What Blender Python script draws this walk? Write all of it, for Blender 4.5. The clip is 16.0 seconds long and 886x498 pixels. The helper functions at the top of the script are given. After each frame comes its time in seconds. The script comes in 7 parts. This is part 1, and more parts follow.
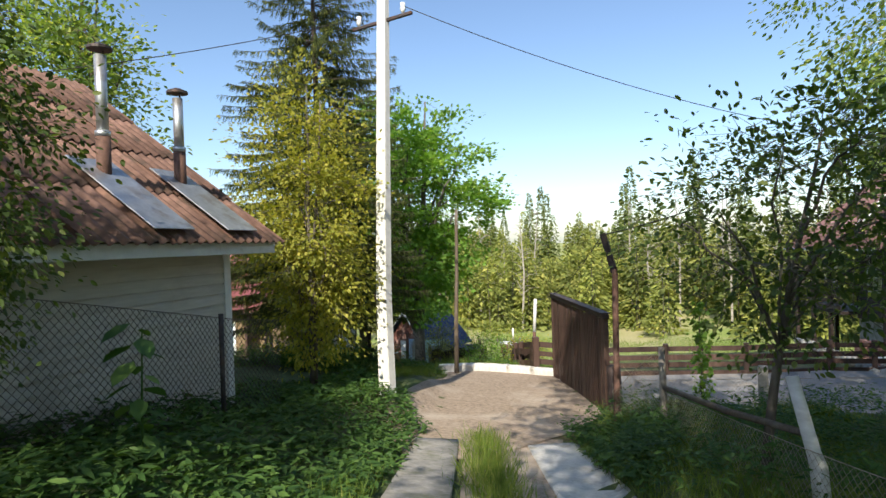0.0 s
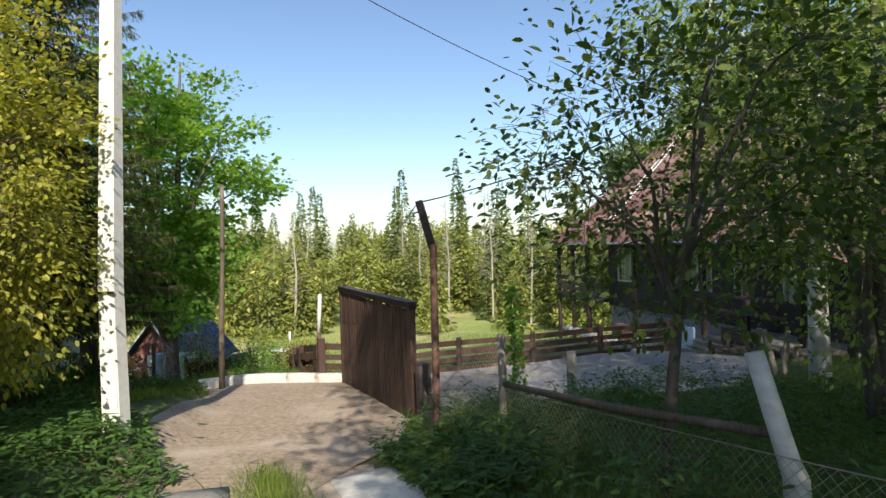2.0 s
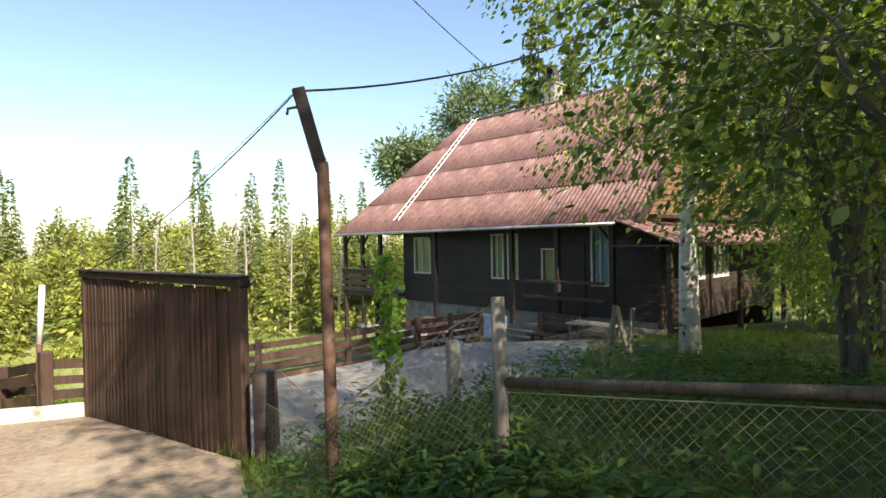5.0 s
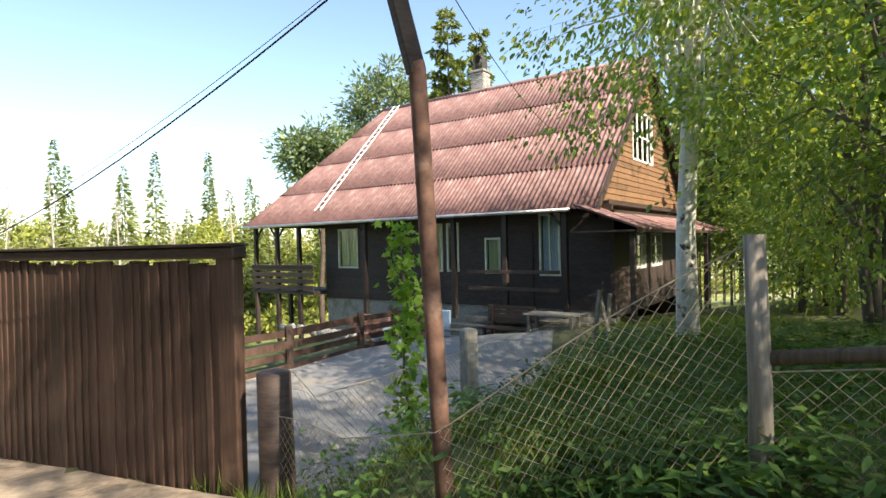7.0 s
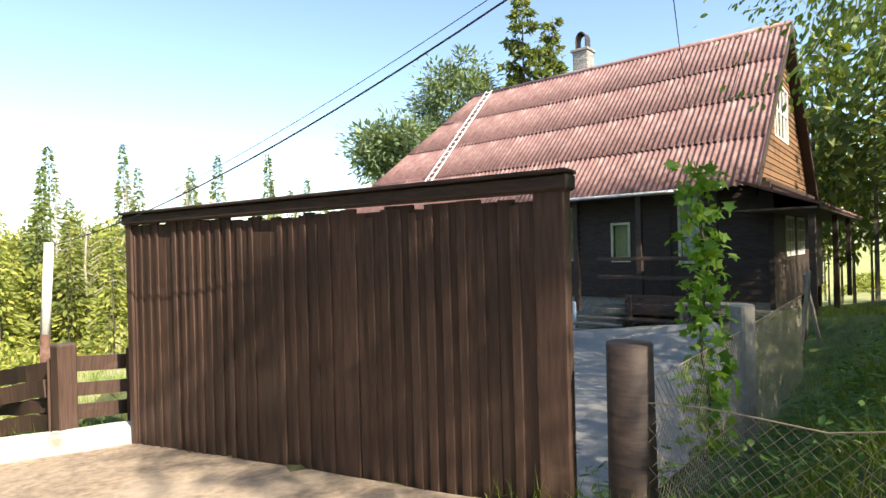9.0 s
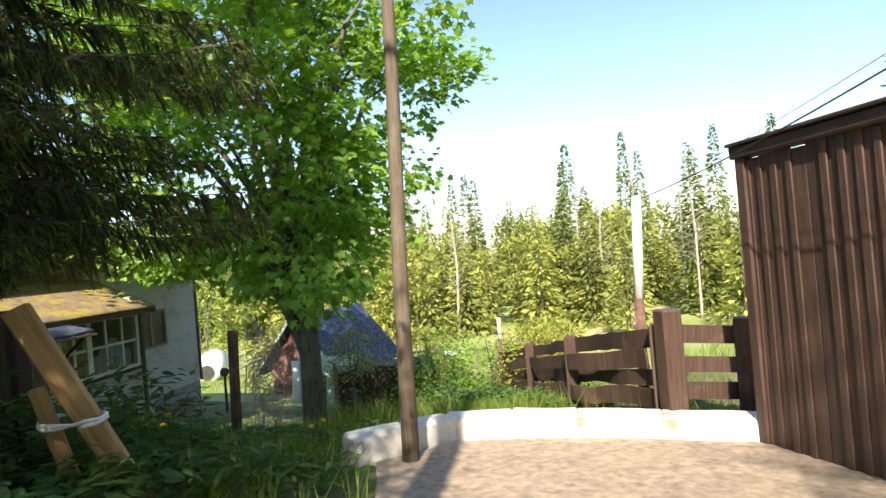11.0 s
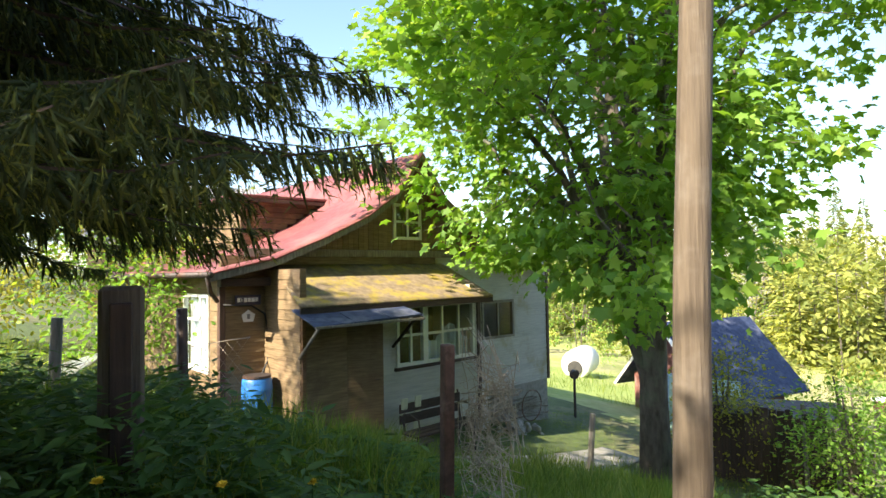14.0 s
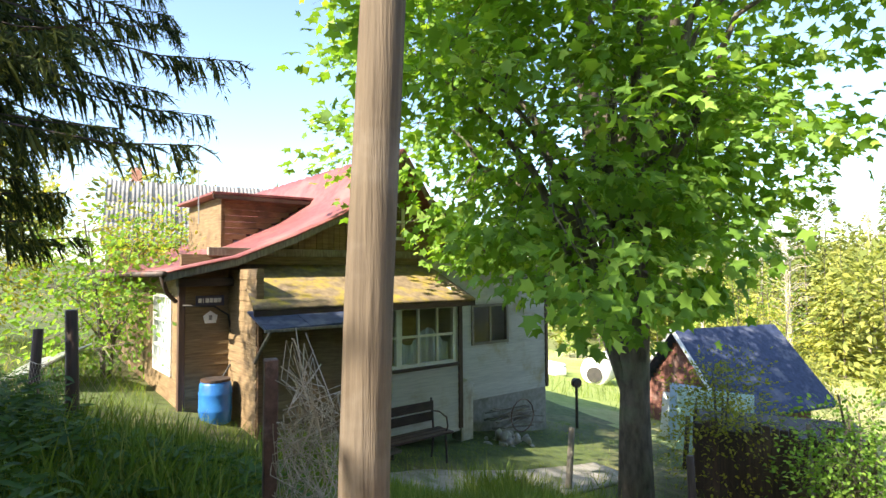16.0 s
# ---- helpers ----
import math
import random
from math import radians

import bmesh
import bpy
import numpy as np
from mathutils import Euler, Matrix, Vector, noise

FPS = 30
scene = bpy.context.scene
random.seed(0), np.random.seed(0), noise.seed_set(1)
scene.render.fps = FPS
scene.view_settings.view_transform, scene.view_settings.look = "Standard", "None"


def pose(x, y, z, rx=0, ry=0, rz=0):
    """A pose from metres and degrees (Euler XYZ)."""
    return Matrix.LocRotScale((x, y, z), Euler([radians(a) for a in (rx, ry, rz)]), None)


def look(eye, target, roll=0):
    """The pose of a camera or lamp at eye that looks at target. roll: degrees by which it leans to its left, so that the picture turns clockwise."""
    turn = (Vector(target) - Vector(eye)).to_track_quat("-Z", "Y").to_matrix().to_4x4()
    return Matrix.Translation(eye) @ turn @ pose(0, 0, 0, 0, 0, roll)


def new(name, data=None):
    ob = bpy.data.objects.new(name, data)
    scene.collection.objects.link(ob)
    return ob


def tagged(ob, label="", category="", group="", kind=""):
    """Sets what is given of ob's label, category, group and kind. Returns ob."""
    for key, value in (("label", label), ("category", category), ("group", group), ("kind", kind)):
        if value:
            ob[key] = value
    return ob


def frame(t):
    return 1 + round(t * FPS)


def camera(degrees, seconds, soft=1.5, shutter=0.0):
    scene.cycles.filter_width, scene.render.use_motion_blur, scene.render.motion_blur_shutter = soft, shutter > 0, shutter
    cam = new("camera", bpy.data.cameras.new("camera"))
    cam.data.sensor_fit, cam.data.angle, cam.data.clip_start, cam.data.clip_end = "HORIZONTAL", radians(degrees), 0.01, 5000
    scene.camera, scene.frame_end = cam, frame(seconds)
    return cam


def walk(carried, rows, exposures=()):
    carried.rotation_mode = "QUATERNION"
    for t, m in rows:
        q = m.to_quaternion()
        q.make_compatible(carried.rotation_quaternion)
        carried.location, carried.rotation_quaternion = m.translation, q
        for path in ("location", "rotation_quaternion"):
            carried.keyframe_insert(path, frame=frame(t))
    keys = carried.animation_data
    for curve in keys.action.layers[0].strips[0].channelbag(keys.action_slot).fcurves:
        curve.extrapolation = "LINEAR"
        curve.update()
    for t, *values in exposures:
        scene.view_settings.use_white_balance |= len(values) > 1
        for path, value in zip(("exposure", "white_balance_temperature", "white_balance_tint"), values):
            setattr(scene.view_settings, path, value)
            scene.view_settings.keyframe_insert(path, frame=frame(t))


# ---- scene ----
cam = camera(75.9, 16.0)
PATH = [
    (0, (1.401, 1.465, 1.823), (0.317, 3.146, 1.804), -2.0),
    (0.5, (1.065, 1.844, 1.716), (0.161, 3.628, 1.694), -1.9),
    (1, (0.804, 2.309, 1.591), (0.076, 4.172, 1.566), -2.1),
    (1.5, (0.46, 2.798, 1.466), (-0.099, 4.718, 1.439), -1.8),
    (2, (0.132, 3.355, 1.337), (-0.211, 5.325, 1.31), -1.7),
    (2.5, (-0.201, 3.851, 1.21), (-0.406, 5.84, 1.182), -1.5),
    (3, (-0.491, 4.358, 1.075), (-0.538, 6.357, 1.051), -1.4),
    (3.5, (-0.812, 4.838, 0.972), (-0.693, 6.835, 0.941), -1.6),
    (4, (-1.116, 5.271, 0.876), (-0.823, 7.249, 0.851), -1.4),
    (4.2, (-1.221, 5.47, 0.836), (-0.87, 7.439, 0.811), -1.2),
    (6.3, (-2.311, 7.429, 0.365), (-1.53, 9.27, 0.347), -1.5),
    (6.5, (-2.413, 7.616, 0.346), (-1.596, 9.441, 0.326), -1.4),
    (7, (-2.669, 8.02, 0.281), (-1.757, 9.8, 0.262), -1.3),
    (7.5, (-2.929, 8.579, 0.167), (-1.914, 10.303, 0.147), -1.3),
    (8, (-3.281, 9.087, 0.064), (-2.25, 10.801, 0.046), -1.2),
    (8.5, (-3.611, 9.604, -0.031), (-2.598, 11.328, -0.045), -1.3),
    (9, (-4.045, 9.959, -0.119), (-3.27, 11.803, -0.123), -1.5),
    (9.5, (-4.321, 10.337, -0.189), (-4.088, 12.324, -0.172), -1.8),
    (10, (-4.553, 10.721, -0.301), (-4.833, 12.701, -0.264), -2.1),
    (10.2, (-4.688, 10.85, -0.304), (-5.1, 12.807, -0.28), -3.0),
    (12.3, (-5.515, 12.645, -0.431), (-6.859, 14.125, -0.367), -2.6),
    (12.5, (-5.574, 12.767, -0.426), (-7.002, 14.166, -0.361), -2.2),
    (13, (-5.711, 13.116, -0.427), (-7.302, 14.326, -0.356), -1.8),
    (13.5, (-5.775, 13.448, -0.427), (-7.489, 14.476, -0.351), -1.5),
    (14, (-5.914, 13.781, -0.436), (-7.683, 14.709, -0.356), -1.0),
    (14.5, (-5.985, 14.075, -0.441), (-7.768, 14.977, -0.359), -0.8),
    (15, (-5.98, 14.416, -0.44), (-7.796, 15.25, -0.353), -0.9),
    (15.5, (-5.948, 14.808, -0.44), (-7.776, 15.615, -0.355), -0.8),
    (16, (-5.906, 15.037, -0.443), (-7.734, 15.845, -0.356), -0.4),
]
EXPOSURE = [(0, 0.56, 6550, 10), (2.0, 0.46, 6650, 10), (3.5, 0.58, 7100, 10), (4.2, 0.74, 7300, 10), (6.3, 1.26, 7250, 10), (9.2, 1.3, 7100, 10), (9.6, 1.2, 7000, 10), (10.2, 1.1, 7000, 10), (12.3, 1.66, 7050, 10), (13.5, 1.69, 7050, 10), (16.0, 1.76, 7050, 10)]
walk(cam, [(t, look(eye, target, roll)) for t, eye, target, roll in PATH], EXPOSURE)

# ---- world and sun ----
SUN = Vector((0.30, -0.954, 0.0)).normalized()
ELEV = radians(39)
world = bpy.data.worlds.new("world")
scene.world = world
world.use_nodes = True
wn = world.node_tree.nodes
sky = wn.new("ShaderNodeTexSky")
sky.sky_type = "NISHITA"
sky.sun_disc = False
sky.sun_elevation = ELEV
sky.sun_rotation = math.atan2(SUN.x, SUN.y)
sky.air_density, sky.dust_density, sky.ozone_density = 1.0, 0.8, 3.0
world.node_tree.links.new(sky.outputs[0], wn["Background"].inputs[0])
wn["Background"].inputs[1].default_value = 0.14
sun = new("sun", bpy.data.lights.new("sun", "SUN"))
sun.data.energy, sun.data.angle, sun.data.color = 5.0, radians(0.6), (1.0, 0.92, 0.78)
sd = SUN * math.cos(ELEV) + Vector((0, 0, math.sin(ELEV)))
sun.matrix_world = look(sd * 60, (0, 0, 0))


# ---- materials ----
def material(name):
    m = bpy.data.materials.new(name)
    m.use_nodes = True
    return m, m.node_tree, m.node_tree.nodes["Principled BSDF"]


def link(t, a, b):
    t.links.new(a, b)


def noise_tex(t, scale, detail=5, stretch=(1, 1, 1), rough=0.6):
    co = t.nodes.new("ShaderNodeTexCoord")
    mp = t.nodes.new("ShaderNodeMapping")
    mp.inputs["Scale"].default_value = stretch
    n = t.nodes.new("ShaderNodeTexNoise")
    n.inputs["Scale"].default_value = scale
    n.inputs["Detail"].default_value = detail
    n.inputs["Roughness"].default_value = rough
    link(t, co.outputs["Object"], mp.inputs[0])
    link(t, mp.outputs[0], n.inputs["Vector"])
    return n


def ramp(t, src, *stops):
    r = t.nodes.new("ShaderNodeValToRGB")
    e = r.color_ramp.elements
    while len(e) < len(stops):
        e.new(0.5)
    for k, (p, c) in enumerate(stops):
        e[k].position = p
        e[k].color = (*c, 1) if len(c) == 3 else c
    link(t, src, r.inputs[0])
    return r


def mixcol(t, fac, a, b, mode="MIX"):
    m = t.nodes.new("ShaderNodeMix")
    m.data_type, m.blend_type = "RGBA", mode
    for sock, v in ((0, fac), (6, a), (7, b)):
        if hasattr(v, "is_output"):
            link(t, v, m.inputs[sock])
        elif isinstance(v, (int, float)):
            m.inputs[sock].default_value = v
        else:
            m.inputs[sock].default_value = (*v, 1)
    return m.outputs[2]


def bump(t, p, src, strength=0.4, dist=0.01):
    b = t.nodes.new("ShaderNodeBump")
    b.inputs["Strength"].default_value, b.inputs["Distance"].default_value = strength, dist
    link(t, src, b.inputs["Height"])
    link(t, b.outputs[0], p.inputs["Normal"])


def surface(name, dark, light, scale=6, stretch=(1, 1, 1), rough=0.8, stain=None, stain_scale=1.2, stain_at=(0.52, 0.68), metal=0.0, relief=0.4, depth=0.01, vary=0.0, island=False):
    """Two-scale colour: grain between dark and light, and patches of a stain colour; vary: brightness from piece to piece."""
    m, t, p = material(name)
    g = noise_tex(t, scale, 7, stretch)
    col = ramp(t, g.outputs[0], (0.3, dark), (0.72, light)).outputs[0]
    if stain:
        s = noise_tex(t, stain_scale, 6)
        f = ramp(t, s.outputs[0], (stain_at[0], (0, 0, 0)), (stain_at[1], (1, 1, 1))).outputs[0]
        col = mixcol(t, f, col, stain)
    if vary:
        if island:
            rnd = t.nodes.new("ShaderNodeNewGeometry").outputs["Random Per Island"]
        else:
            rnd = t.nodes.new("ShaderNodeObjectInfo").outputs["Random"]
        r = ramp(t, rnd, (0.0, (1 - vary,) * 3), (1.0, (1 + vary,) * 3)).outputs[0]
        col = mixcol(t, 1.0, col, r, "MULTIPLY")
    link(t, col, p.inputs["Base Color"])
    p.inputs["Roughness"].default_value, p.inputs["Metallic"].default_value = rough, metal
    bump(t, p, g.outputs[0], relief, depth)
    return m


def leaf_material(name, dark, light, glow, gloss=0.35, share=0.45, patch_scale=0.7, swing=0.28):
    """A leaf lets light through: diffuse, translucent and a little gloss, its hue from leaf to leaf."""
    m, t, p = material(name)
    rnd = t.nodes.new("ShaderNodeNewGeometry").outputs["Random Per Island"]
    col = ramp(t, rnd, (0.0, dark), (0.75, light), (1.0, glow)).outputs[0]
    n = noise_tex(t, patch_scale, 3)
    col = mixcol(t, 1.0, col, ramp(t, n.outputs[0], (0.3, (1 - swing * 1.05, 1 - swing, 1 - swing)), (0.7, (1 + swing * 0.75, 1 + swing * 0.6, 1 + swing * 0.3))).outputs[0], "MULTIPLY")
    link(t, col, p.inputs["Base Color"])
    p.inputs["Roughness"].default_value = 1 - gloss
    tr = t.nodes.new("ShaderNodeBsdfTranslucent")
    warm = mixcol(t, 1.0, col, (1.25, 1.2, 0.45), "MULTIPLY")
    link(t, warm, tr.inputs[0])
    mx = t.nodes.new("ShaderNodeMixShader")
    mx.inputs[0].default_value = share
    link(t, p.outputs[0], mx.inputs[1])
    link(t, tr.outputs[0], mx.inputs[2])
    link(t, mx.outputs[0], t.nodes["Material Output"].inputs[0])
    return m


M = {}
M["bark"] = surface("bark", (0.05, 0.04, 0.032), (0.19, 0.16, 0.13), 9, (1, 1, 0.35), 0.95, (0.16, 0.18, 0.12), 1.6, relief=0.9, depth=0.03)
M["birch_bark"] = surface("birch_bark", (0.5, 0.48, 0.44), (0.74, 0.72, 0.68), 5, (1, 1, 3), 0.8, (0.06, 0.055, 0.05), 4.0, (0.58, 0.64), relief=0.5)
M["conifer_bark"] = surface("conifer_bark", (0.04, 0.03, 0.025), (0.14, 0.1, 0.08), 12, (1, 1, 0.4), 0.95, relief=0.9, depth=0.03)
M["maple_leaf"] = leaf_material("maple_leaf", (0.13, 0.28, 0.04), (0.23, 0.42, 0.07), (0.37, 0.52, 0.1), 0.35, 0.5)
M["birch_leaf"] = leaf_material("birch_leaf", (0.22, 0.26, 0.04), (0.4, 0.4, 0.07), (0.52, 0.47, 0.1), 0.35, 0.5)
M["apple_leaf"] = leaf_material("apple_leaf", (0.06, 0.105, 0.028), (0.115, 0.18, 0.045), (0.26, 0.31, 0.085), 0.4, 0.48)
M["aspen_leaf"] = leaf_material("aspen_leaf", (0.15, 0.26, 0.085), (0.29, 0.41, 0.125), (0.52, 0.55, 0.15), 0.4, 0.55)
M["spruce_needle"] = leaf_material("spruce_needle", (0.035, 0.06, 0.018), (0.1, 0.135, 0.035), (0.27, 0.3, 0.065), 0.25, 0.3)
M["pine_needle"] = leaf_material("pine_needle", (0.1, 0.16, 0.09), (0.19, 0.26, 0.14), (0.27, 0.34, 0.18), 0.3, 0.3)
M["grass"] = leaf_material("grass", (0.1, 0.18, 0.03), (0.2, 0.29, 0.05), (0.36, 0.38, 0.12), 0.3, 0.45)
M["weed"] = leaf_material("weed", (0.045, 0.115, 0.024), (0.085, 0.175, 0.036), (0.14, 0.24, 0.06), 0.35, 0.4)
M["forest"] = leaf_material("forest", (0.16, 0.21, 0.055), (0.31, 0.35, 0.09), (0.48, 0.47, 0.14), 0.2, 0.35, 0.2, 0.45)
M["forest_dark"] = leaf_material("forest_dark", (0.09, 0.13, 0.04), (0.17, 0.22, 0.06), (0.27, 0.3, 0.09), 0.2, 0.3)
M["dead_wood"] = surface("dead_wood", (0.25, 0.22, 0.18), (0.5, 0.46, 0.4), 10, (1, 1, 0.2), 0.9, relief=0.4)
M["sand"] = surface("sand", (0.2, 0.15, 0.11), (0.46, 0.36, 0.27), 13, rough=0.95, stain=(0.5, 0.42, 0.34), stain_scale=0.8, stain_at=(0.5, 0.75), relief=0.6, depth=0.02)
M["concrete"] = surface("concrete", (0.5, 0.48, 0.45), (0.7, 0.68, 0.64), 14, rough=0.9, stain=(0.28, 0.26, 0.22), stain_scale=2.5, stain_at=(0.55, 0.7), relief=0.5)
M["old_concrete"] = surface("old_concrete", (0.22, 0.21, 0.19), (0.38, 0.36, 0.33), 10, rough=0.95, stain=(0.14, 0.15, 0.09), stain_scale=2.0, relief=0.6)
M["gravel"] = surface("gravel", (0.16, 0.165, 0.175), (0.35, 0.345, 0.34), 60, rough=0.95, stain=(0.3, 0.27, 0.23), stain_scale=1.0, relief=0.8, depth=0.02)
M["post_white"] = surface("post_white", (0.66, 0.65, 0.62), (0.8, 0.79, 0.76), 10, rough=0.8, stain=(0.5, 0.47, 0.42), stain_scale=2.2, stain_at=(0.7, 0.95), relief=0.1)
M["brown_wood"] = surface("brown_wood", (0.031, 0.017, 0.013), (0.09, 0.051, 0.038), 5, (9, 9, 0.5), 0.6, (0.17, 0.11, 0.078), 1.5, (0.56, 0.78), relief=0.5, depth=0.006, vary=0.28)
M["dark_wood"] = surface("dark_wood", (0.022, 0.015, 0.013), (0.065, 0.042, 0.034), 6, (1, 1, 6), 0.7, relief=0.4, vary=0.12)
M["gable_wood"] = surface("gable_wood", (0.12, 0.063, 0.03), (0.25, 0.14, 0.075), 6, (1, 1, 6), 0.7, (0.08, 0.045, 0.025), 1.5, relief=0.4, vary=0.15)
M["grey_wood"] = surface("grey_wood", (0.13, 0.115, 0.095), (0.3, 0.27, 0.23), 8, (4, 4, 0.5), 0.9, (0.15, 0.12, 0.09), 2, relief=0.6, vary=0.15)
M["pole_wood"] = surface("pole_wood", (0.075, 0.056, 0.04), (0.165, 0.128, 0.092), 9, (5, 5, 0.25), 0.85, (0.2, 0.17, 0.14), 1.8, relief=0.9, depth=0.012)
M["fresh_wood"] = surface("fresh_wood", (0.26, 0.145, 0.05), (0.46, 0.29, 0.11), 7, (6, 6, 0.4), 0.6, relief=0.4)
M["yellow_wood"] = surface("yellow_wood", (0.13, 0.085, 0.045), (0.28, 0.2, 0.11), 5, (0.6, 0.6, 7), 0.75, (0.12, 0.07, 0.04), 1.4, (0.52, 0.72), relief=0.4, vary=0.1)
M["grey_board"] = surface("grey_board", (0.40, 0.40, 0.38), (0.56, 0.55, 0.5), 5, (0.5, 0.5, 7), 0.8, (0.36, 0.31, 0.2), 1.2, relief=0.35, vary=0.06)
M["cream_board"] = surface("cream_board", (0.46, 0.43, 0.37), (0.58, 0.55, 0.48), 5, (0.5, 0.5, 5), 0.65, (0.36, 0.33, 0.27), 1.0, (0.55, 0.8), relief=0.2, vary=0.05)
M["red_roof"] = surface("red_roof", (0.12, 0.034, 0.038), (0.25, 0.082, 0.08), 9, rough=0.6, stain=(0.28, 0.12, 0.11), stain_scale=1.0, stain_at=(0.5, 0.75), relief=0.3, vary=0.1)
M["brown_roof"] = surface("brown_roof", (0.15, 0.075, 0.072), (0.28, 0.155, 0.145), 5, (1, 1, 1), 0.7, (0.42, 0.285, 0.27), 0.9, (0.5, 0.72), relief=0.25, vary=0.1)
M["rust_roof"] = surface("rust_roof", (0.125, 0.068, 0.05), (0.28, 0.16, 0.12), 6, rough=0.85, stain=(0.09, 0.06, 0.045), stain_scale=1.8, stain_at=(0.5, 0.62), relief=0.4, vary=0.2)
M["slate_roof"] = surface("slate_roof", (0.17, 0.17, 0.172), (0.29, 0.285, 0.28), 6, rough=0.9, stain=(0.14, 0.135, 0.12), relief=0.3, vary=0.08)
# dark felt; the blue in its colour stands for reflected sky
M["felt"] = surface("felt", (0.025, 0.035, 0.075), (0.06, 0.08, 0.15), 8, rough=0.6, stain=(0.13, 0.14, 0.19), stain_scale=2, relief=0.3)
M["felt"].node_tree.nodes["Principled BSDF"].inputs["Specular IOR Level"].default_value = 0.2
M["moss_roof"] = surface("moss_roof", (0.13, 0.095, 0.065), (0.29, 0.22, 0.14), 8, rough=0.95, stain=(0.33, 0.25, 0.05), stain_scale=3.0, stain_at=(0.5, 0.66), relief=0.9, depth=0.02)
M["rust"] = surface("rust", (0.06, 0.032, 0.024), (0.17, 0.09, 0.065), 14, rough=0.85, stain=(0.3, 0.2, 0.16), stain_scale=3, relief=0.6, depth=0.004)
M["dark_steel"] = surface("dark_steel", (0.04, 0.035, 0.035), (0.11, 0.09, 0.085), 14, rough=0.6, stain=(0.14, 0.07, 0.045), stain_scale=3, metal=0.5, relief=0.3, depth=0.004)
M["zinc"] = surface("zinc", (0.42, 0.43, 0.44), (0.62, 0.63, 0.64), 8, rough=0.42, stain=(0.35, 0.3, 0.26), stain_scale=3, metal=0.8, relief=0.15)
M["wire"] = surface("wire", (0.28, 0.23, 0.17), (0.48, 0.41, 0.31), 30, rough=0.6, metal=0.3, relief=0.1)
M["cable"] = surface("cable", (0.015, 0.015, 0.017), (0.03, 0.03, 0.03), 30, rough=0.6, relief=0.1)
M["white_paint"] = surface("white_paint", (0.68, 0.68, 0.66), (0.8, 0.8, 0.78), 10, rough=0.55, stain=(0.5, 0.46, 0.4), stain_scale=4, stain_at=(0.6, 0.75), relief=0.2)
M["pale_frame"] = surface("pale_frame", (0.5, 0.52, 0.36), (0.66, 0.66, 0.5), 10, rough=0.6, stain=(0.4, 0.38, 0.25), stain_scale=4, relief=0.2)
M["brick"] = surface("brick", (0.3, 0.12, 0.08), (0.48, 0.24, 0.16), 20, rough=0.9, stain=(0.5, 0.4, 0.33), stain_scale=6, relief=0.4, vary=0.35)
M["stone"] = surface("stone", (0.28, 0.27, 0.25), (0.5, 0.48, 0.45), 8, rough=0.9, stain=(0.2, 0.2, 0.16), stain_scale=4, relief=0.6, vary=0.25)
M["blue_plastic"] = surface("blue_plastic", (0.02, 0.13, 0.42), (0.03, 0.2, 0.55), 6, rough=0.4, relief=0.1)
M["blue_cloth"] = surface("blue_cloth", (0.3, 0.45, 0.62), (0.5, 0.62, 0.75), 5, rough=0.8, relief=0.5)
M["red_board"] = surface("red_board", (0.13, 0.05, 0.04), (0.27, 0.12, 0.095), 6, (1, 1, 5), 0.8, (0.3, 0.2, 0.17), 2.0, relief=0.4, vary=0.15)
M["mint_paint"] = surface("mint_paint", (0.4, 0.6, 0.52), (0.55, 0.72, 0.64), 5, rough=0.6, stain=(0.62, 0.68, 0.6), stain_scale=2.0, relief=0.3)
M["sign_dark"] = surface("sign_dark", (0.03, 0.03, 0.06), (0.05, 0.05, 0.09), 10, rough=0.4, relief=0.05)
M["curtain"] = surface("curtain", (0.5, 0.52, 0.26), (0.66, 0.66, 0.4), 8, (6, 6, 0.3), 0.9, relief=0.4)
M["curtain_blue"] = surface("curtain_blue", (0.45, 0.55, 0.66), (0.64, 0.7, 0.78), 6, (6, 6, 0.3), 0.9, relief=0.4)
M["inside"] = surface("inside", (0.03, 0.03, 0.03), (0.06, 0.055, 0.05), 5, rough=0.9)
M["yellow_flower"] = surface("yellow_flower", (0.6, 0.42, 0.02), (0.75, 0.55, 0.04), 20, rough=0.7, relief=0.1)
gl, gt, gp = material("glass")
gp.inputs["Base Color"].default_value = (0.9, 0.95, 0.95, 1)
gp.inputs["Roughness"].default_value = 0.03
gp.inputs["Transmission Weight"].default_value = 1.0
gp.inputs["IOR"].default_value = 1.45
M["glass"] = gl

# the soil: grass-grown earth, sandy where it is trodden
gm, t, p = material("earth")
a = noise_tex(t, 5, 8)
b = noise_tex(t, 0.35, 5)
c1 = ramp(t, a.outputs[0], (0.3, (0.035, 0.055, 0.014)), (0.7, (0.1, 0.14, 0.035))).outputs[0]
c2 = ramp(t, a.outputs[0], (0.3, (0.1, 0.08, 0.045)), (0.7, (0.2, 0.19, 0.08))).outputs[0]
f = ramp(t, b.outputs[0], (0.48, (0, 0, 0)), (0.66, (1, 1, 1))).outputs[0]
link(t, mixcol(t, f, c1, c2), p.inputs["Base Color"])
p.inputs["Roughness"].default_value = 0.95
bump(t, p, a.outputs[0], 0.8, 0.05)
M["earth"] = gm
mm, t, p = material("meadow")
a = noise_tex(t, 3, 8)
b = noise_tex(t, 0.12, 5)
c1 = ramp(t, a.outputs[0], (0.3, (0.17, 0.24, 0.05)), (0.7, (0.3, 0.36, 0.09))).outputs[0]
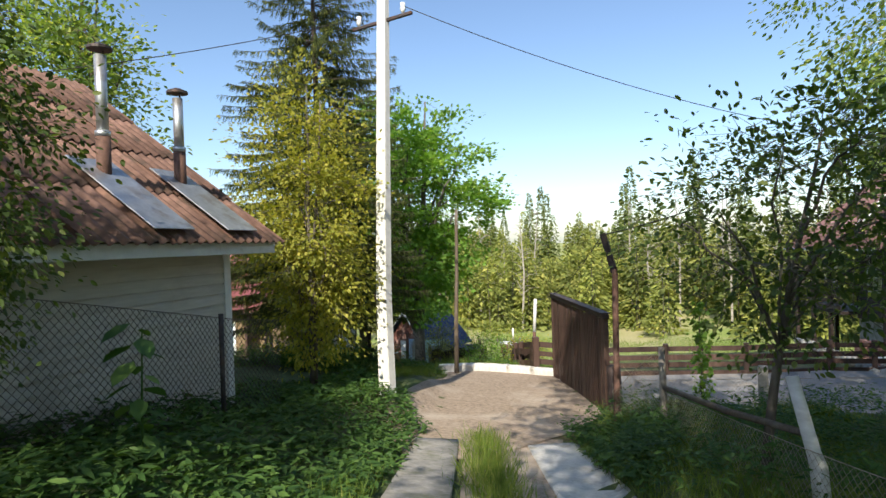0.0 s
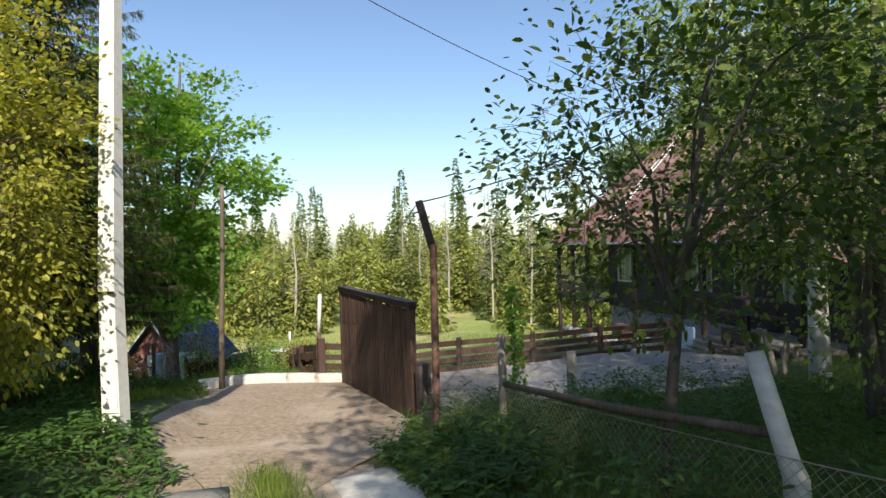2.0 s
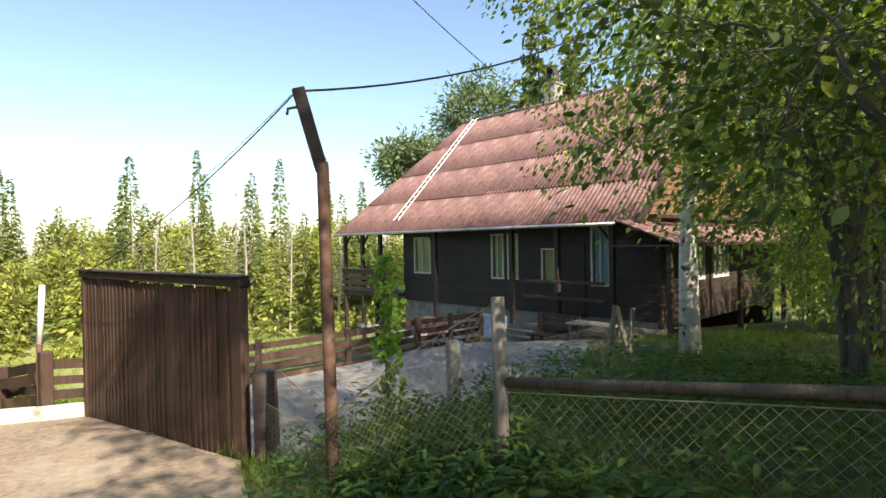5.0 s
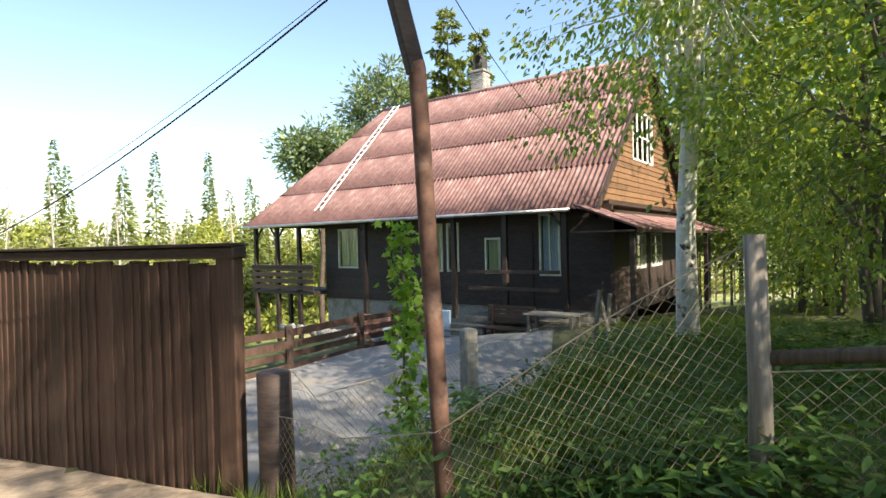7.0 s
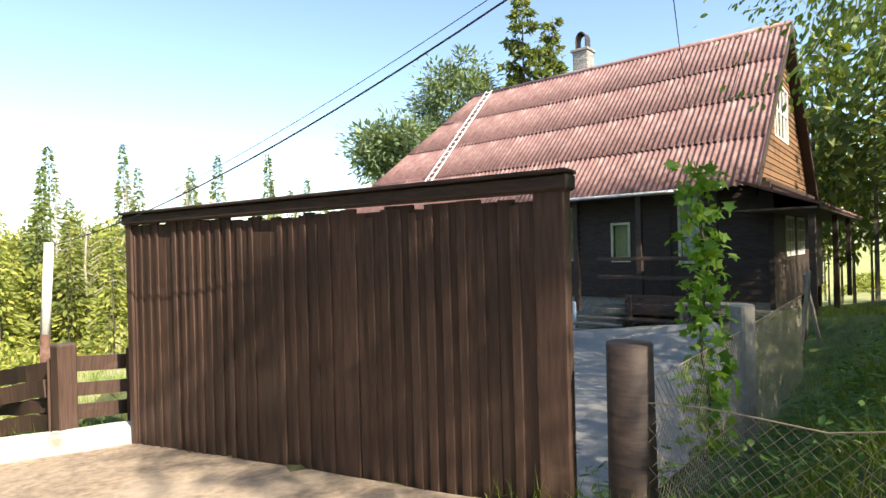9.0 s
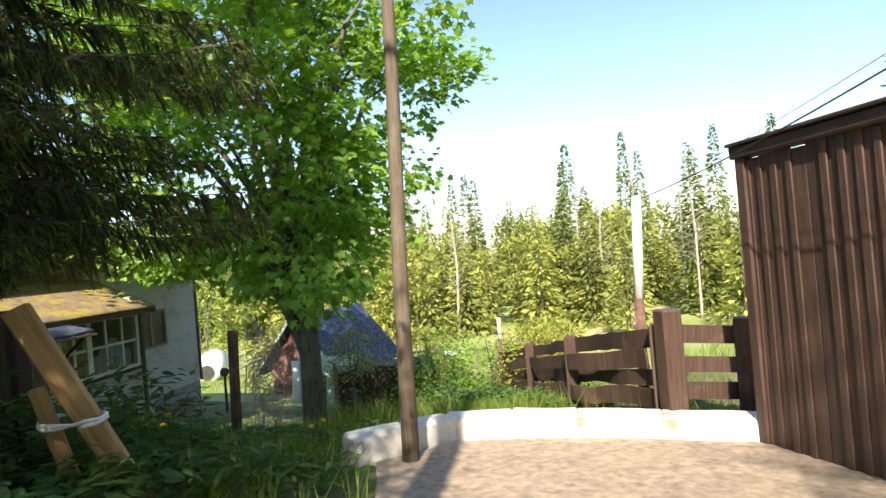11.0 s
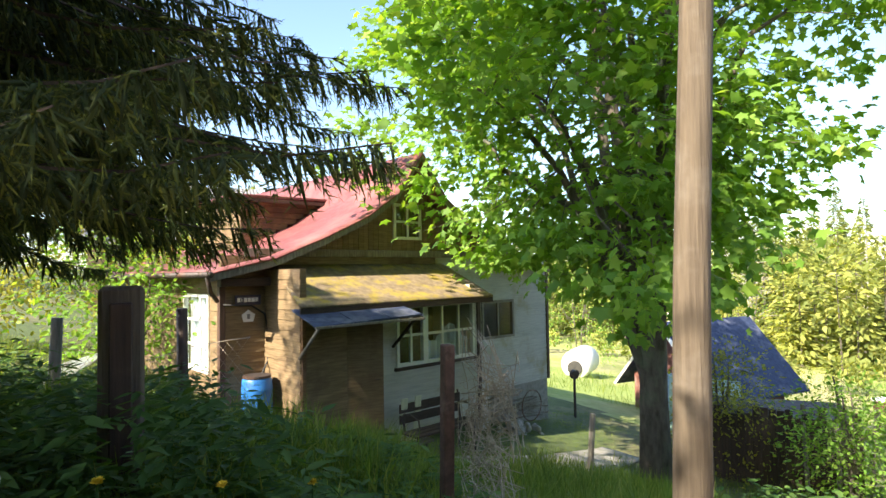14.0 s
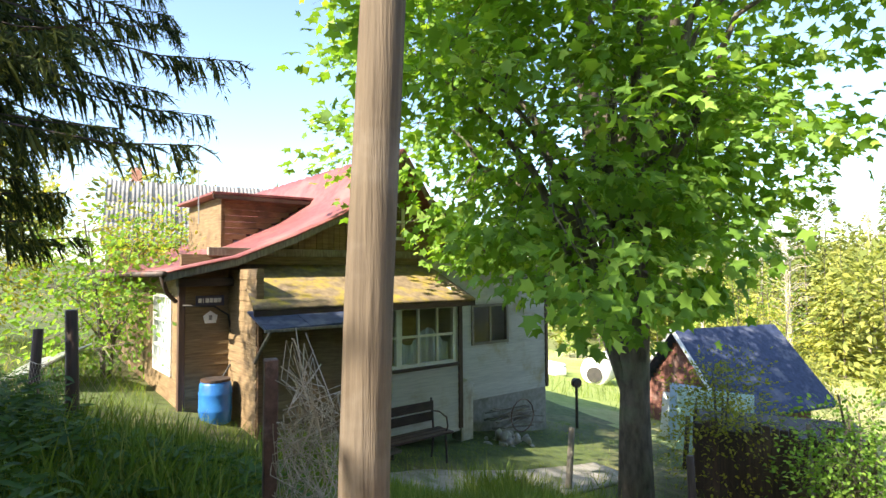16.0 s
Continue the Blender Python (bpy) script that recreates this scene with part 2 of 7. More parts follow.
c2 = ramp(t, a.outputs[0], (0.3, (0.33, 0.31, 0.14)), (0.7, (0.46, 0.42, 0.22))).outputs[0]
f = ramp(t, b.outputs[0], (0.42, (0, 0, 0)), (0.62, (1, 1, 1))).outputs[0]
link(t, mixcol(t, f, c1, c2), p.inputs["Base Color"])
p.inputs["Roughness"].default_value = 0.95
bump(t, p, a.outputs[0], 0.8, 0.1)
M["meadow"] = mm


# ---- mesh helpers ----
def as_mesh(name, bm, mat, smooth=False):
    me = bpy.data.meshes.new(name)
    bm.to_mesh(me)
    bm.free()
    for one in mat if isinstance(mat, (list, tuple)) else [mat]:
        me.materials.append(one)
    if smooth:
        me.polygons.foreach_set("use_smooth", [True] * len(me.polygons))
    return me


def part(name, bm, mat, parent, label="", smooth=False):
    ob = new(name, as_mesh(name, bm, mat, smooth))
    ob.parent = parent
    if label:
        ob["label"] = label
    return ob


def piece(name, me, parent, m):
    """One more piece on a shared mesh, at the pose m under its parent."""
    ob = new(name, me)
    ob.parent = parent
    ob.matrix_basis = m
    return ob


def thing(name, m, label, category, group="", kind=""):
    ob = new(name)
    ob.empty_display_size = 0.2
    ob.matrix_world = m
    return tagged(ob, label, category, group, kind)


def solid(name, bm, mat, label, category="", group="", kind="", m=None, smooth=False):
    ob = new(name, as_mesh(name, bm, mat, smooth))
    if m:
        ob.matrix_world = m
    return tagged(ob, label, category, group, kind)


def box(bm, lo, hi, m=None, bevel=0.0):
    geo = bmesh.ops.create_cube(bm, size=1)
    vs = geo["verts"]
    for v in vs:
        v.co = Vector([lo[k] + (hi[k] - lo[k]) * (v.co[k] + 0.5) for k in range(3)])
    if bevel:
        es = list({e for v in vs for e in v.link_edges})
        out = bmesh.ops.bevel(bm, geom=es, offset=bevel, segments=1, affect="EDGES")
        vs = list(set(out["verts"]) | {v for v in vs if v.is_valid})
    if m:
        bmesh.ops.transform(bm, matrix=m, verts=[v for v in vs if v.is_valid])
    return bm


def cube(lo, hi, m=None, bevel=0.0):
    return box(bmesh.new(), lo, hi, m, bevel)


def tube(bm, pts, radii, sides=8, cap=True):
    """A round bar along points, with a radius at each."""
    pts = [Vector(q) for q in pts]
    if not hasattr(radii, "__len__"):
        radii = [radii] * len(pts)
    rings = []
    ref = Vector((0.31, 0.95, 0.05))
    for k, q in enumerate(pts):
        d = (pts[min(k + 1, len(pts) - 1)] - pts[max(k - 1, 0)]).normalized()
        s = d.cross(ref if abs(d.dot(ref)) < 0.95 else Vector((1, 0, 0))).normalized()
        u = s.cross(d)
        rings.append([bm.verts.new(q + (s * math.cos(6.2832 * i / sides) + u * math.sin(6.2832 * i / sides)) * radii[k]) for i in range(sides)])
    for a, b in zip(rings, rings[1:]):
        for i in range(sides):
            bm.faces.new((a[i], a[(i + 1) % sides], b[(i + 1) % sides], b[i]))
    if cap:
        bm.faces.new(rings[0][::-1])
        bm.faces.new(rings[-1])
    return bm


def prism(bm, pts, dy0, dy1):
    """A flat outline in x and z, given thickness in y."""
    a = [bm.verts.new((x, dy0, z)) for x, z in pts]
    b = [bm.verts.new((x, dy1, z)) for x, z in pts]
    bm.faces.new(a)
    bm.faces.new(b[::-1])
    n = len(pts)
    for i in range(n):
        bm.faces.new((a[(i + 1) % n], a[i], b[i], b[(i + 1) % n]))
    bmesh.ops.recalc_face_normals(bm, faces=bm.faces)
    return bm


def plain_mesh(name, verts, faces, mat):
    me = bpy.data.meshes.new(name)
    me.from_pydata(verts, [], faces)
    me.materials.append(mat)
    return me


def sag(a, b, drop, n=16):
    a, b = Vector(a), Vector(b)
    return [a.lerp(b, k / n) - Vector((0, 0, drop * 4 * (k / n) * (1 - k / n))) for k in range(n + 1)]


# ---- ground ----
def sstep(a, b, v):
    k = min(1.0, max(0.0, (v - a) / (b - a)))
    return k * k * (3 - 2 * k)
def lane(y):
    return float(np.interp(y, (-40, 0, 1.5, 5.3, 8, 10.75, 16.6, 22, 30, 60, 200), (9, 0.85, 0.45, -0.55, -1.15, -1.5, -2.08, -3.3, -4.8, -7.6, -8.0)))
def left_yard(y):
    return float(np.interp(y, (-40, 0, 6, 10, 13.7, 15.4, 21, 24, 40, 60, 200), (9, 0.95, -0.3, -0.95, -1.55, -1.95, -3.75, -4.4, -7.0, -7.8, -8.0)))
def house_yard(y):
    return float(np.interp(y, (-40, 8, 12, 15, 17, 19, 22, 24, 30, 40, 60, 200), (6, -1.3, -2.0, -2.6, -3.2, -3.65, -4.2, -4.5, -5.4, -7.0, -7.8, -8.0)))
def right_yard(y):
    return float(np.interp(y, (-40, 0, 6, 9.6, 11, 14, 17, 22, 30, 60, 200), (9, 0.85, -0.3, -0.85, -1.1, -1.3, -1.6, -2.3, -4.0, -7.6, -8.0)))
def patio_mask(x, y):
    # the gravel yard in front of the brown house
    a = (x + 2.06) * 0.465 - (y - 12.74) * 0.885
    b = (x + 2.06) * 0.885 + (y - 12.74) * 0.465
    return sstep(-0.1, 0.5, b) * sstep(9.2, 7.8, b) * sstep(1.6, 0.2, a) * sstep(-9.5, -8.6, a)
def ground(x, y):
    edge = float(np.interp(y, (-5, 0, 8, 11, 12.7, 16.6, 30), (0.3, -0.3, -3.9, -4.9, -5.6, -8.2, -9)))
    rim = float(np.interp(y, (-5, 0, 5, 8, 10.75, 12.5, 16.6, 20), (3.2, 2.6, 0.6, -0.8, -1.75, -2.0, -4.6, -4.0)))
    z = lane(y)
    side = left_yard(y)
    side += (house_yard(y) - side) * sstep(-10.2, -13.2, x)
    z += (side - z) * sstep(edge, edge - 1.1, x)
    z += (right_yard(y) - z) * sstep(rim, rim + 0.9, x)
    z += (-2.25 - z) * patio_mask(x, y)
    return z


def terrain(name, xs, ys, mat, label, lift=0.0, rough=0.03):
    verts, faces = [], []
    for y in ys:
        for x in xs:
            verts.append((x, y, ground(x, y) + lift + rough * noise.noise((x * 1.3, y * 1.3, 2.0))))
    n = len(xs)
    for j in range(len(ys) - 1):
        for i in range(n - 1):
            faces.append((j * n + i, j * n + i + 1, j * n + n + i + 1, j * n + n + i))
    ob = new(name, plain_mesh(name, verts, faces, mat))
    ob.data.polygons.foreach_set("use_smooth", [True] * len(faces))
    return tagged(ob, label, "ground", kind="structure")


xs = [-900, -500, -300, -200, -140, -100, -75, -60, -50, -42, -36] + list(np.arange(-32, 20.1, 0.4)) + [22, 25, 30, 36, 45, 60, 80, 110, 150, 200, 300, 500, 900]
ys = [-300, -150, -80, -40, -20, -10] + list(np.arange(-4, 44.1, 0.4)) + [46, 49, 53, 58, 64, 72, 82, 95, 110, 130, 160, 200, 300, 600, 1500]
soil = terrain("ground", [float(v) for v in xs], [float(v) for v in ys], M["earth"], "uneven sloping earth overgrown with grass and weeds")
soil.data.materials.append(M["meadow"])
for poly in soil.data.polygons:
    c = poly.center
    if c.y > 27 + 2.5 * noise.noise((c.x * 0.2, c.y * 0.2, 0)):
        poly.material_index = 1


def patch(name, outline, mat, label, lift=0.02, step=0.3, thick=0.0, wobble=0.0):
    """A laid surface that follows the ground inside an outline."""
    bm = bmesh.new()
    vs = [bm.verts.new((x, y, 0)) for x, y in outline]
    bm.faces.new(vs)
    x0, x1 = min(q[0] for q in outline), max(q[0] for q in outline)
    y0, y1 = min(q[1] for q in outline), max(q[1] for q in outline)
    for k in range(1, int((x1 - x0) / step) + 1):
        bmesh.ops.bisect_plane(bm, geom=bm.verts[:] + bm.edges[:] + bm.faces[:], plane_co=(x0 + k * step, 0, 0), plane_no=(1, 0, 0))
    for k in range(1, int((y1 - y0) / step) + 1):
        bmesh.ops.bisect_plane(bm, geom=bm.verts[:] + bm.edges[:] + bm.faces[:], plane_co=(0, y0 + k * step, 0), plane_no=(0, 1, 0))
    for v in bm.verts:
        w = wobble * noise.noise((v.co.x * 2, v.co.y * 2, 5))
        v.co.z = ground(v.co.x, v.co.y) + lift + 0.012 * noise.noise((v.co.x * 3, v.co.y * 3, 1))
        v.co.x += w
    if thick:
        out = bmesh.ops.extrude_face_region(bm, geom=bm.faces[:])
        for v in out["geom"]:
            if isinstance(v, bmesh.types.BMVert):
                v.co.z -= thick
        bmesh.ops.recalc_face_normals(bm, faces=bm.faces)
    return solid(name, bm, mat, label, "ground", kind="structure", smooth=True)


pad = patch("driveway", [(-2.2, 10.0), (-1.95, 11.2), (-2.15, 12.7), (-4.7, 16.62), (-6.2, 16.45), (-7.15, 16.05), (-7.5, 15.3), (-7.0, 14.4), (-6.6, 13.4), (-6.1, 12.0), (-5.5, 10.6), (-5.0, 9.4), (-4.2, 8.3), (-3.3, 7.6), (-2.4, 8.2)], M["sand"], "dry sandy driveway in front of the gate", 0.035, 0.3, 0.0, 0.05)
rut = patch("dirt_track", [(-3.4, 9.3), (-2.0, 10.1), (-1.2, 8.2), (0.2, 5.5), (1.6, 2.6), (2.4, 0), (2.6, -4), (0.6, -4), (0.6, 0), (-0.2, 2.8), (-1.0, 5.2), (-2.0, 7.0)], M["sand"], "worn sandy track down the slope", 0.02, 0.3, 0.0, 0.06)
slab = patch("path_slab", [(-3.75, 8.5), (-3.2, 8.85), (-1.72, 6.3), (-0.3, 3.9), (1.0, 1.3), (0.4, 1.0), (-0.9, 3.5), (-2.2, 5.85)], M["old_concrete"], "grey concrete footpath slab, worn", 0.07, 0.5, 0.1)
conc = patch("concrete_strip", [(-2.25, 9.3), (-1.75, 9.95), (-1.2, 9.3), (-0.3, 7.6), (0.6, 5.8), (-0.1, 5.6), (-1.0, 7.3), (-1.6, 8.3)], M["concrete"], "pale cracked concrete strip beside the verge", 0.05, 0.3, 0.08, 0.015)
patio = patch("gravel_yard", [(-1.95, 13.0), (-4.4, 16.6), (-5.2, 17.2), (-1.6, 19.5), (1.1, 21.0), (3.5, 21.6), (5.6, 18.6), (3.4, 16.0), (1.2, 14.6)], M["gravel"], "grey gravel yard in front of the brown house", 0.03, 0.4)

# kerb of cast pieces along the driveway
kerb = thing("kerb", pose(0, 0, 0), "low white concrete kerb round the driveway", "kerb", kind="structure")
line = [(-4.75, 16.72), (-5.5, 16.65), (-6.2, 16.55), (-6.75, 16.42), (-7.27, 16.15), (-7.5, 15.75), (-7.68, 15.2)]
for (x0, y0), (x1, y1) in zip(line, line[1:]):
    ln = math.hypot(x1 - x0, y1 - y0)
    z0, z1 = ground(x0, y0), ground(x1, y1)
    bm = cube((-0.02, -0.13, -0.25), (ln + 0.02, 0.13, 0.24), None, 0.03)
    bmesh.ops.subdivide_edges(bm, edges=bm.edges[:], cuts=2, use_grid_fill=True)
    for v in bm.verts:
        v.co += Vector((0, 1, 1)) * 0.018 * noise.noise((v.co.x * 4 + x0, v.co.y * 5, v.co.z * 5))
    ob = part("kerbstone", bm, M["concrete"], kerb)
    ob.matrix_basis = pose(x0, y0, z0, 0, 0, math.degrees(math.atan2(y1 - y0, x1 - x0))) @ pose(0, 0, 0, 0, -math.degrees(math.atan2(z1 - z0, ln)), 0)


# ---- the gate ----
def plank(w, h, d, taper=0.0):
    bm = cube((0, 0, 0), (w, d, h), None, 0.006)
    return bm


def make_gate():
    ang = math.degrees(math.atan2(12.74 - 16.63, -2.06 + 4.75))
    g = thing("wooden_gate", pose(-4.75, 16.63, 0, 0, 0, ang), "tall dark brown plank gate leaf with a capped top beam", "gate")
    L = 4.71
    low = lambda x: -2.05 - 0.05 * x
    rng = random.Random(4)
    x = 0.1
    while x < L - 0.24:
        w = rng.uniform(0.115, 0.15)
        w = min(w, L - 0.2 - x)
        top = 0.2 if x < 1.6 else 0.17
        top += rng.uniform(-0.02, 0.02)
        ob = part("plank", cube((0, -0.012, low(x)), (w - 0.001, 0.016, top), None, 0.004), M["brown_wood"], g)
        ob.matrix_basis = pose(x, rng.uniform(-0.004, 0.004), 0, 0, rng.uniform(-0.25, 0.25), 0)
        # narrow cover batten over the joint
        if rng.random() < 0.9:
            bw = rng.uniform(0.05, 0.07)
            ob = part("batten", cube((-bw / 2, -0.028, low(x) + 0.02), (bw / 2, -0.012, top - rng.uniform(0, 0.03)), None, 0.005), M["brown_wood"], g)
            ob.matrix_basis = pose(x, 0, 0, 0, rng.uniform(-0.2, 0.2), 0)
        x += w
    part("end_board", cube((0, -0.05, low(0)), (0.1, 0.05, 0.2), None, 0.008), M["brown_wood"], g)
    part("end_board", cube((L - 0.2, -0.045, low(L) - 0.05), (L, 0.06, 0.22), None, 0.008), M["brown_wood"], g)
    part("top_beam", cube((-0.04, -0.07, 0.2), (L + 0.03, 0.08, 0.3), None, 0.015), M["dark_wood"], g, "dark weathered cap beam")
    part("cap_board", cube((-0.04, -0.1, 0.3), (L + 0.03, 0.1, 0.325), None, 0.006), M["dark_wood"], g)
    for z in (-1.7, -0.7, -0.1):
        part("rail", cube((0.05, 0.03, z - 0.06), (L - 0.05, 0.08, z + 0.06), None, 0.006), M["dark_wood"], g)
    return g


make_gate()

bm = bmesh.new()
tube(bm, [(0, 0, -0.6), (0.02, 0.02, 0.4), (0, 0, 1.52)], [0.15, 0.14, 0.13], 10)
solid("gate_post", bm, M["dark_wood"], "thick dark round wooden post beside the gate", "post", m=pose(-1.86, 12.5, -2.2), smooth=True)
bm = cube((-0.09, -0.09, -0.4), (0.09, 0.09, 1.12), None, 0.015)
solid("corner_post", bm, M["brown_wood"], "square brown fence post at the driveway kerb", "post", m=pose(-5.4, 16.84, -2.12, 0, 0, -55))

# tall thin pole with a whitened top
bm = bmesh.new()
tube(bm, [(0.0, 0, -0.5), (0.05, 0.03, 1.35)], [0.055, 0.05], 8)
pole = thing("thin_pole", pose(-5.72, 17.35, -2.3), "thin wooden pole with a whitewashed top behind the fence", "pole")
part("shaft", bm, M["rust"], pole, smooth=True)
bm = bmesh.new()
tube(bm, [(0.05, 0.03, 1.35), (0.1, 0.07, 2.35)], [0.052, 0.048], 8)
part("white_top", bm, M["white_paint"], pole, "whitewashed top", smooth=True)


def rail_fence(name, pts, label, rows=4, h=1.0, gap=0.07, board=0.15, step=0, slack=0.0, wave=0.0, base=None):
    """A fence of posts and horizontal boards along points."""
    f = thing(name, pose(pts[0][0], pts[0][1], 0), label, "fence")
    inv = f.matrix_world.inverted()
    rng = random.Random(len(name) + rows)
    g = base or ground
    for k, (x, y) in enumerate(pts):
        z = g(x, y)
        ob = part("post", cube((-0.07, -0.07, -0.3), (0.07, 0.07, h + 0.06), None, 0.01), M["brown_wood"], f)
        ob.matrix_basis = inv @ pose(x, y, z, 0, 0, rng.uniform(-8, 8))
    for k in range(len(pts) - 1):
        (x0, y0), (x1, y1) = pts[k], pts[k + 1]
        z0, z1 = g(x0, y0), g(x1, y1)
        ln = math.hypot(x1 - x0, y1 - y0)
        an = math.degrees(math.atan2(y1 - y0, x1 - x0))
        sl = -math.degrees(math.atan2(z1 - z0, ln))
        for r in range(rows):
            zz = 0.16 + r * (h - 0.12) / (rows - 0.4)
            bm = bmesh.new()
            n = 8
            w = board * rng.uniform(0.85, 1.1)
            prev = None
            for i in range(n + 1):
                s = i / n
                off = wave * math.sin(s * 6.2832 + r * 3.1416 + k) + 0.05 * (1 if r % 2 else -1)
                hh = zz + slack * rng.uniform(-1, 1) * math.sin(s * 3.14)
                ring = [bm.verts.new((s * ln, off + dy, hh + dz)) for dy, dz in ((-0.012, -w / 2), (0.012, -w / 2), (0.012, w / 2), (-0.012, w / 2))]
                if prev:
                    for q in range(4):
                        bm.faces.new((prev[q], prev[(q + 1) % 4], ring[(q + 1) % 4], ring[q]))
                else:
                    bm.faces.new(ring[::-1])
                prev = ring
            bm.faces.new(prev)
            bmesh.ops.recalc_face_normals(bm, faces=bm.faces)
            ob = part("board", bm, M["brown_wood"], f)
            ob.matrix_basis = inv @ pose(x0, y0, z0, 0, 0, an) @ pose(0, 0, 0, 0, sl, 0)
    return f


rail_fence("plank_fence", [(-5.4, 16.84), (-4.8, 17.2)], "short dark brown plank fence beside the gate", 4, 1.02)
flat = lambda x, y: -2.28 - 0.012 * (y - 14)
rail_fence("yard_fence", [(-4.3, 17.6), (-2.2, 18.85), (-0.2, 19.9), (1.82, 21.3), (2.9, 21.75), (4.0, 22.3)], "dark brown horizontal rail fence round the gravel yard", 4, 0.95, base=flat)
rail_fence("woven_fence", [(-5.5, 17.0), (-6.6, 18.4), (-7.6, 20.1), (-8.7, 22.0)], "dark woven plank fence with warped wavy boards", 5, 0.95, board=0.17, wave=0.05, slack=0.02)
bm = bmesh.new()
tube(bm, [(0, 0, -0.4), (0.01, 0, 1.35)], 0.035, 8)
tp = thing("thin_post", pose(-8.95, 22.6, ground(-8.95, 22.6)), "thin rusty post with a white top at the woven fence", "post")
part("shaft", bm, M["rust"], tp, smooth=True)
part("white_top", tube(bmesh.new(), [(0.01, 0, 1.35), (0.01, 0, 1.85)], 0.04, 8), M["white_paint"], tp, "white top", smooth=True)

# ---- lamp post of white concrete, and the wires ----
lp = thing("utility_pole", pose(-5.32, 9.8, -1.1), "tall white concrete utility pole with wires", "utility pole")
bm = bmesh.new()
a = [(-1, -1), (1, -1), (1, 1), (-1, 1)]
r0 = [bm.verts.new((x * 0.135, y * 0.12, -0.4)) for x, y in a]
r1 = [bm.verts.new((x * 0.115, y * 0.1, 2.0)) for x, y in a]
r2 = [bm.verts.new((x * 0.085 + 0.2, y * 0.08 + 0.12, 9.4)) for x, y in a]
for u, v in ((r0, r1), (r1, r2)):
    for i in range(4):
        bm.faces.new((u[i], u[(i + 1) % 4], v[(i + 1) % 4], v[i]))
bm.faces.new(r2)
bm.faces.new(r0[::-1])
bmesh.ops.bevel(bm, geom=[e for e in bm.edges if abs(e.verts[0].co.z - e.verts[1].co.z) > 1], offset=0.025, segments=2, affect="EDGES")
part("shaft", bm, M["post_white"], lp, "white concrete shaft")
part("crossarm", cube((-0.6, 0.06, 7.08), (0.8, 0.12, 7.14), None, 0.008), M["dark_steel"], lp)
for x in (-0.45, 0.6):
    bm = bmesh.new()
    tube(bm, [(x, 0.09, 7.14), (x, 0.09, 7.22), (x, 0.09, 7.27), (x, 0.09, 7.33)], [0.02, 0.055, 0.04, 0.05], 8)
    part("insulator", bm, M["white_paint"], lp, "white porcelain insulator", True)
bm = bmesh.new()
tube(bm, [(-0.125, -0.13, 1.93), (-0.125, -0.13, 2.02)], 0.012, 6)
box(bm, (-0.15, -0.125, 1.9), (0.13, -0.11, 1.93))
part("clamp", bm, M["dark_steel"], lp)


def wire(a, b, drop, r=0.008, label="thin black overhead wire"):
    bm = bmesh.new()
    tube(bm, sag(a, b, drop, 24), r, 5)
    return solid("overhead_wire", bm, M["cable"], label, "wire", "overhead wires", smooth=True)


# ---- the bent steel pole ----
bp = thing("bent_pole", pose(-1.42, 10.72, -1.2), "rusty brown steel pole, its upper part bent over", "pole")
bm = bmesh.new()
tube(bm, [(0.12, -0.04, -0.4), (0.115, 0.05, 0.6), (0.1, 0.2, 2.47), (0.09, 0.2, 2.5)], [0.052, 0.051, 0.05, 0.05], 12)
part("shaft", bm, M["rust"], bp, smooth=True)
part("bent_top", cube((-0.05, -0.035, 0), (0.05, 0.035, 0.68), pose(0.095, 0.2, 2.44, 0, -15, 0), 0.006), M["dark_wood"], bp, "grey wooden extension bound to the pole")
part("bracket", tube(bmesh.new(), [(-0.08, 0.2, 2.95), (-0.16, 0.2, 2.93), (-0.17, 0.2, 2.88)], 0.012, 6), M["dark_steel"], bp)


# ---- chain link ----
def chain_link(name, pts, h, label, cell=0.052, r=0.0018, posts=(), sink=0.02, mat=None, top_drop=()):
    """Wire netting between points, its diamonds woven of real wires."""
    f = thing(name, pose(pts[0][0], pts[0][1], 0), label, "fence")
    inv = f.matrix_world.inverted()
    cum = [0.0]
    for a, b in zip(pts, pts[1:]):
        cum.append(cum[-1] + math.hypot(b[0] - a[0], b[1] - a[1]))
    L = cum[-1]
    px, py = [q[0] for q in pts], [q[1] for q in pts]

    def at(s, v):
        x, y = float(np.interp(s, cum, px)), float(np.interp(s, cum, py))
        bend = 0.03 * noise.noise((s * 0.8, v, 3))
        low = h * (1 - float(np.interp(s, *top_drop))) if top_drop else 0.0
        return Vector((x - pts[0][0] + bend, y - pts[0][1] + bend, ground(x, y) + sink + v * h - low))

    bm = bmesh.new()
    d = cell * 1.41
    n = int((L + h) / d) + 1
    for way in (1, -1):
        for k in range(n):
            s0 = k * d - (h if way > 0 else 0)
            chain = []
            for i in range(11):
                v = i / 10
                s = s0 + v * h if way > 0 else s0 - v * h
                if 0 <= s <= L:
                    chain.append(at(s, v))
            if len(chain) > 1:
                tube(bm, chain, r, 3, False)
    part("wire_netting", bm, mat or M["wire"], f, "rusty diamond wire netting")
    part("top_wire", tube(bmesh.new(), [at(L * k / 30, 1.0) for k in range(31)], 0.004, 5), mat or M["wire"], f)
    return f


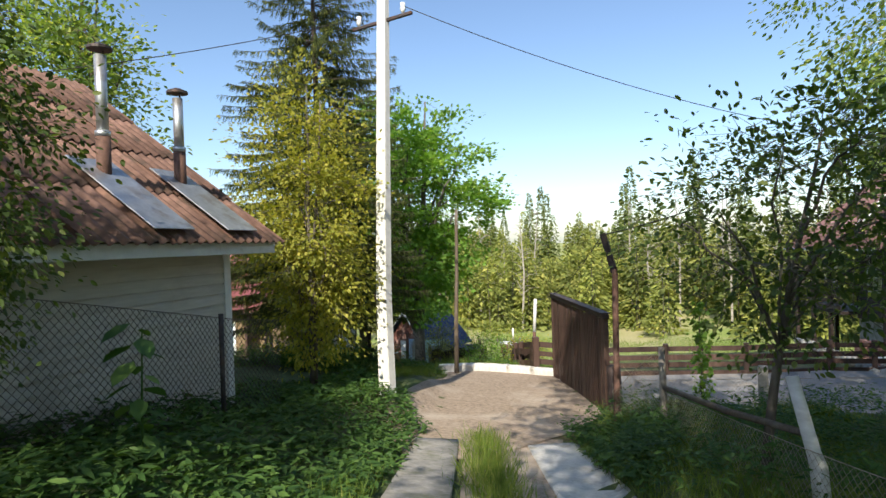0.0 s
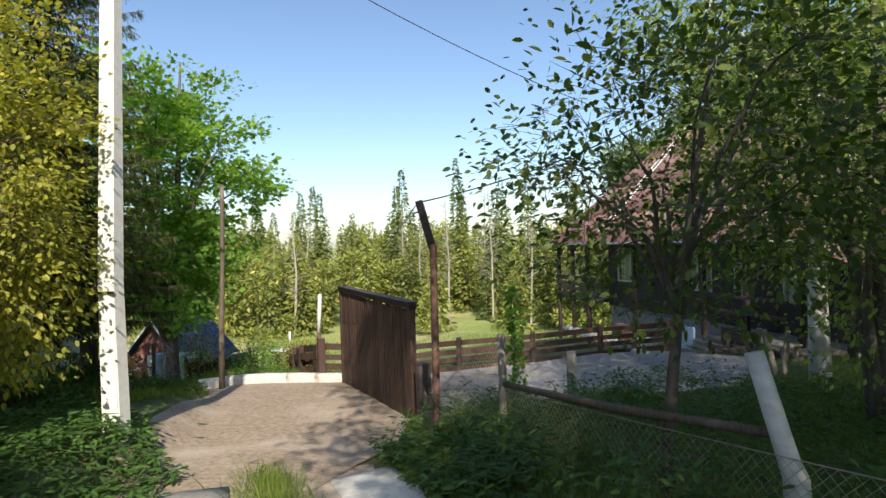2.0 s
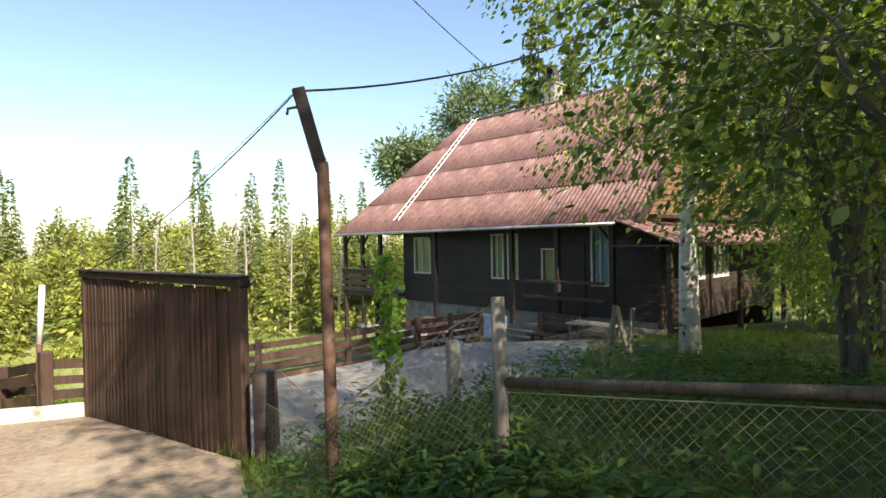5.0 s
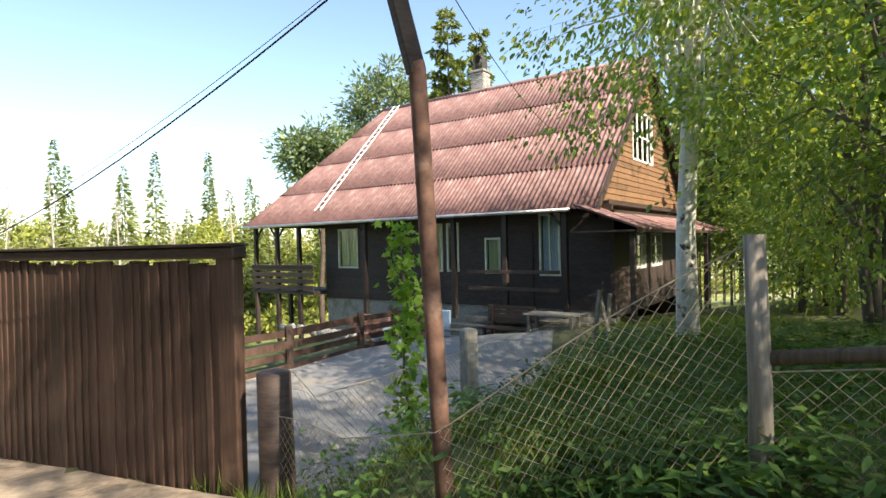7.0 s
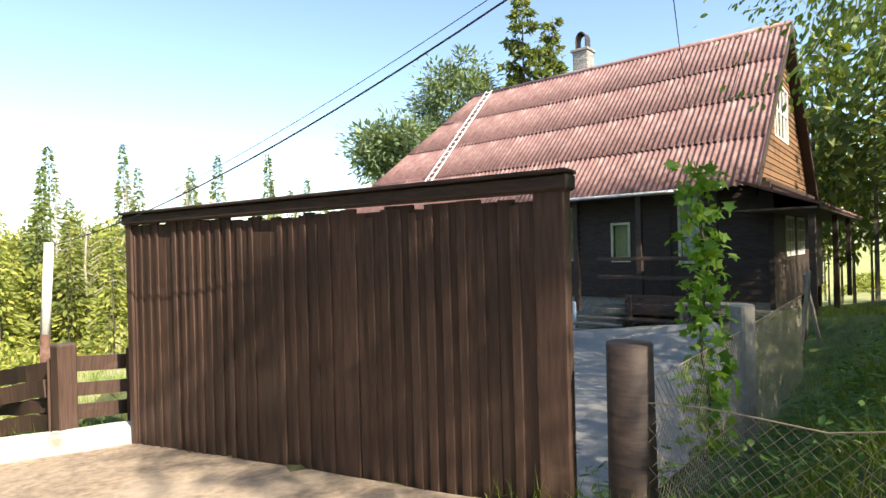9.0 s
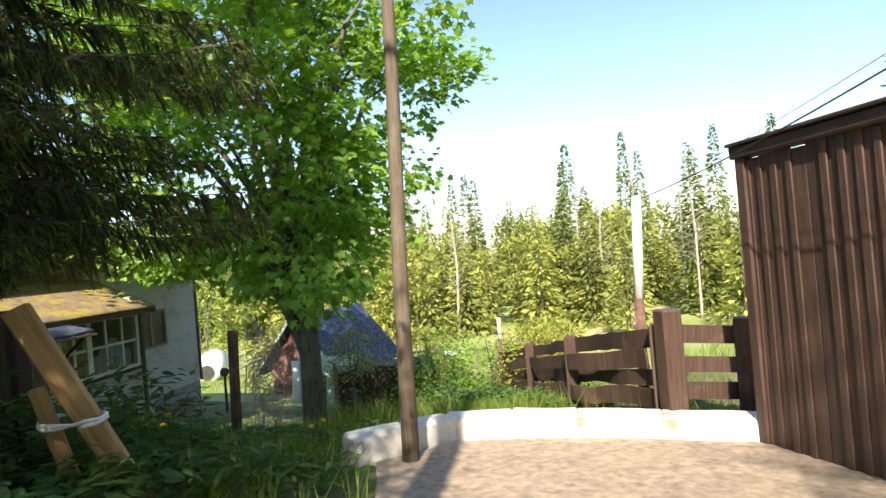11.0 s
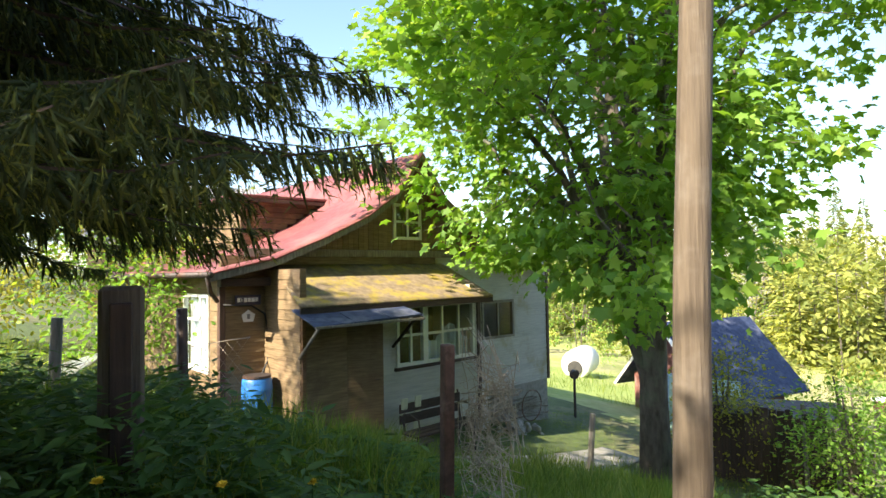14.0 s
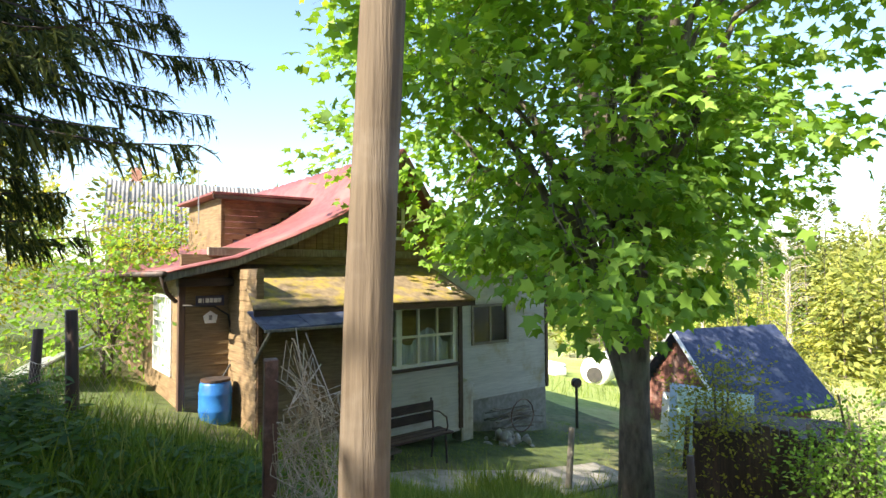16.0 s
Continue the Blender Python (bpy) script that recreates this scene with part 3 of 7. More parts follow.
chain_link("wire_fence", [(-0.34, 9.59), (-1.35, 10.72), (-1.86, 12.4)], 1.15, "sagging rusty chain-link fence in the grass", top_drop=((0, 0.5, 1.5, 2.4, 3.3), (0.95, 0.78, 0.5, 0.45, 0.6)))
chain_link("wire_fence", [(-0.34, 9.59), (1.3, 6.65), (2.9, 4.2), (4.5, 1.0)], 0.52, "old chain-link fence under the trees")
chain_link("wire_fence", [(-1.7, 12.6), (0.6, 13.8), (2.6, 14.9), (4.3, 15.8)], 1.25, "chain-link fence in front of the gravel yard")
chain_link("wire_fence", [(-5.0, 7.0), (-4.6, 5.75), (-3.75, 3.3), (-3.0, 1.0)], 1.25, "chain-link fence before the cream house", 0.06, 0.003, mat=M["dark_steel"])

fp = thing("fence_post", pose(-0.34, 9.59, -0.85), "weathered wooden fence post, dark and split", "post", "fence posts")
bm = bmesh.new()
tube(bm, [(0, 0, -0.3), (0.01, 0, 0.5), (0, 0.01, 1.14)], [0.055, 0.05, 0.045], 7)
part("post", bm, M["grey_wood"], fp, smooth=True)
bm = bmesh.new()
tube(bm, [(0.02, 0, 0.48), (1.0, -1.75, 0.75), (1.72, -2.95, 0.98)], [0.034, 0.037, 0.03], 7)
solid("fence_rail", bm, M["pole_wood"], "grey unpeeled pole nailed as a fence rail", "rail", m=pose(-0.34, 9.59, -0.73), smooth=True)
bm = bmesh.new()
tube(bm, [(0.05, 0.05, -0.3), (0, 0, 0.45), (-0.03, 0.02, 0.55), (-0.16, 0.1, 1.1)], [0.07, 0.065, 0.055, 0.05], 8)
solid("fence_post", bm, M["birch_bark"], "leaning whitened fence post, its lower half yellow wood", "post", "fence posts", m=pose(1.42, 6.6, -0.42), smooth=True)
bm = cube((-0.085, -0.085, -0.4), (0.085, 0.085, 1.0), None, 0.02)
solid("concrete_post", bm, M["old_concrete"], "square grey concrete post with yellow lichen", "post", m=pose(0.6, 13.8, -1.72))
for x, y, z, h, lean in ((4.3, 15.8, -1.5, 0.9, 6), (4.75, 15.9, -1.5, 0.85, -9), (5.1, 16.3, -1.5, 0.75, 3)):
    solid("old_stake", cube((-0.07, -0.025, -0.3), (0.07, 0.025, h), None, 0.01), M["grey_wood"], "grey leaning plank stake by the yard fence", "stake", "stakes", m=pose(x, y, z, lean, lean, 30))
bm = bmesh.new()
tube(bm, [(0, 0, -0.4), (0.02, 0, 1.32)], 0.03, 8)
solid("fence_post", bm, M["dark_steel"], "thin dark iron fence post before the cream house", "post", "fence posts", m=pose(-4.6, 5.75, -0.25), smooth=True)


# ---- roofs ----
def wave_sheet(w, ln, pitch=0.15, amp=0.025, cols=6, thick=0.006):
    """One corrugated sheet, w across (x) and ln down the slope (y)."""
    n = max(2, int(round(w / pitch)) * cols)
    bm = bmesh.new()
    rows = []
    for y in (0.0, ln):
        rows.append([bm.verts.new((w * i / n, y, amp * math.cos(6.2832 * w * i / n / pitch))) for i in range(n + 1)])
    for i in range(n):
        bm.faces.new((rows[0][i], rows[0][i + 1], rows[1][i + 1], rows[1][i]))
    low = [bm.verts.new(v.co - Vector((0, 0, thick))) for v in rows[0]]
    for i in range(n):
        bm.faces.new((low[i], low[i + 1], rows[0][i + 1], rows[0][i]))
    return bm


def sheet_slope(parent, mat, origin, across, up, width, length, pitch=0.15, w=1.05, course=1.75, left_cut=0.0, name="roof_sheet", seed=1):
    """Courses of corrugated sheets on a slope. across, up: unit vectors in the parent's space; left_cut: how far the left edge leans in at the top."""
    across, up = Vector(across).normalized(), Vector(up).normalized()
    nz = across.cross(up)
    m0 = Matrix((across, up, nz)).transposed().to_4x4()
    m0.translation = Vector(origin)
    rng = random.Random(seed)
    rows = max(1, int(round(length / course)))
    cl = length / rows
    full = None
    for r in range(rows):
        inset = left_cut * (r + 0.5) / rows if left_cut else 0
        x = inset
        n = max(1, int(round((width - inset) / w)))
        ww = (width - inset) / n
        me = as_mesh(name, wave_sheet(ww + 0.04, cl + 0.14, pitch), mat, True)
        for c in range(n):
            k = pose(x + c * ww, r * cl - 0.07, 0.012 * r + rng.uniform(0, 0.006), -0.5 + rng.uniform(-0.25, 0.1), 0, rng.uniform(-0.25, 0.25))
            one = me
            if c == 0 and left_cut:
                bm = bmesh.new()
                bm.from_mesh(me)
                for v in bm.verts:
                    s = (r + v.co.y / cl) / rows
                    lim = left_cut * s - inset
                    v.co.x = max(v.co.x, lim) if v.co.x < ww * 0.98 else v.co.x
                    if v.co.x < 0.02 and lim < 0:
                        v.co.x = lim
                one = as_mesh(name, bm, mat, True)
            piece(name, one, parent, m0 @ k)


def window(parent, x0, x1, z0, z1, y, frame_mat, cols=2, rows=1, curtain=None, name="window", depth=0.06, bar=0.045):
    """A glazed window with frame, bars, panes and what hangs behind it. The wall faces -y."""
    bm = bmesh.new()
    f = 0.06
    box(bm, (x0, y - 0.03, z0), (x1, y + depth, z0 + f))
    box(bm, (x0, y - 0.03, z1 - f), (x1, y + depth, z1))
    box(bm, (x0, y - 0.03, z0 + f), (x0 + f, y + depth, z1 - f))
    box(bm, (x1 - f, y - 0.03, z0 + f), (x1, y + depth, z1 - f))
    fr = part(name, bm, frame_mat, parent)
    for c in range(1, cols):
        xx = x0 + (x1 - x0) * c / cols
        part("mullion", cube((xx - bar / 2, y - 0.02, z0 + f), (xx + bar / 2, y + 0.03, z1 - f)), frame_mat, fr)
    for r in range(1, rows):
        zz = z0 + (z1 - z0) * r / rows
        part("transom", cube((x0 + f, y - 0.017, zz - bar / 2), (x1 - f, y + 0.027, zz + bar / 2)), frame_mat, fr)
    pane = part("pane", cube((x0 + f * 0.8, y + 0.004, z0 + f * 0.8), (x1 - f * 0.8, y + 0.01, z1 - f * 0.8)), M["glass"], fr)
    pane.visible_shadow = False
    if curtain:
        bm = bmesh.new()
        n = 24
        top, bot = [], []
        for i in range(n + 1):
            xx = x0 + f + (x1 - x0 - 2 * f) * i / n
            yy = y + 0.1 + 0.018 * math.sin(i * 1.9)
            top.append(bm.verts.new((xx, yy, z1 - f)))
            bot.append(bm.verts.new((xx, yy + 0.01, z0 + f)))
        for i in range(n):
            bm.faces.new((bot[i], bot[i + 1], top[i + 1], top[i]))
        part("curtain", bm, curtain, fr)
    return fr


def board_wall(parent, x0, x1, z0, z1, y, mat, holes=(), board=0.15, name="board", thick=0.02, back=0.1, base=None):
    """Horizontal boards on a wall in the plane y, facing -y, broken by holes (x0, x1, z0, z1); base: the ground line below it."""
    bm = bmesh.new()
    cuts = sorted({x0, x1, *[min(max(h[0], x0), x1) for h in holes], *[min(max(h[1], x0), x1) for h in holes]})
    for a, b in zip(cuts, cuts[1:]):
        spans = [(z0, z1)]
        for h in holes:
            if h[0] < (a + b) / 2 < h[1]:
                spans = [s for u, v in spans for s in ((u, min(v, h[2])), (max(u, h[3]), v)) if s[1] - s[0] > 0.01]
        for u, v in spans:
            box(bm, (a, y, u), (b, y + back, v))
    part("wall_core", bm, mat, parent)
    n = int((z1 - z0) / board)
    h = (z1 - z0) / n
    for k in range(n):
        za, zb = z0 + k * h, z0 + (k + 1) * h
        segs = [(x0, x1)]
        for q in holes:
            if q[2] < (za + zb) / 2 < q[3]:
                segs = [s for u, v in segs for s in ((u, min(v, q[0])), (max(u, q[1]), v)) if s[1] - s[0] > 0.02]
        for u, v in segs:
            bm = bmesh.new()
            # lapped board, its foot proud of its head
            vs = [bm.verts.new(c) for c in ((u, y - thick, za + 0.006), (v, y - thick, za + 0.006), (v, y - 0.004, zb - 0.002), (u, y - 0.004, zb - 0.002), (u, y + 0.002, za + 0.006), (v, y + 0.002, za + 0.006))]
            bm.faces.new((vs[0], vs[1], vs[2], vs[3]))
            bm.faces.new((vs[4], vs[5], vs[1], vs[0]))
            bm.faces.new((vs[0], vs[3], vs[4]))
            bm.faces.new((vs[1], vs[5], vs[2]))
            part(name, bm, mat, parent)


# ---- the brown house ----
def brown_house():
    ang = math.degrees(math.atan2(-0.885, 0.465))
    h = thing("brown_house", pose(1.29, 29.5, 0, 0, 0, ang), "dark brown timber house with a faded red corrugated roof and veranda", "house")
    Y = 0.75
    wins = [(2.66, 3.6, -0.5, 0.87), (6.6, 7.15, -0.58, 0.9), (7.3, 7.75, -0.58, 0.9), (8.65, 9.17, -0.62, 0.42), (10.38, 11.0, -0.66, 1.04)]
    board_wall(h, 2.0, 12.4, -1.55, 1.2, Y, M["dark_wood"], wins, 0.17)
    for k, (a, b, c, d) in enumerate(wins):
        window(h, a, b, c, d, Y - 0.01, M["pale_frame"], 2 if k in (0, 1, 4) else 1, 1, M["curtain"] if k in (0, 1, 2, 3) else M["curtain_blue"])
    # plinth and inner walls
    part("plinth", cube((2.0, Y + 0.05, -3.2), (12.4, Y + 0.5, -1.55)), M["old_concrete"], h, "grey rendered plinth")
    part("side_wall", cube((2.0, Y + 0.1, -1.55), (2.12, 9.6, 1.2)), M["dark_wood"], h)
    part("back_wall", cube((2.0, 9.5, -3.0), (12.4, 9.6, 1.2)), M["dark_wood"], h)
    part("upper_floor", cube((2.12, Y + 0.1, 1.2), (12.3, 9.5, 1.3)), M["dark_wood"], h)
    part("door_leaf", cube((9.35, Y - 0.05, -1.5), (10.2, Y - 0.02, 0.55), None, 0.006), M["dark_wood"], h, "dark plank entrance door")
    # posts under the eave
    for x, z in ((-1.25, -3.4), (0.0, -3.4), (1.2, -3.4), (4.4, -2.4), (7.9, -1.9), (9.6, -1.8), (11.35, -1.8)):
        part("veranda_post", cube((x - 0.07, 0.15, z), (x + 0.07, 0.29, 1.12), None, 0.01), M["dark_wood"], h)
    for x, s in ((-1.25, 1), (0.0, -1), (0.0, 1), (4.4, -1), (11.35, -1)):
        part("brace", tube(bmesh.new(), [(x, 0.22, 0.55), (x + 0.42 * s, 0.22, 1.05)], 0.04, 5), M["dark_wood"], h)
    part("eave_beam", cube((-1.6, 0.13, 1.02), (11.4, 0.31, 1.14), None, 0.01), M["dark_wood"], h)
    # the balcony on the left
    part("balcony_floor", cube((-1.4, 0.15, -1.42), (2.0, 1.9, -1.3)), M["dark_wood"], h)
    for z in (-1.18, -0.95, -0.72, -0.5):
        part("balcony_board", cube((-1.4, 0.12, z - 0.08), (2.0, 0.15, z + 0.08), None, 0.005), M["dark_wood"], h)
    part("wind_screen", cube((-1.4, 0.1, -0.42), (2.0, 0.2, -0.36), None, 0.005), M["dark_wood"], h)
    for x in (-1.25, 1.6):
        part("balcony_leg", cube((x, 1.7, -3.6), (x + 0.14, 1.84, -1.4), None, 0.01), M["dark_wood"], h)
    # deck in front of the door
    part("deck", cube((8.6, -0.35, -1.85), (12.4, Y, -1.72), None, 0.01), M["grey_wood"], h)
    for k in range(4):
        part("step", cube((8.2, -0.5 - 0.28 * k, -2.0 - 0.13 * k), (9.5, -0.2 - 0.28 * k, -1.94 - 0.13 * k), None, 0.01), M["grey_wood"], h)
    for z in (-1.0, -0.55):
        part("deck_rail", cube((8.7, -0.3, z), (11.4, -0.24, z + 0.09), None, 0.008), M["brown_wood"], h)
    # main roof: two slopes, hipped at the left
    e, rg, yr = 1.12, 6.05, 5.25
    up = Vector((0, yr, rg - e))
    left, right = -1.65, 12.25
    sheet_slope(h, M["brown_roof"], (left, -0.02, e), (1, 0, 0), up, right - left, up.length, left_cut=2.7)
    bm = bmesh.new()
    vs = [bm.verts.new(c) for c in ((left, 0.05, e - 0.07), (right, 0.05, e - 0.07), (right, yr, rg - 0.07), (left + 2.7, yr, rg - 0.07))]
    bm.faces.new(vs)
    v2 = [bm.verts.new(c) for c in ((left, 2 * yr, e - 0.05), (right, 2 * yr, e - 0.05), (right, yr, rg - 0.04), (left + 2.7, yr, rg - 0.04))]
    bm.faces.new(v2)
    v3 = [bm.verts.new(c) for c in ((left, 0.05, e - 0.06), (left, 2 * yr, e - 0.06), (left + 2.7, yr, rg - 0.05))]
    bm.faces.new(v3)
    part("roof_deck", bm, M["dark_wood"], h)
    part("ridge_cap", tube(bmesh.new(), [(left + 2.6, yr, rg + 0.03), (right + 0.05, yr, rg + 0.03)], 0.09, 8), M["brown_roof"], h, smooth=True)
    part("gutter", tube(bmesh.new(), [(left, -0.06, e - 0.06), (11.6, -0.06, e - 0.06)], 0.05, 8), M["zinc"], h, "grey metal gutter", True)
    # verge board and upper gable
    for s in (1, -1):
        bm = bmesh.new()
        a, b = Vector((right + 0.02, yr, rg + 0.05)), Vector((right + 0.02, yr - s * (yr + 0.1), e - 0.05))
        d = (b - a)
        q = [bm.verts.new(a + Vector((x, 0, z))) for x, z in ((0, 0), (0.04, 0), (0.04, -0.28), (0, -0.28))]
        w = [bm.verts.new(b + Vector((x, 0, z))) for x, z in ((0, 0), (0.04, 0), (0.04, -0.28), (0, -0.28))]
        for i in range(4):
            bm.faces.new((q[i], q[(i + 1) % 4], w[(i + 1) % 4], w[i]))
        bmesh.ops.recalc_face_normals(bm, faces=bm.faces)
        part("verge_board", bm, M["dark_wood"], h)
    return h


bh = brown_house()


def gable_end(h):
    """The timber gable on the far right, with its window and the pent roof below."""
    g = new("gable")
    g.parent = h
    g.matrix_basis = pose(12.0, 0, 0, 0, 0, 90)
    # in this space x runs inward along the gable, y out of the house is -y
    z0, rg, yr, e = 1.05, 6.0, 5.25, 1.12
    win = (3.9, 6.1, 2.7, 4.3)
    n = 30
    for k in range(n):
        za = z0 + (rg - z0) * k / n
        zb = z0 + (rg - z0) * (k + 1) / n
        half = (rg - (za + zb) / 2) / (rg - e) * yr - 0.12
        if half < 0.1:
            continue
        segs = [(max(0.7, yr - half), yr + half)]
        if win[2] < (za + zb) / 2 < win[3]:
            segs = [(segs[0][0], win[0]), (win[1], segs[0][1])]
        for u, v in segs:
            if v - u > 0.05:
                bm = bmesh.new()
                vs = [bm.verts.new(c) for c in ((u, -0.028, za), (v, -0.028, za), (v, -0.005, zb), (u, -0.005, zb), (u, 0.03, za), (v, 0.03, za))]
                bm.faces.new(vs[:4])
                bm.faces.new((vs[4], vs[5], vs[1], vs[0]))
                part("gable_board", bm, M["gable_wood"], g)
    window(g, *win, 0.0, M["white_paint"], 4, 2, None)
    # pent roof along the gable
    up = Vector((0, 1.4, 0.55))
    sheet_slope(g, M["brown_roof"], (-0.9, -1.5, 0.55), (1, 0, 0), up, 11.2, up.length, seed=5)
    part("pent_fascia", cube((-0.9, -1.53, 0.44), (10.3, -1.49, 0.54)), M["dark_wood"], g)
    part("pent_lining", cube((-0.9, -1.45, 0.46), (10.3, 0.0, 0.5)), M["dark_wood"], g)
    holes = [(2.2, 3.4, -0.55, 0.45), (4.0, 5.2, -0.55, 0.45)]
    board_wall(g, 0.7, 9.6, -1.7, 1.05, -0.45, M["dark_wood"], holes, 0.17)
    for q in holes:
        window(g, *q, -0.46, M["white_paint"], 3, 3)
    for x in (-0.75, 3.6, 7.5):
        part("pent_post", cube((x, -1.4, -1.9), (x + 0.12, -1.28, 0.5), None, 0.01), M["dark_wood"], g)


gable_end(bh)

# chimney and ladder on the brown roof
ch = thing("brick_chimney", bh.matrix_world @ pose(5.7, 5.6, 5.6), "whitewashed brick chimney with a black cowl", "chimney")
me = as_mesh("brick", cube((0, 0, 0), (0.235, 0.11, 0.062), None, 0.006), M["stone"])
part("core", cube((-0.27, -0.27, -0.6), (0.27, 0.27, 1.3)), M["old_concrete"], ch)
for r in range(16):
    for sd_ in range(4):
        for c in range(2):
            off = 0.0 if r % 2 else 0.06
            piece("brick", me, ch, pose(0, 0, 0, 0, 0, 90 * sd_) @ pose(-0.28 + c * 0.25 + off, -0.29, r * 0.075 + 0.05))
part("crown", cube((-0.34, -0.34, 1.26), (0.34, 0.34, 1.36), None, 0.015), M["old_concrete"], ch)
bm = bmesh.new()
pts = [(-0.2 * math.cos(a_ * 3.1416 / 8), 0.3 * math.sin(a_ * 3.1416 / 8)) for a_ in range(9)]
prism(bm, [(-0.2, -0.25)] + [(x, z + 0.1) for x, z in pts] + [(0.2, -0.25), (0.17, -0.25)] + [(x * 0.85, z * 0.85 + 0.1) for x, z in reversed(pts)] + [(-0.17, -0.25)], -0.2, 0.2)
bmesh.ops.translate(bm, verts=bm.verts, vec=(0, 0, 1.6))
part("cowl", bm, M["dark_steel"], ch, "black sheet-metal cowl")
ld = thing("roof_ladder", bh.matrix_world, "pale wooden ladder lying on the red roof", "ladder")
a, b = Vector((2.05, 0.35, 1.55)), Vector((1.75, 5.25, 6.18))
for dx in (-0.14, 0.14):
    part("rail", tube(bmesh.new(), [a + Vector((dx, 0, 0)), b + Vector((dx, 0, 0))], 0.025, 5), M["white_paint"], ld)
for k in range(22):
    c = a.lerp(b, (k + 0.5) / 22)
    part("rung", tube(bmesh.new(), [c - Vector((0.14, 0, 0)), c + Vector((0.14, 0, 0))], 0.03, 5), M["white_paint"], ld)


# ---- the cream house ----
def cream_house():
    h = thing("cream_house", pose(-5.25, 6.35, 0, 0, 0, 107), "cream house with lapped siding and a rusty corrugated roof", "house")
    # local -x runs up the lane along the long wall, -y faces the lane
    board_wall(h, -9, 0, -0.5, 1.8, 0, M["cream_board"], (), 0.135, thick=0.034)
    part("gable_wall", cube((-0.1, 0.1, -0.5), (0, 6, 1.8)), M["cream_board"], h)
    part("corner_board", cube((-0.1, -0.035, -0.5), (0.035, 0.0, 1.8), None, 0.006), M["white_paint"], h)
    part("plinth", cube((-9, 0.02, -1.0), (0, 0.3, -0.5)), M["old_concrete"], h)
    part("fascia", cube((-9, -0.5, 1.78), (0.4, -0.46, 1.93), None, 0.006), M["white_paint"], h, "white painted fascia")
    part("soffit", cube((-9, -0.46, 1.78), (0.4, 0.0, 1.81)), M["white_paint"], h)
    up = Vector((0, 3.4, 2.5))
    sheet_slope(h, M["rust_roof"], (-9, -0.55, 1.97), (1, 0, 0), up, 9.45, up.length, 0.16, course=1.1, seed=9)
    top = 1.93 + 2.5
    bm = bmesh.new()
    bm.faces.new([bm.verts.new(c) for c in ((-9, -0.5, 1.93), (0.4, -0.5, 1.93), (0.4, 2.85, top), (-9, 2.85, top))])
    bm.faces.new([bm.verts.new(c) for c in ((-9, 6.2, 1.93), (0.4, 6.2, 1.93), (0.4, 2.85, top), (-9, 2.85, top))])
    part("roof_deck", bm, M["rust_roof"], h)
    bm = bmesh.new()
    bm.faces.new([bm.verts.new(c) for c in ((-0.02, 0, 1.8), (-0.02, 6, 1.8), (-0.02, 2.85, top - 0.1))])
    part("gable_top", bm, M["cream_board"], h)
    part("verge_board", tube(bmesh.new(), [(0.4, -0.5, 1.93), (0.4, 2.85, top)], 0.05, 4), M["white_paint"], h)
    # flashing sheets round the flues
    for x in (-0.38, -1.56):
        bm = cube((-0.3, -0.9, 0.035), (0.3, 0.5, 0.05), None, 0.004)
        ob = part("flashing", bm, M["zinc"], h, "bright zinc flashing round the flue")
        ob.matrix_basis = pose(x, 0.2, 2.58, 36.3, 0, 0)
    return h


chh = cream_house()
for x, hh in ((-0.38, 1.22), (-1.56, 1.42)):
    st = thing("stove_pipe", chh.matrix_world @ pose(x, 0.37, 2.62), "metal stove pipe with a flat rain cap, rusty below", "flue")
    part("lower_pipe", tube(bmesh.new(), [(0, 0, -0.1), (0, 0, 0.55)], 0.075, 12), M["rust"], st, "rusty red lower pipe", True)
    part("upper_pipe", tube(bmesh.new(), [(0, 0, 0.55), (0, 0, hh)], 0.062, 12), M["zinc"], st, "grey zinc upper pipe", True)
    part("collar", tube(bmesh.new(), [(0, 0, 0.52), (0, 0, 0.58)], 0.08, 12), M["zinc"], st, smooth=True)
    part("rain_cap", tube(bmesh.new(), [(0, 0, hh + 0.06), (0, 0, hh + 0.09), (0, 0, hh + 0.13)], [0.13, 0.13, 0.04], 12), M["dark_steel"], st, "dark rain cap")
    part("cap_stay", tube(bmesh.new(), [(0.045, 0, hh - 0.05), (0.045, 0, hh + 0.08)], 0.01, 5), M["dark_steel"], st)


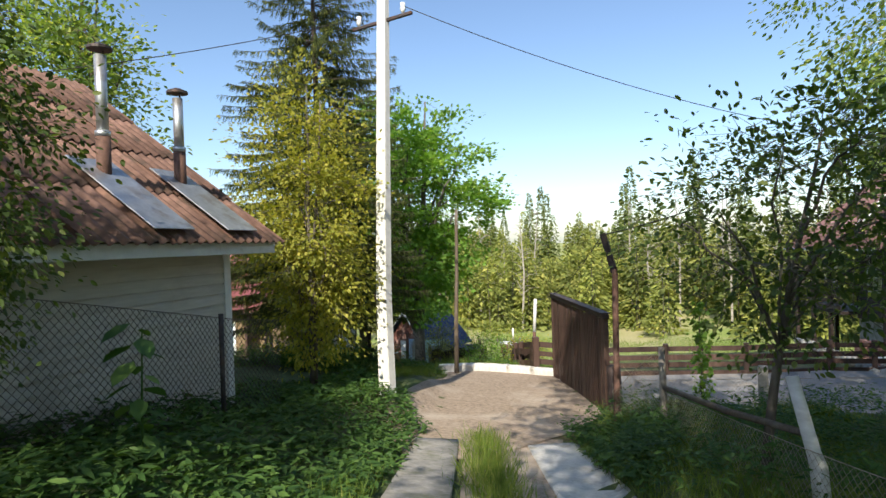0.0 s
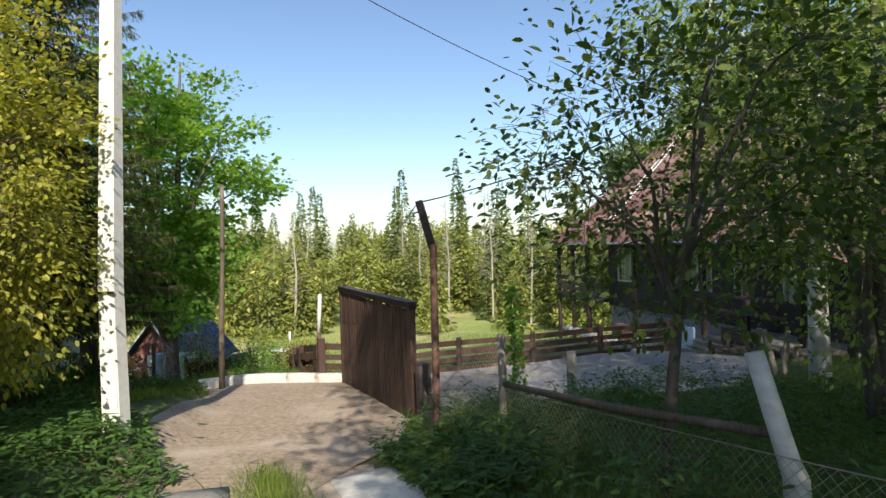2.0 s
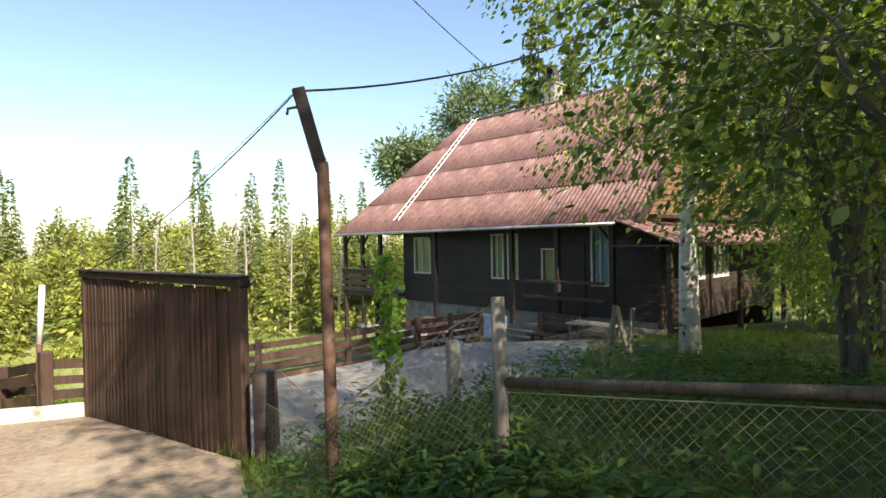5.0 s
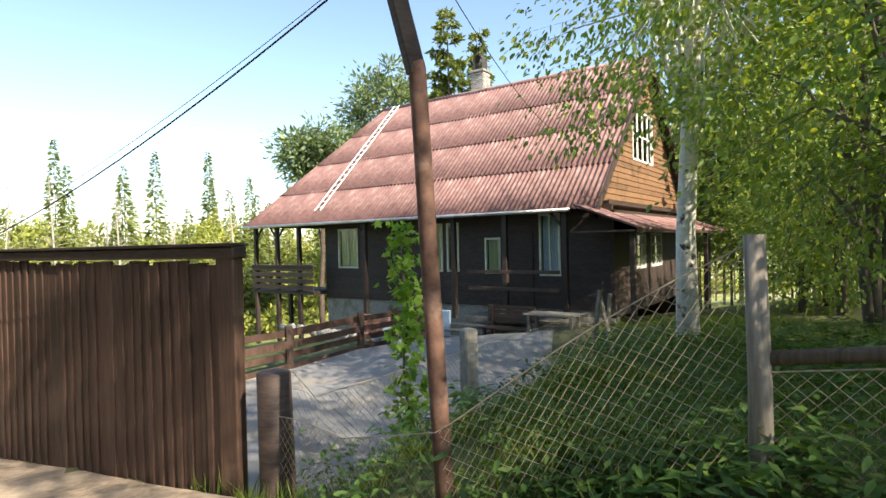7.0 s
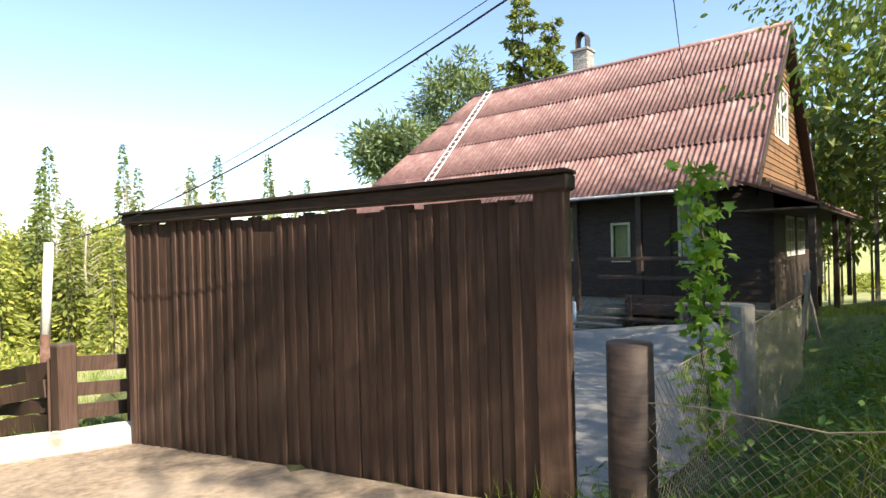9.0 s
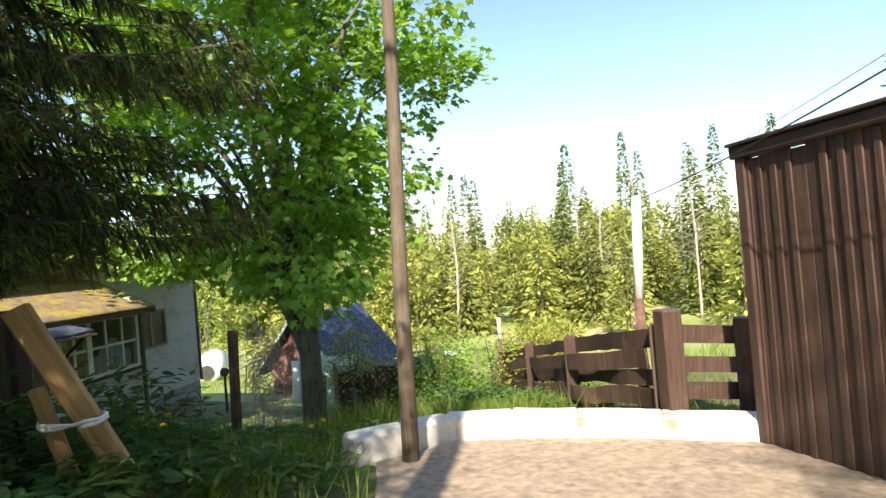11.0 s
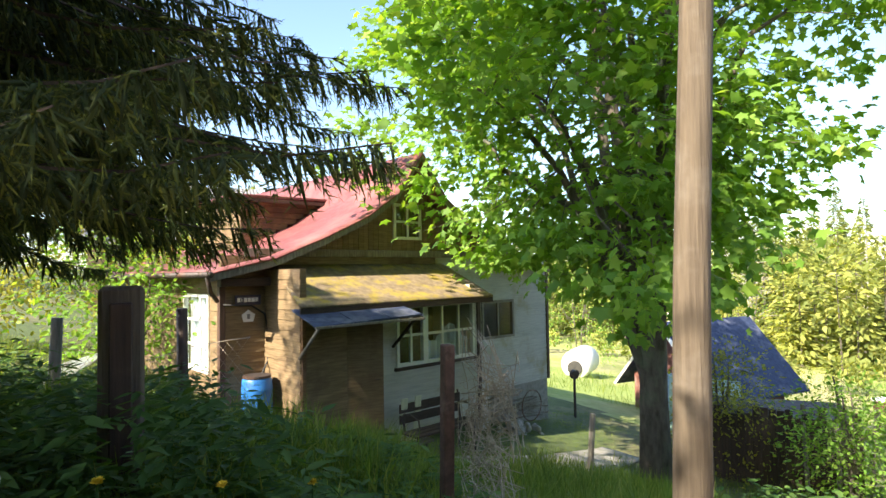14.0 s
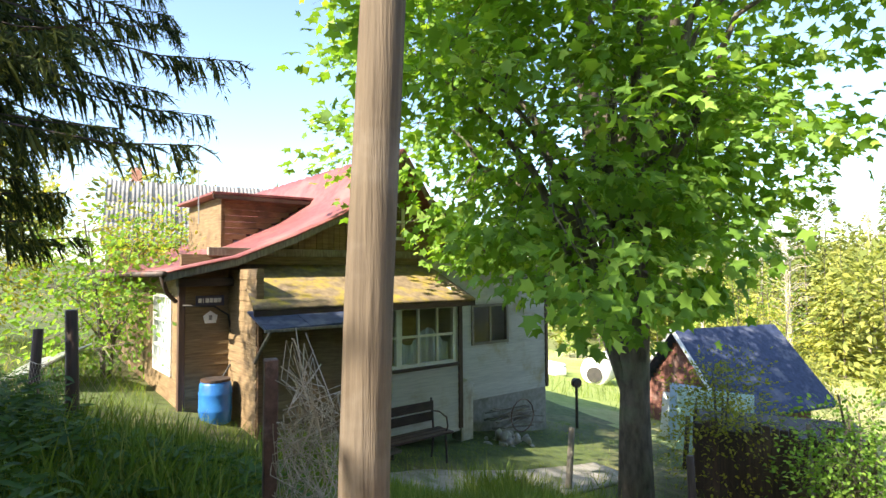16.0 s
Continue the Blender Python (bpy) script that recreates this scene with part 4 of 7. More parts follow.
# ---- the yellow house with the red roof ----
def red_house():
    ang = math.degrees(math.atan2(0.966, -0.26))
    h = thing("red_roofed_house", pose(-15.87, 14.88, 0, 0, 0, ang), "weathered timber house with a red bell-cast roof and a porch", "house")
    W = 8.69
    # main walls
    board_wall(h, 0.0, 0.95, -2.9, -0.1, 0, M["yellow_wood"], (), 0.16)
    w2 = (6.16, 7.32, -2.07, -1.15)
    board_wall(h, 4.73, W, -3.3, -0.1, 0, M["grey_board"], [w2], 0.16)
    window(h, *w2, -0.01, M["grey_wood"], 2, 1, None)
    part("inner_wall", cube((0.9, 0.0, -3.3), (4.8, 0.1, 0.0)), M["yellow_wood"], h)
    part("plinth", cube((4.75, 0.03, -4.6), (W, 0.3, -3.3)), M["old_concrete"], h, "grey concrete plinth")
    part("corner_board", cube((W - 0.05, -0.04, -3.3), (W + 0.05, 0.06, -0.1), None, 0.006), M["brown_wood"], h)
    part("corner_board", cube((-0.04, -0.04, -2.9), (0.06, 0.06, -0.3), None, 0.006), M["brown_wood"], h)
    part("far_wall", cube((W - 0.1, 0.1, -4.6), (W, 8.0, 0.0)), M["grey_board"], h)
    part("back_wall", cube((0.1, 7.9, -4.0), (W - 0.1, 8.0, 0.0)), M["yellow_wood"], h)
    part("floor_plate", cube((0.1, 0.1, -2.75), (W - 0.1, 7.9, -2.65)), M["inside"], h)
    # side wall turned to the sun, with a tall white window
    sd = new("sunny_wall")
    sd.parent = h
    sd.matrix_basis = pose(0, 8.0, 0, 0, 0, -90)
    hole = (6.3, 7.55, -2.1, -0.75)
    board_wall(sd, 0, 8.0, -2.9, -0.35, 0, M["yellow_wood"], [hole], 0.16)
    window(sd, *hole, -0.01, M["white_paint"], 3, 3, M["curtain_blue"])
    # roof: bell-cast profile, ridge running away from the lane
    prof = [(-0.36, -0.37), (0.72, -0.13), (1.68, 0.25), (2.6, 0.68), (3.3, 1.15), (3.95, 2.05)]
    prof += [(7.9 - x, z) for x, z in reversed(prof[:-1])]
    bm = bmesh.new()
    fine = []
    for (x0, z0), (x1, z1) in zip(prof, prof[1:]):
        for k in range(4):
            fine.append((x0 + (x1 - x0) * k / 4, z0 + (z1 - z0) * k / 4))
    fine.append(prof[-1])
    n = 40
    grid = []
    for j in range(n + 1):
        y = -0.55 + 9.1 * j / n
        grid.append([bm.verts.new((x, y, z + 0.015 * math.cos(y * 40) + 0.01 * noise.noise((x * 2, y * 2, 0)))) for x, z in fine])
    for j in range(n):
        for i in range(len(fine) - 1):
            bm.faces.new((grid[j][i], grid[j][i + 1], grid[j + 1][i + 1], grid[j + 1][i]))
    out = bmesh.ops.extrude_face_region(bm, geom=bm.faces[:])
    for v in out["geom"]:
        if isinstance(v, bmesh.types.BMVert):
            v.co.z -= 0.03
    bmesh.ops.recalc_face_normals(bm, faces=bm.faces)
    part("roof", bm, M["red_roof"], h, "faded red sheet roof", True)
    for (x0, z0), (x1, z1) in zip(prof, prof[1:]):
        bm = bmesh.new()
        vs = [bm.verts.new(c) for c in ((x0, -0.53, z0 - 0.02), (x1, -0.53, z1 - 0.02), (x1, -0.53, z1 - 0.16), (x0, -0.53, z0 - 0.16), (x0, -0.49, z0 - 0.02), (x1, -0.49, z1 - 0.02), (x1, -0.49, z1 - 0.16), (x0, -0.49, z0 - 0.16))]
        bm.faces.new(vs[:4])
        bm.faces.new((vs[3], vs[2], vs[6], vs[7]))
        bm.faces.new(vs[4:][::-1])
        part("verge_board", bm, M["grey_wood"], h)
    part("gutter", tube(bmesh.new(), [(-0.39, -0.6, -0.42), (-0.39, 8.4, -0.42)], 0.05, 8), M["dark_steel"], h, smooth=True)
    part("downpipe", tube(bmesh.new(), [(-0.39, -0.45, -0.44), (-0.28, -0.3, -0.7), (-0.1, -0.1, -0.85)], 0.035, 8), M["dark_steel"], h, smooth=True)
    # gable of upright boards above the belt
    x = 0.9
    rng = random.Random(3)
    while x < 7.0:
        top = float(np.interp(x + 0.06, [q[0] for q in prof], [q[1] for q in prof])) - 0.12
        if top > 0.02:
            part("gable_board", cube((x, -0.02 + rng.uniform(-0.006, 0.006), 0.0), (x + 0.115, 0.02, top), None, 0.004), M["yellow_wood"], h)
        x += 0.12
    part("gable_belt", cube((0.4, -0.06, -0.12), (7.5, 0.04, 0.02), None, 0.006), M["grey_wood"], h)
    part("eave_beam", cube((-0.1, -0.25, -0.62), (1.0, -0.1, -0.48), None, 0.01), M["dark_wood"], h)
    window(h, 3.55, 4.3, 0.25, 1.0, -0.03, M["white_paint"], 2, 2, M["curtain_blue"])
    # dormer on the sunny slope
    dm = new("dormer")
    dm.parent = h
    for k in range(9):
        za = 0.05 + 0.13 * k
        xl = 1.42
        xr = float(np.interp(za + 0.06, [q[1] for q in prof[:6]], [q[0] for q in prof[:6]]))
        if xr - xl > 0.05:
            part("cladding", cube((xl, 2.5, za), (xr, 2.53, za + 0.125), None, 0.004), M["gable_wood"], dm)
    part("dormer_wall", cube((1.4, 2.5, 0.0), (1.48, 4.9, 1.2)), M["yellow_wood"], dm)
    bm = cube((1.17, 2.3, 1.22), (3.6, 5.1, 1.28), None, 0.01)
    for v in bm.verts:
        v.co.z += 0.04 * (v.co.x - 0.75) / 2.8
    part("dormer_roof", bm, M["red_roof"], dm, "flat red dormer roof")
    bm = cube((1.17, 2.27, 1.14), (3.4, 2.3, 1.22))
    part("dormer_fascia", bm, M["brown_wood"], dm)
    part("mast", tube(bmesh.new(), [(0.9, 2.3, 0.6), (0.88, 2.3, 2.4)], 0.012, 6), M["zinc"], h, "thin antenna mast")
    return h


rh = red_house()


def porch():
    p = new("porch")
    p.parent = rh
    y = -1.25
    win = (2.63, 4.62, -2.13, -1.03)
    # sunny end wall of the porch
    e = new("porch_end")
    e.parent = rh
    e.matrix_basis = pose(0.76, 0, 0, 0, 0, -90)
    board_wall(e, 0.0, 1.25, -3.0, -0.35, 0, M["yellow_wood"], (), 0.16)
    board_wall(p, 2.28, 4.73, -3.45, -0.85, y, M["grey_board"], [win], 0.15)
    # window with uneven bars
    x0, x1, z0, z1 = win
    window(p, x0, x0 + 0.68, z0, z1, y - 0.01, M["white_paint"], 2, 2)
    window(p, x0 + 0.68, x1, z0, z1, y - 0.01, M["white_paint"], 3, 2)
    part("sill", cube((x0 - 0.05, y - 0.08, z0 - 0.06), (x1 + 0.05, y + 0.02, z0), None, 0.006), M["dark_wood"], p)
    cu = bmesh.new()
    prev = None
    for i in range(41):
        xx = x0 + 0.75 + (x1 - x0 - 0.8) * i / 40
        yy = y + 0.14 + 0.03 * math.sin(i * 1.1)
        a = cu.verts.new((xx, yy, -1.6 - 0.15 * math.sin(i * 0.2)))
        b = cu.verts.new((xx, yy, -2.1))
        if prev:
            cu.faces.new((prev[1], b, a, prev[0]))
        prev = (a, b)
    part("half_curtain", cu, M["curtain_blue"], p, "pale blue half curtain")
    part("porch_right_wall", cube((4.63, y + 0.1, -3.45), (4.73, 0, -0.7)), M["grey_board"], p)
    part("corner_board", cube((4.7, y - 0.04, -3.4), (4.8, y + 0.05, -0.85), None, 0.006), M["brown_wood"], p)
    # flush wall and ajar door; dark panels behind stand for the shaded gap
    board_wall(p, 0.84, 1.6, -3.0, -0.95, y, M["yellow_wood"], (), 0.16)
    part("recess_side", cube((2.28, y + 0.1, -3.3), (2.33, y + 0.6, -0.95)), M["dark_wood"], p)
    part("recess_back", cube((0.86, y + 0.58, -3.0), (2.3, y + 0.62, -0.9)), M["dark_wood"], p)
    d = part("door_leaf", cube((0, -0.02, 0), (0.62, 0.02, 1.78), None, 0.006), M["yellow_wood"], p, "worn brown plank door standing ajar")
    d.matrix_basis = pose(1.61, y + 0.02, -3.08, 0, 0, -24)
    part("door_handle", tube(bmesh.new(), [(0.54, -0.03, 0.85), (0.54, -0.06, 0.86), (0.46, -0.06, 0.86)], 0.01, 6), M["dark_steel"], d)
    part("door_post", cube((2.2, y - 0.05, -3.15), (2.3, y + 0.05, -0.95), None, 0.01), M["dark_wood"], p)
    part("door_post", cube((0.76, y - 0.04, -2.9), (0.84, y + 0.04, -0.95), None, 0.01), M["gable_wood"], p)
    part("threshold", cube((0.8, y - 0.35, -3.2), (2.3, y + 0.5, -3.1), None, 0.01), M["grey_wood"], p)
    # porch roof with moss
    bm = bmesh.new()
    n, mth = 30, 10
    g = []
    for j in range(mth + 1):
        s = j / mth
        g.append([bm.verts.new((0.62 + 0.28 * s + (4.95 - 0.62 - 0.28 * s) * i / n, -1.5 + 1.5 * s, -0.92 + 0.66 * s + 0.015 * noise.noise((i * 0.7, j * 0.8, 1)))) for i in range(n + 1)])
    for j in range(mth):
        for i in range(n):
            bm.faces.new((g[j][i], g[j][i + 1], g[j + 1][i + 1], g[j + 1][i]))
    out = bmesh.ops.extrude_face_region(bm, geom=bm.faces[:])
    for v in out["geom"]:
        if isinstance(v, bmesh.types.BMVert):
            v.co.z -= 0.05
    bmesh.ops.recalc_face_normals(bm, faces=bm.faces)
    part("porch_roof", bm, M["moss_roof"], p, "sheet roof overgrown with yellow moss", True)
    part("eave_board", cube((0.62, -1.5, -1.06), (4.95, -1.47, -0.95), None, 0.005), M["dark_wood"], p)
    return p


porch()

aw = thing("door_awning", rh.matrix_world, "small black felt-covered awning over the porch door", "awning")
for k in range(3):
    x0, x1 = 0.6 + 0.68 * k, 0.6 + 0.68 * (k + 1) - 0.01
    bm = bmesh.new()
    q = [bm.verts.new(c) for c in ((x0, -2.0, -1.2 + 0.02 * k), (x1, -2.0, -1.18 + 0.02 * k), (x1, -1.27, -0.98), (x0, -1.27, -0.98))]
    bm.faces.new(q)
    out = bmesh.ops.extrude_face_region(bm, geom=bm.faces[:])
    for v in out["geom"]:
        if isinstance(v, bmesh.types.BMVert):
            v.co.z -= 0.03
    bmesh.ops.recalc_face_normals(bm, faces=bm.faces)
    part("felt_sheet", bm, M["felt"], aw)
for x in (0.72, 2.55):
    part("bracket", tube(bmesh.new(), [(x, -1.27, -1.75), (x, -1.9, -1.22)], 0.028, 5), M["grey_wood"] if x < 1 else M["dark_wood"], aw)
part("front_strip", cube((0.58, -2.03, -1.24), (2.66, -1.99, -1.2), None, 0.004), M["grey_wood"], aw)

# signs on the wall
sg = thing("house_sign", rh.matrix_world @ pose(0.21, -0.06, -0.94), "small dark name plate with pale lettering", "sign")
part("plate", cube((0, 0, 0), (0.45, 0.015, 0.17), None, 0.004), M["sign_dark"], sg)
for k, (x, w) in enumerate(((0.04, 0.05), (0.11, 0.012), (0.15, 0.06), (0.22, 0.05), (0.28, 0.06), (0.35, 0.05))):
    part("letter_bar", cube((x, -0.004, 0.055), (x + w, 0.0, 0.125)), M["white_paint"], sg)
pl = thing("number_plate", rh.matrix_world @ pose(0.33, -0.05, -1.22), "white pentagonal number plate", "sign")
part("plate", prism(bmesh.new(), [(0.03, 0), (0.2, 0), (0.23, 0.12), (0.115, 0.2), (0.0, 0.12)], 0, 0.012), M["white_paint"], pl)
part("mark", cube((0.09, -0.004, 0.05), (0.14, 0.0, 0.13)), M["slate_roof"], pl)
part("hose", tube(bmesh.new(), [(0.02, -0.05, -0.92), (0.5, -0.06, -0.95), (0.72, -0.08, -1.1), (0.78, -0.1, -1.5), (0.76, -0.1, -1.9), (0.55, -0.3, -2.1)], 0.016, 6), M["cable"], rh, "black cable down the wall", True)

# blue barrel
br = thing("water_barrel", rh.matrix_world @ pose(0.42, -0.42, -2.75), "blue plastic water barrel with a dark lid", "barrel")
bm = bmesh.new()
prof = [(0.0, 0.21), (0.03, 0.235), (0.2, 0.245), (0.22, 0.252), (0.24, 0.245), (0.45, 0.245), (0.47, 0.252), (0.49, 0.245), (0.62, 0.235), (0.66, 0.21)]
tube(bm, [(0, 0, z) for z, r in prof], [r for z, r in prof], 20)
part("body", bm, M["blue_plastic"], br, smooth=True)
part("lid", tube(bmesh.new(), [(0, 0, 0.655), (0, 0, 0.69)], 0.225, 20), M["dark_steel"], br, "dark lid")

# garden bench
bn = thing("garden_bench", rh.matrix_world @ pose(2.3, -2.15, -3.6), "dark weathered wooden garden bench with metal sides", "bench")
for y, z, hgt, lean in ((-0.05, 0.47, 0.1, 0), (0.1, 0.47, 0.1, 0), (0.24, 0.47, 0.1, 0)):
    part("seat_slat", cube((0, y, z), (1.5, y + 0.12, z + 0.035), None, 0.006), M["dark_wood"], bn)
for z in (0.62, 0.8):
    ob = part("back_slat", cube((0, 0.38, z), (1.4, 0.415, z + 0.15), None, 0.006), M["dark_wood"], bn)
for x in (0.08, 1.38):
    part("leg", tube(bmesh.new(), [(x, 0.0, -0.02), (x, 0.03, 0.47)], 0.02, 6), M["dark_steel"], bn)
    part("leg", tube(bmesh.new(), [(x, 0.42, -0.02), (x, 0.36, 0.45), (x, 0.43, 1.0)], 0.02, 6), M["dark_steel"], bn)
    part("armrest", tube(bmesh.new(), [(x, 0.4, 0.78), (x, 0.2, 0.8), (x, 0.0, 0.74), (x, -0.03, 0.6), (x, 0.03, 0.47)], 0.014, 6), M["dark_steel"], bn, smooth=True)
for x in (0.02, 0.32):
    solid("yellow_board", cube((0, 0, 0), (0.14, 0.02, 1.05), None, 0.005), M["pale_frame"], "pale yellow board leaning behind the bench", "board", "yellow boards", m=rh.matrix_world @ pose(2.3 + x, -1.68, -3.6, 6, 0, 0))
for k, (x0, y0, z0, w_) in enumerate(((1.35, -1.95, -3.36, 1.6), (1.15, -2.5, -3.53, 1.75))):
    st = thing("wooden_step", rh.matrix_world @ pose(x0, y0, z0, 0, 0, 2 - 5 * k), "grey weathered plank step before the porch", "step", "plank steps")
    for q in range(2):
        part("tread", cube((0.03 * q, 0.2 * q, 0), (w_, 0.2 * q + 0.19, 0.045), None, 0.006), M["grey_wood"], st)
    for x in (0.15, w_ - 0.25):
        part("bearer", cube((x, 0.02, -0.3), (x + 0.1, 0.38, 0), None, 0.006), M["dark_wood"], st)
cb = thing("metal_cabinet", rh.matrix_world @ pose(4.95, -1.05, -3.75), "narrow grey zinc cabinet with a pitched top", "cabinet")
part("body", cube((0, 0, 0), (0.32, 0.3, 1.1), None, 0.01), M["zinc"], cb)
part("roof", prism(bmesh.new(), [(-0.03, 1.1), (0.35, 1.1), (0.16, 1.2)], -0.03, 0.33), M["zinc"], cb)
part("door", cube((0.03, -0.012, 0.05), (0.29, 0.0, 1.05), None, 0.004), M["zinc"], cb)


def stone_mesh(seed, r):
    bm = bmesh.new()
    bmesh.ops.create_icosphere(bm, subdivisions=2, radius=r)
    for v in bm.verts:
        k = 1 + 0.35 * noise.noise(v.co * (1.4 / r) + Vector((seed * 7.3, 0, 0)))
        v.co = Vector((v.co.x * k * 1.2, v.co.y * k, v.co.z * k * 0.75))
    return as_mesh("stone", bm, M["stone"], True)


STONES = [stone_mesh(k, 0.1) for k in range(5)]
pile = thing("stone_pile", rh.matrix_world @ pose(6.3, -0.9, -4.25), "heap of grey field stones by the plinth", "stones")
rng = random.Random(2)
for k in range(60):
    a_, r_ = rng.uniform(0, 6.28), abs(rng.gauss(0, 0.33))
    hh = max(0.0, 0.45 - r_ * 0.55)
    piece("stone", STONES[k % 5], pile, pose(r_ * math.cos(a_) * 1.4, r_ * math.sin(a_), rng.uniform(0, hh), *[rng.uniform(0, 360) for _ in range(3)]) @ Matrix.Scale(rng.uniform(0.6, 1.15), 4))
wood = thing("firewood_heap", rh.matrix_world @ pose(6.9, -0.55, -3.9), "untidy heap of old planks, wire and laths", "wood pile")
for k in range(22):
    a_ = rng.uniform(-25, 25)
    piece_bm = cube((-0.5, -0.03, 0), (0.5, 0.03, 0.025), None, 0.004)
    ob = part("lath", piece_bm, M["grey_wood"], wood)
    ob.matrix_basis = pose(rng.uniform(-0.35, 0.45), rng.uniform(-0.25, 0.2), 0.03 * k * 0.55 + 0.05, rng.uniform(-6, 6), rng.uniform(-8, 14), a_)
part("wire_coil", tube(bmesh.new(), [(0.35 * math.cos(k * 0.35) - 0.1, -0.4, 0.35 + 0.35 * math.sin(k * 0.35)) for k in range(19)], 0.012, 5), M["rust"], wood, "rusty wire hoop", True)
fw = patch("garden_path", [(-13.6, 17.2), (-12.9, 17.1), (-12.75, 18.6), (-13.4, 20.6), (-14.3, 22.6), (-15.2, 22.4), (-14.5, 20.4), (-14.2, 18.4)], M["old_concrete"], "old concrete garden path", 0.05, 0.4, 0.05)
for k, (a_, b_) in enumerate(((-17.4, 13.0), (-17.0, 12.7))):
    sh = solid("metal_sheet", cube((-0.55, -0.4, 0), (0.55, 0.4, 0.03), None, 0.004), M["zinc"], "pale metal sheet lying in the grass", "sheet", "metal sheets", m=pose(a_, b_, ground(a_, b_) + 0.35 - 0.12 * k, 20, -14, 20 + 25 * k))

# ---- things in the left yard ----
dp = thing("fence_stump", pose(-9.2, 13.68, -1.6), "broad dark squared post of the old fence", "post")
part("post", cube((-0.13, -0.1, -0.3), (0.13, 0.1, 1.12), None, 0.02), M["pole_wood"], dp)
part("side_batten", cube((0.13, -0.05, -0.2), (0.17, 0.05, 1.05), pose(0, 0, 0, 0, 2, 0), 0.008), M["brown_wood"], dp)
rp = thing("rusty_post", pose(-9.05, 15.42, -2.0), "rusty iron fence post with rolled wire netting", "post")
part("post", cube((-0.035, -0.035, -0.3), (0.035, 0.035, 1.12), pose(0, 0, 0, 0, 2.5, 0), 0.006), M["rust"], rp)
bm = bmesh.new()
rng = random.Random(5)
for k in range(70):
    a_, z_, r_ = rng.uniform(0, 6.28), rng.uniform(0, 0.75), rng.uniform(0.1, 0.24)
    pts = []
    for i in range(7):
        aa = a_ + i * 0.35 * rng.choice((-1, 1))
        pts.append((0.25 + r_ * math.cos(aa), 0.16 + r_ * math.sin(aa) * 0.8, z_ + 0.09 * i * rng.uniform(0.4, 1.2)))
    tube(bm, pts, 0.003, 3, False)
part("netting_roll", bm, M["wire"], rp, "loose roll of old wire netting")
lt = thing("leaning_prop", pose(-7.93, 13.28, -1.0), "two fresh yellow timbers tied together as a prop", "timber")
ob = part("timber", cube((-0.055, -0.055, -0.9), (0.055, 0.055, 0.62), None, 0.008), M["fresh_wood"], lt)
ob.matrix_basis = pose(0.05, 0.04, 0, 0, 0, 52) @ pose(0, 0, 0, 0, -24, 0)
ob = part("timber", cube((-0.035, -0.03, -0.9), (0.035, 0.03, 0.18), None, 0.006), M["fresh_wood"], lt)
ob.matrix_basis = pose(-0.08, -0.06, 0, 0, 0, 52) @ pose(0, 0, 0, 0, -14, 0)
part("rope", tube(bmesh.new(), [(0.16 * math.cos(k * 0.42), 0.13 * math.sin(k * 0.42), 0.01 * math.sin(k)) for k in range(32)], 0.011, 6), M["white_paint"], lt, "white rope", True)
bpol = thing("wooden_pole", pose(-7.24, 15.43, -2.1), "tall bare wooden utility pole, cracked and weathered", "utility pole")
bm = bmesh.new()
tube(bm, [(-0.03, -0.05, -0.5), (0.0, 0, 1.6), (0.04, 0.07, 3.2), (0.05, 0.1, 4.2), (0.06, 0.12, 4.9)], [0.072, 0.06, 0.053, 0.048, 0.045], 14)
part("shaft", bm, M["pole_wood"], bpol, smooth=True)
for x, y, h_, lab in ((-12.37, 13.0, 1.25, 0), (-13.17, 13.49, 1.3, 1), (-11.83, 14.1, 1.35, 1), (-11.64, 21.2, 1.0, 1), (-13.6, 20.6, 1.0, 0), (-15.0, 24.6, 1.1, 1), (-14.6, 26.5, 1.2, 0)):
    bm = bmesh.new()
    tube(bm, [(0, 0, -0.3), (0.03, 0.02, h_)], [0.06, 0.05], 7)
    solid("yard_post", bm, M["grey_wood"] if lab == 0 else M["brown_wood"], "old leaning fence post standing in the grass", "post", "yard posts", m=pose(x, y, ground(x, y), random.Random(x).uniform(-4, 4), random.Random(y).uniform(-4, 4), 0), smooth=True)
chain_link("wire_fence", [(-13.9, 12.8), (-13.17, 13.49), (-11.83, 14.1), (-11.2, 14.6)], 0.95, "low chain-link fence beside the red-roofed house", 0.08)
bk = thing("lamp_stake", pose(-18.4, 24.4, ground(-18.4, 24.4)), "black iron stake with a round head on the lawn", "stake")
part("stake", tube(bmesh.new(), [(0, 0, -0.2), (0, 0, 1.15)], 0.04, 8), M["dark_steel"], bk)
part("head", tube(bmesh.new(), [(-0.06, 0, 1.2), (0.06, 0, 1.2)], 0.13, 12), M["dark_steel"], bk)

# red plank shed, the sky's reflection coloured into its dark felt roof
sx, sy = -19.0, 30.4
shd = thing("felt_roofed_shed", pose(sx, sy, -5.65, 0, 0, 88), "small red plank shed, its dark felt roof coloured with sky reflection", "shed")
for k in range(16):
    part("shed_board", cube((-1.5, -1.6, 0.13 * k - 0.5), (1.9, -1.57, 0.13 * k - 0.375), None, 0.004), M["red_board"], shd)
for k in range(24):
    x = -1.5 + 0.125 * k
    part("gable_board", cube((-1.54, x, -0.6), (-1.51, x + 0.12, 1.42 + 1.95 * (1 - abs(x + 0.06) / 1.6)), None, 0.004), M["red_board"], shd)
part("shed_core", cube((-1.5, -1.56, -0.6), (1.9, 1.5, 1.5)), M["dark_wood"], shd)
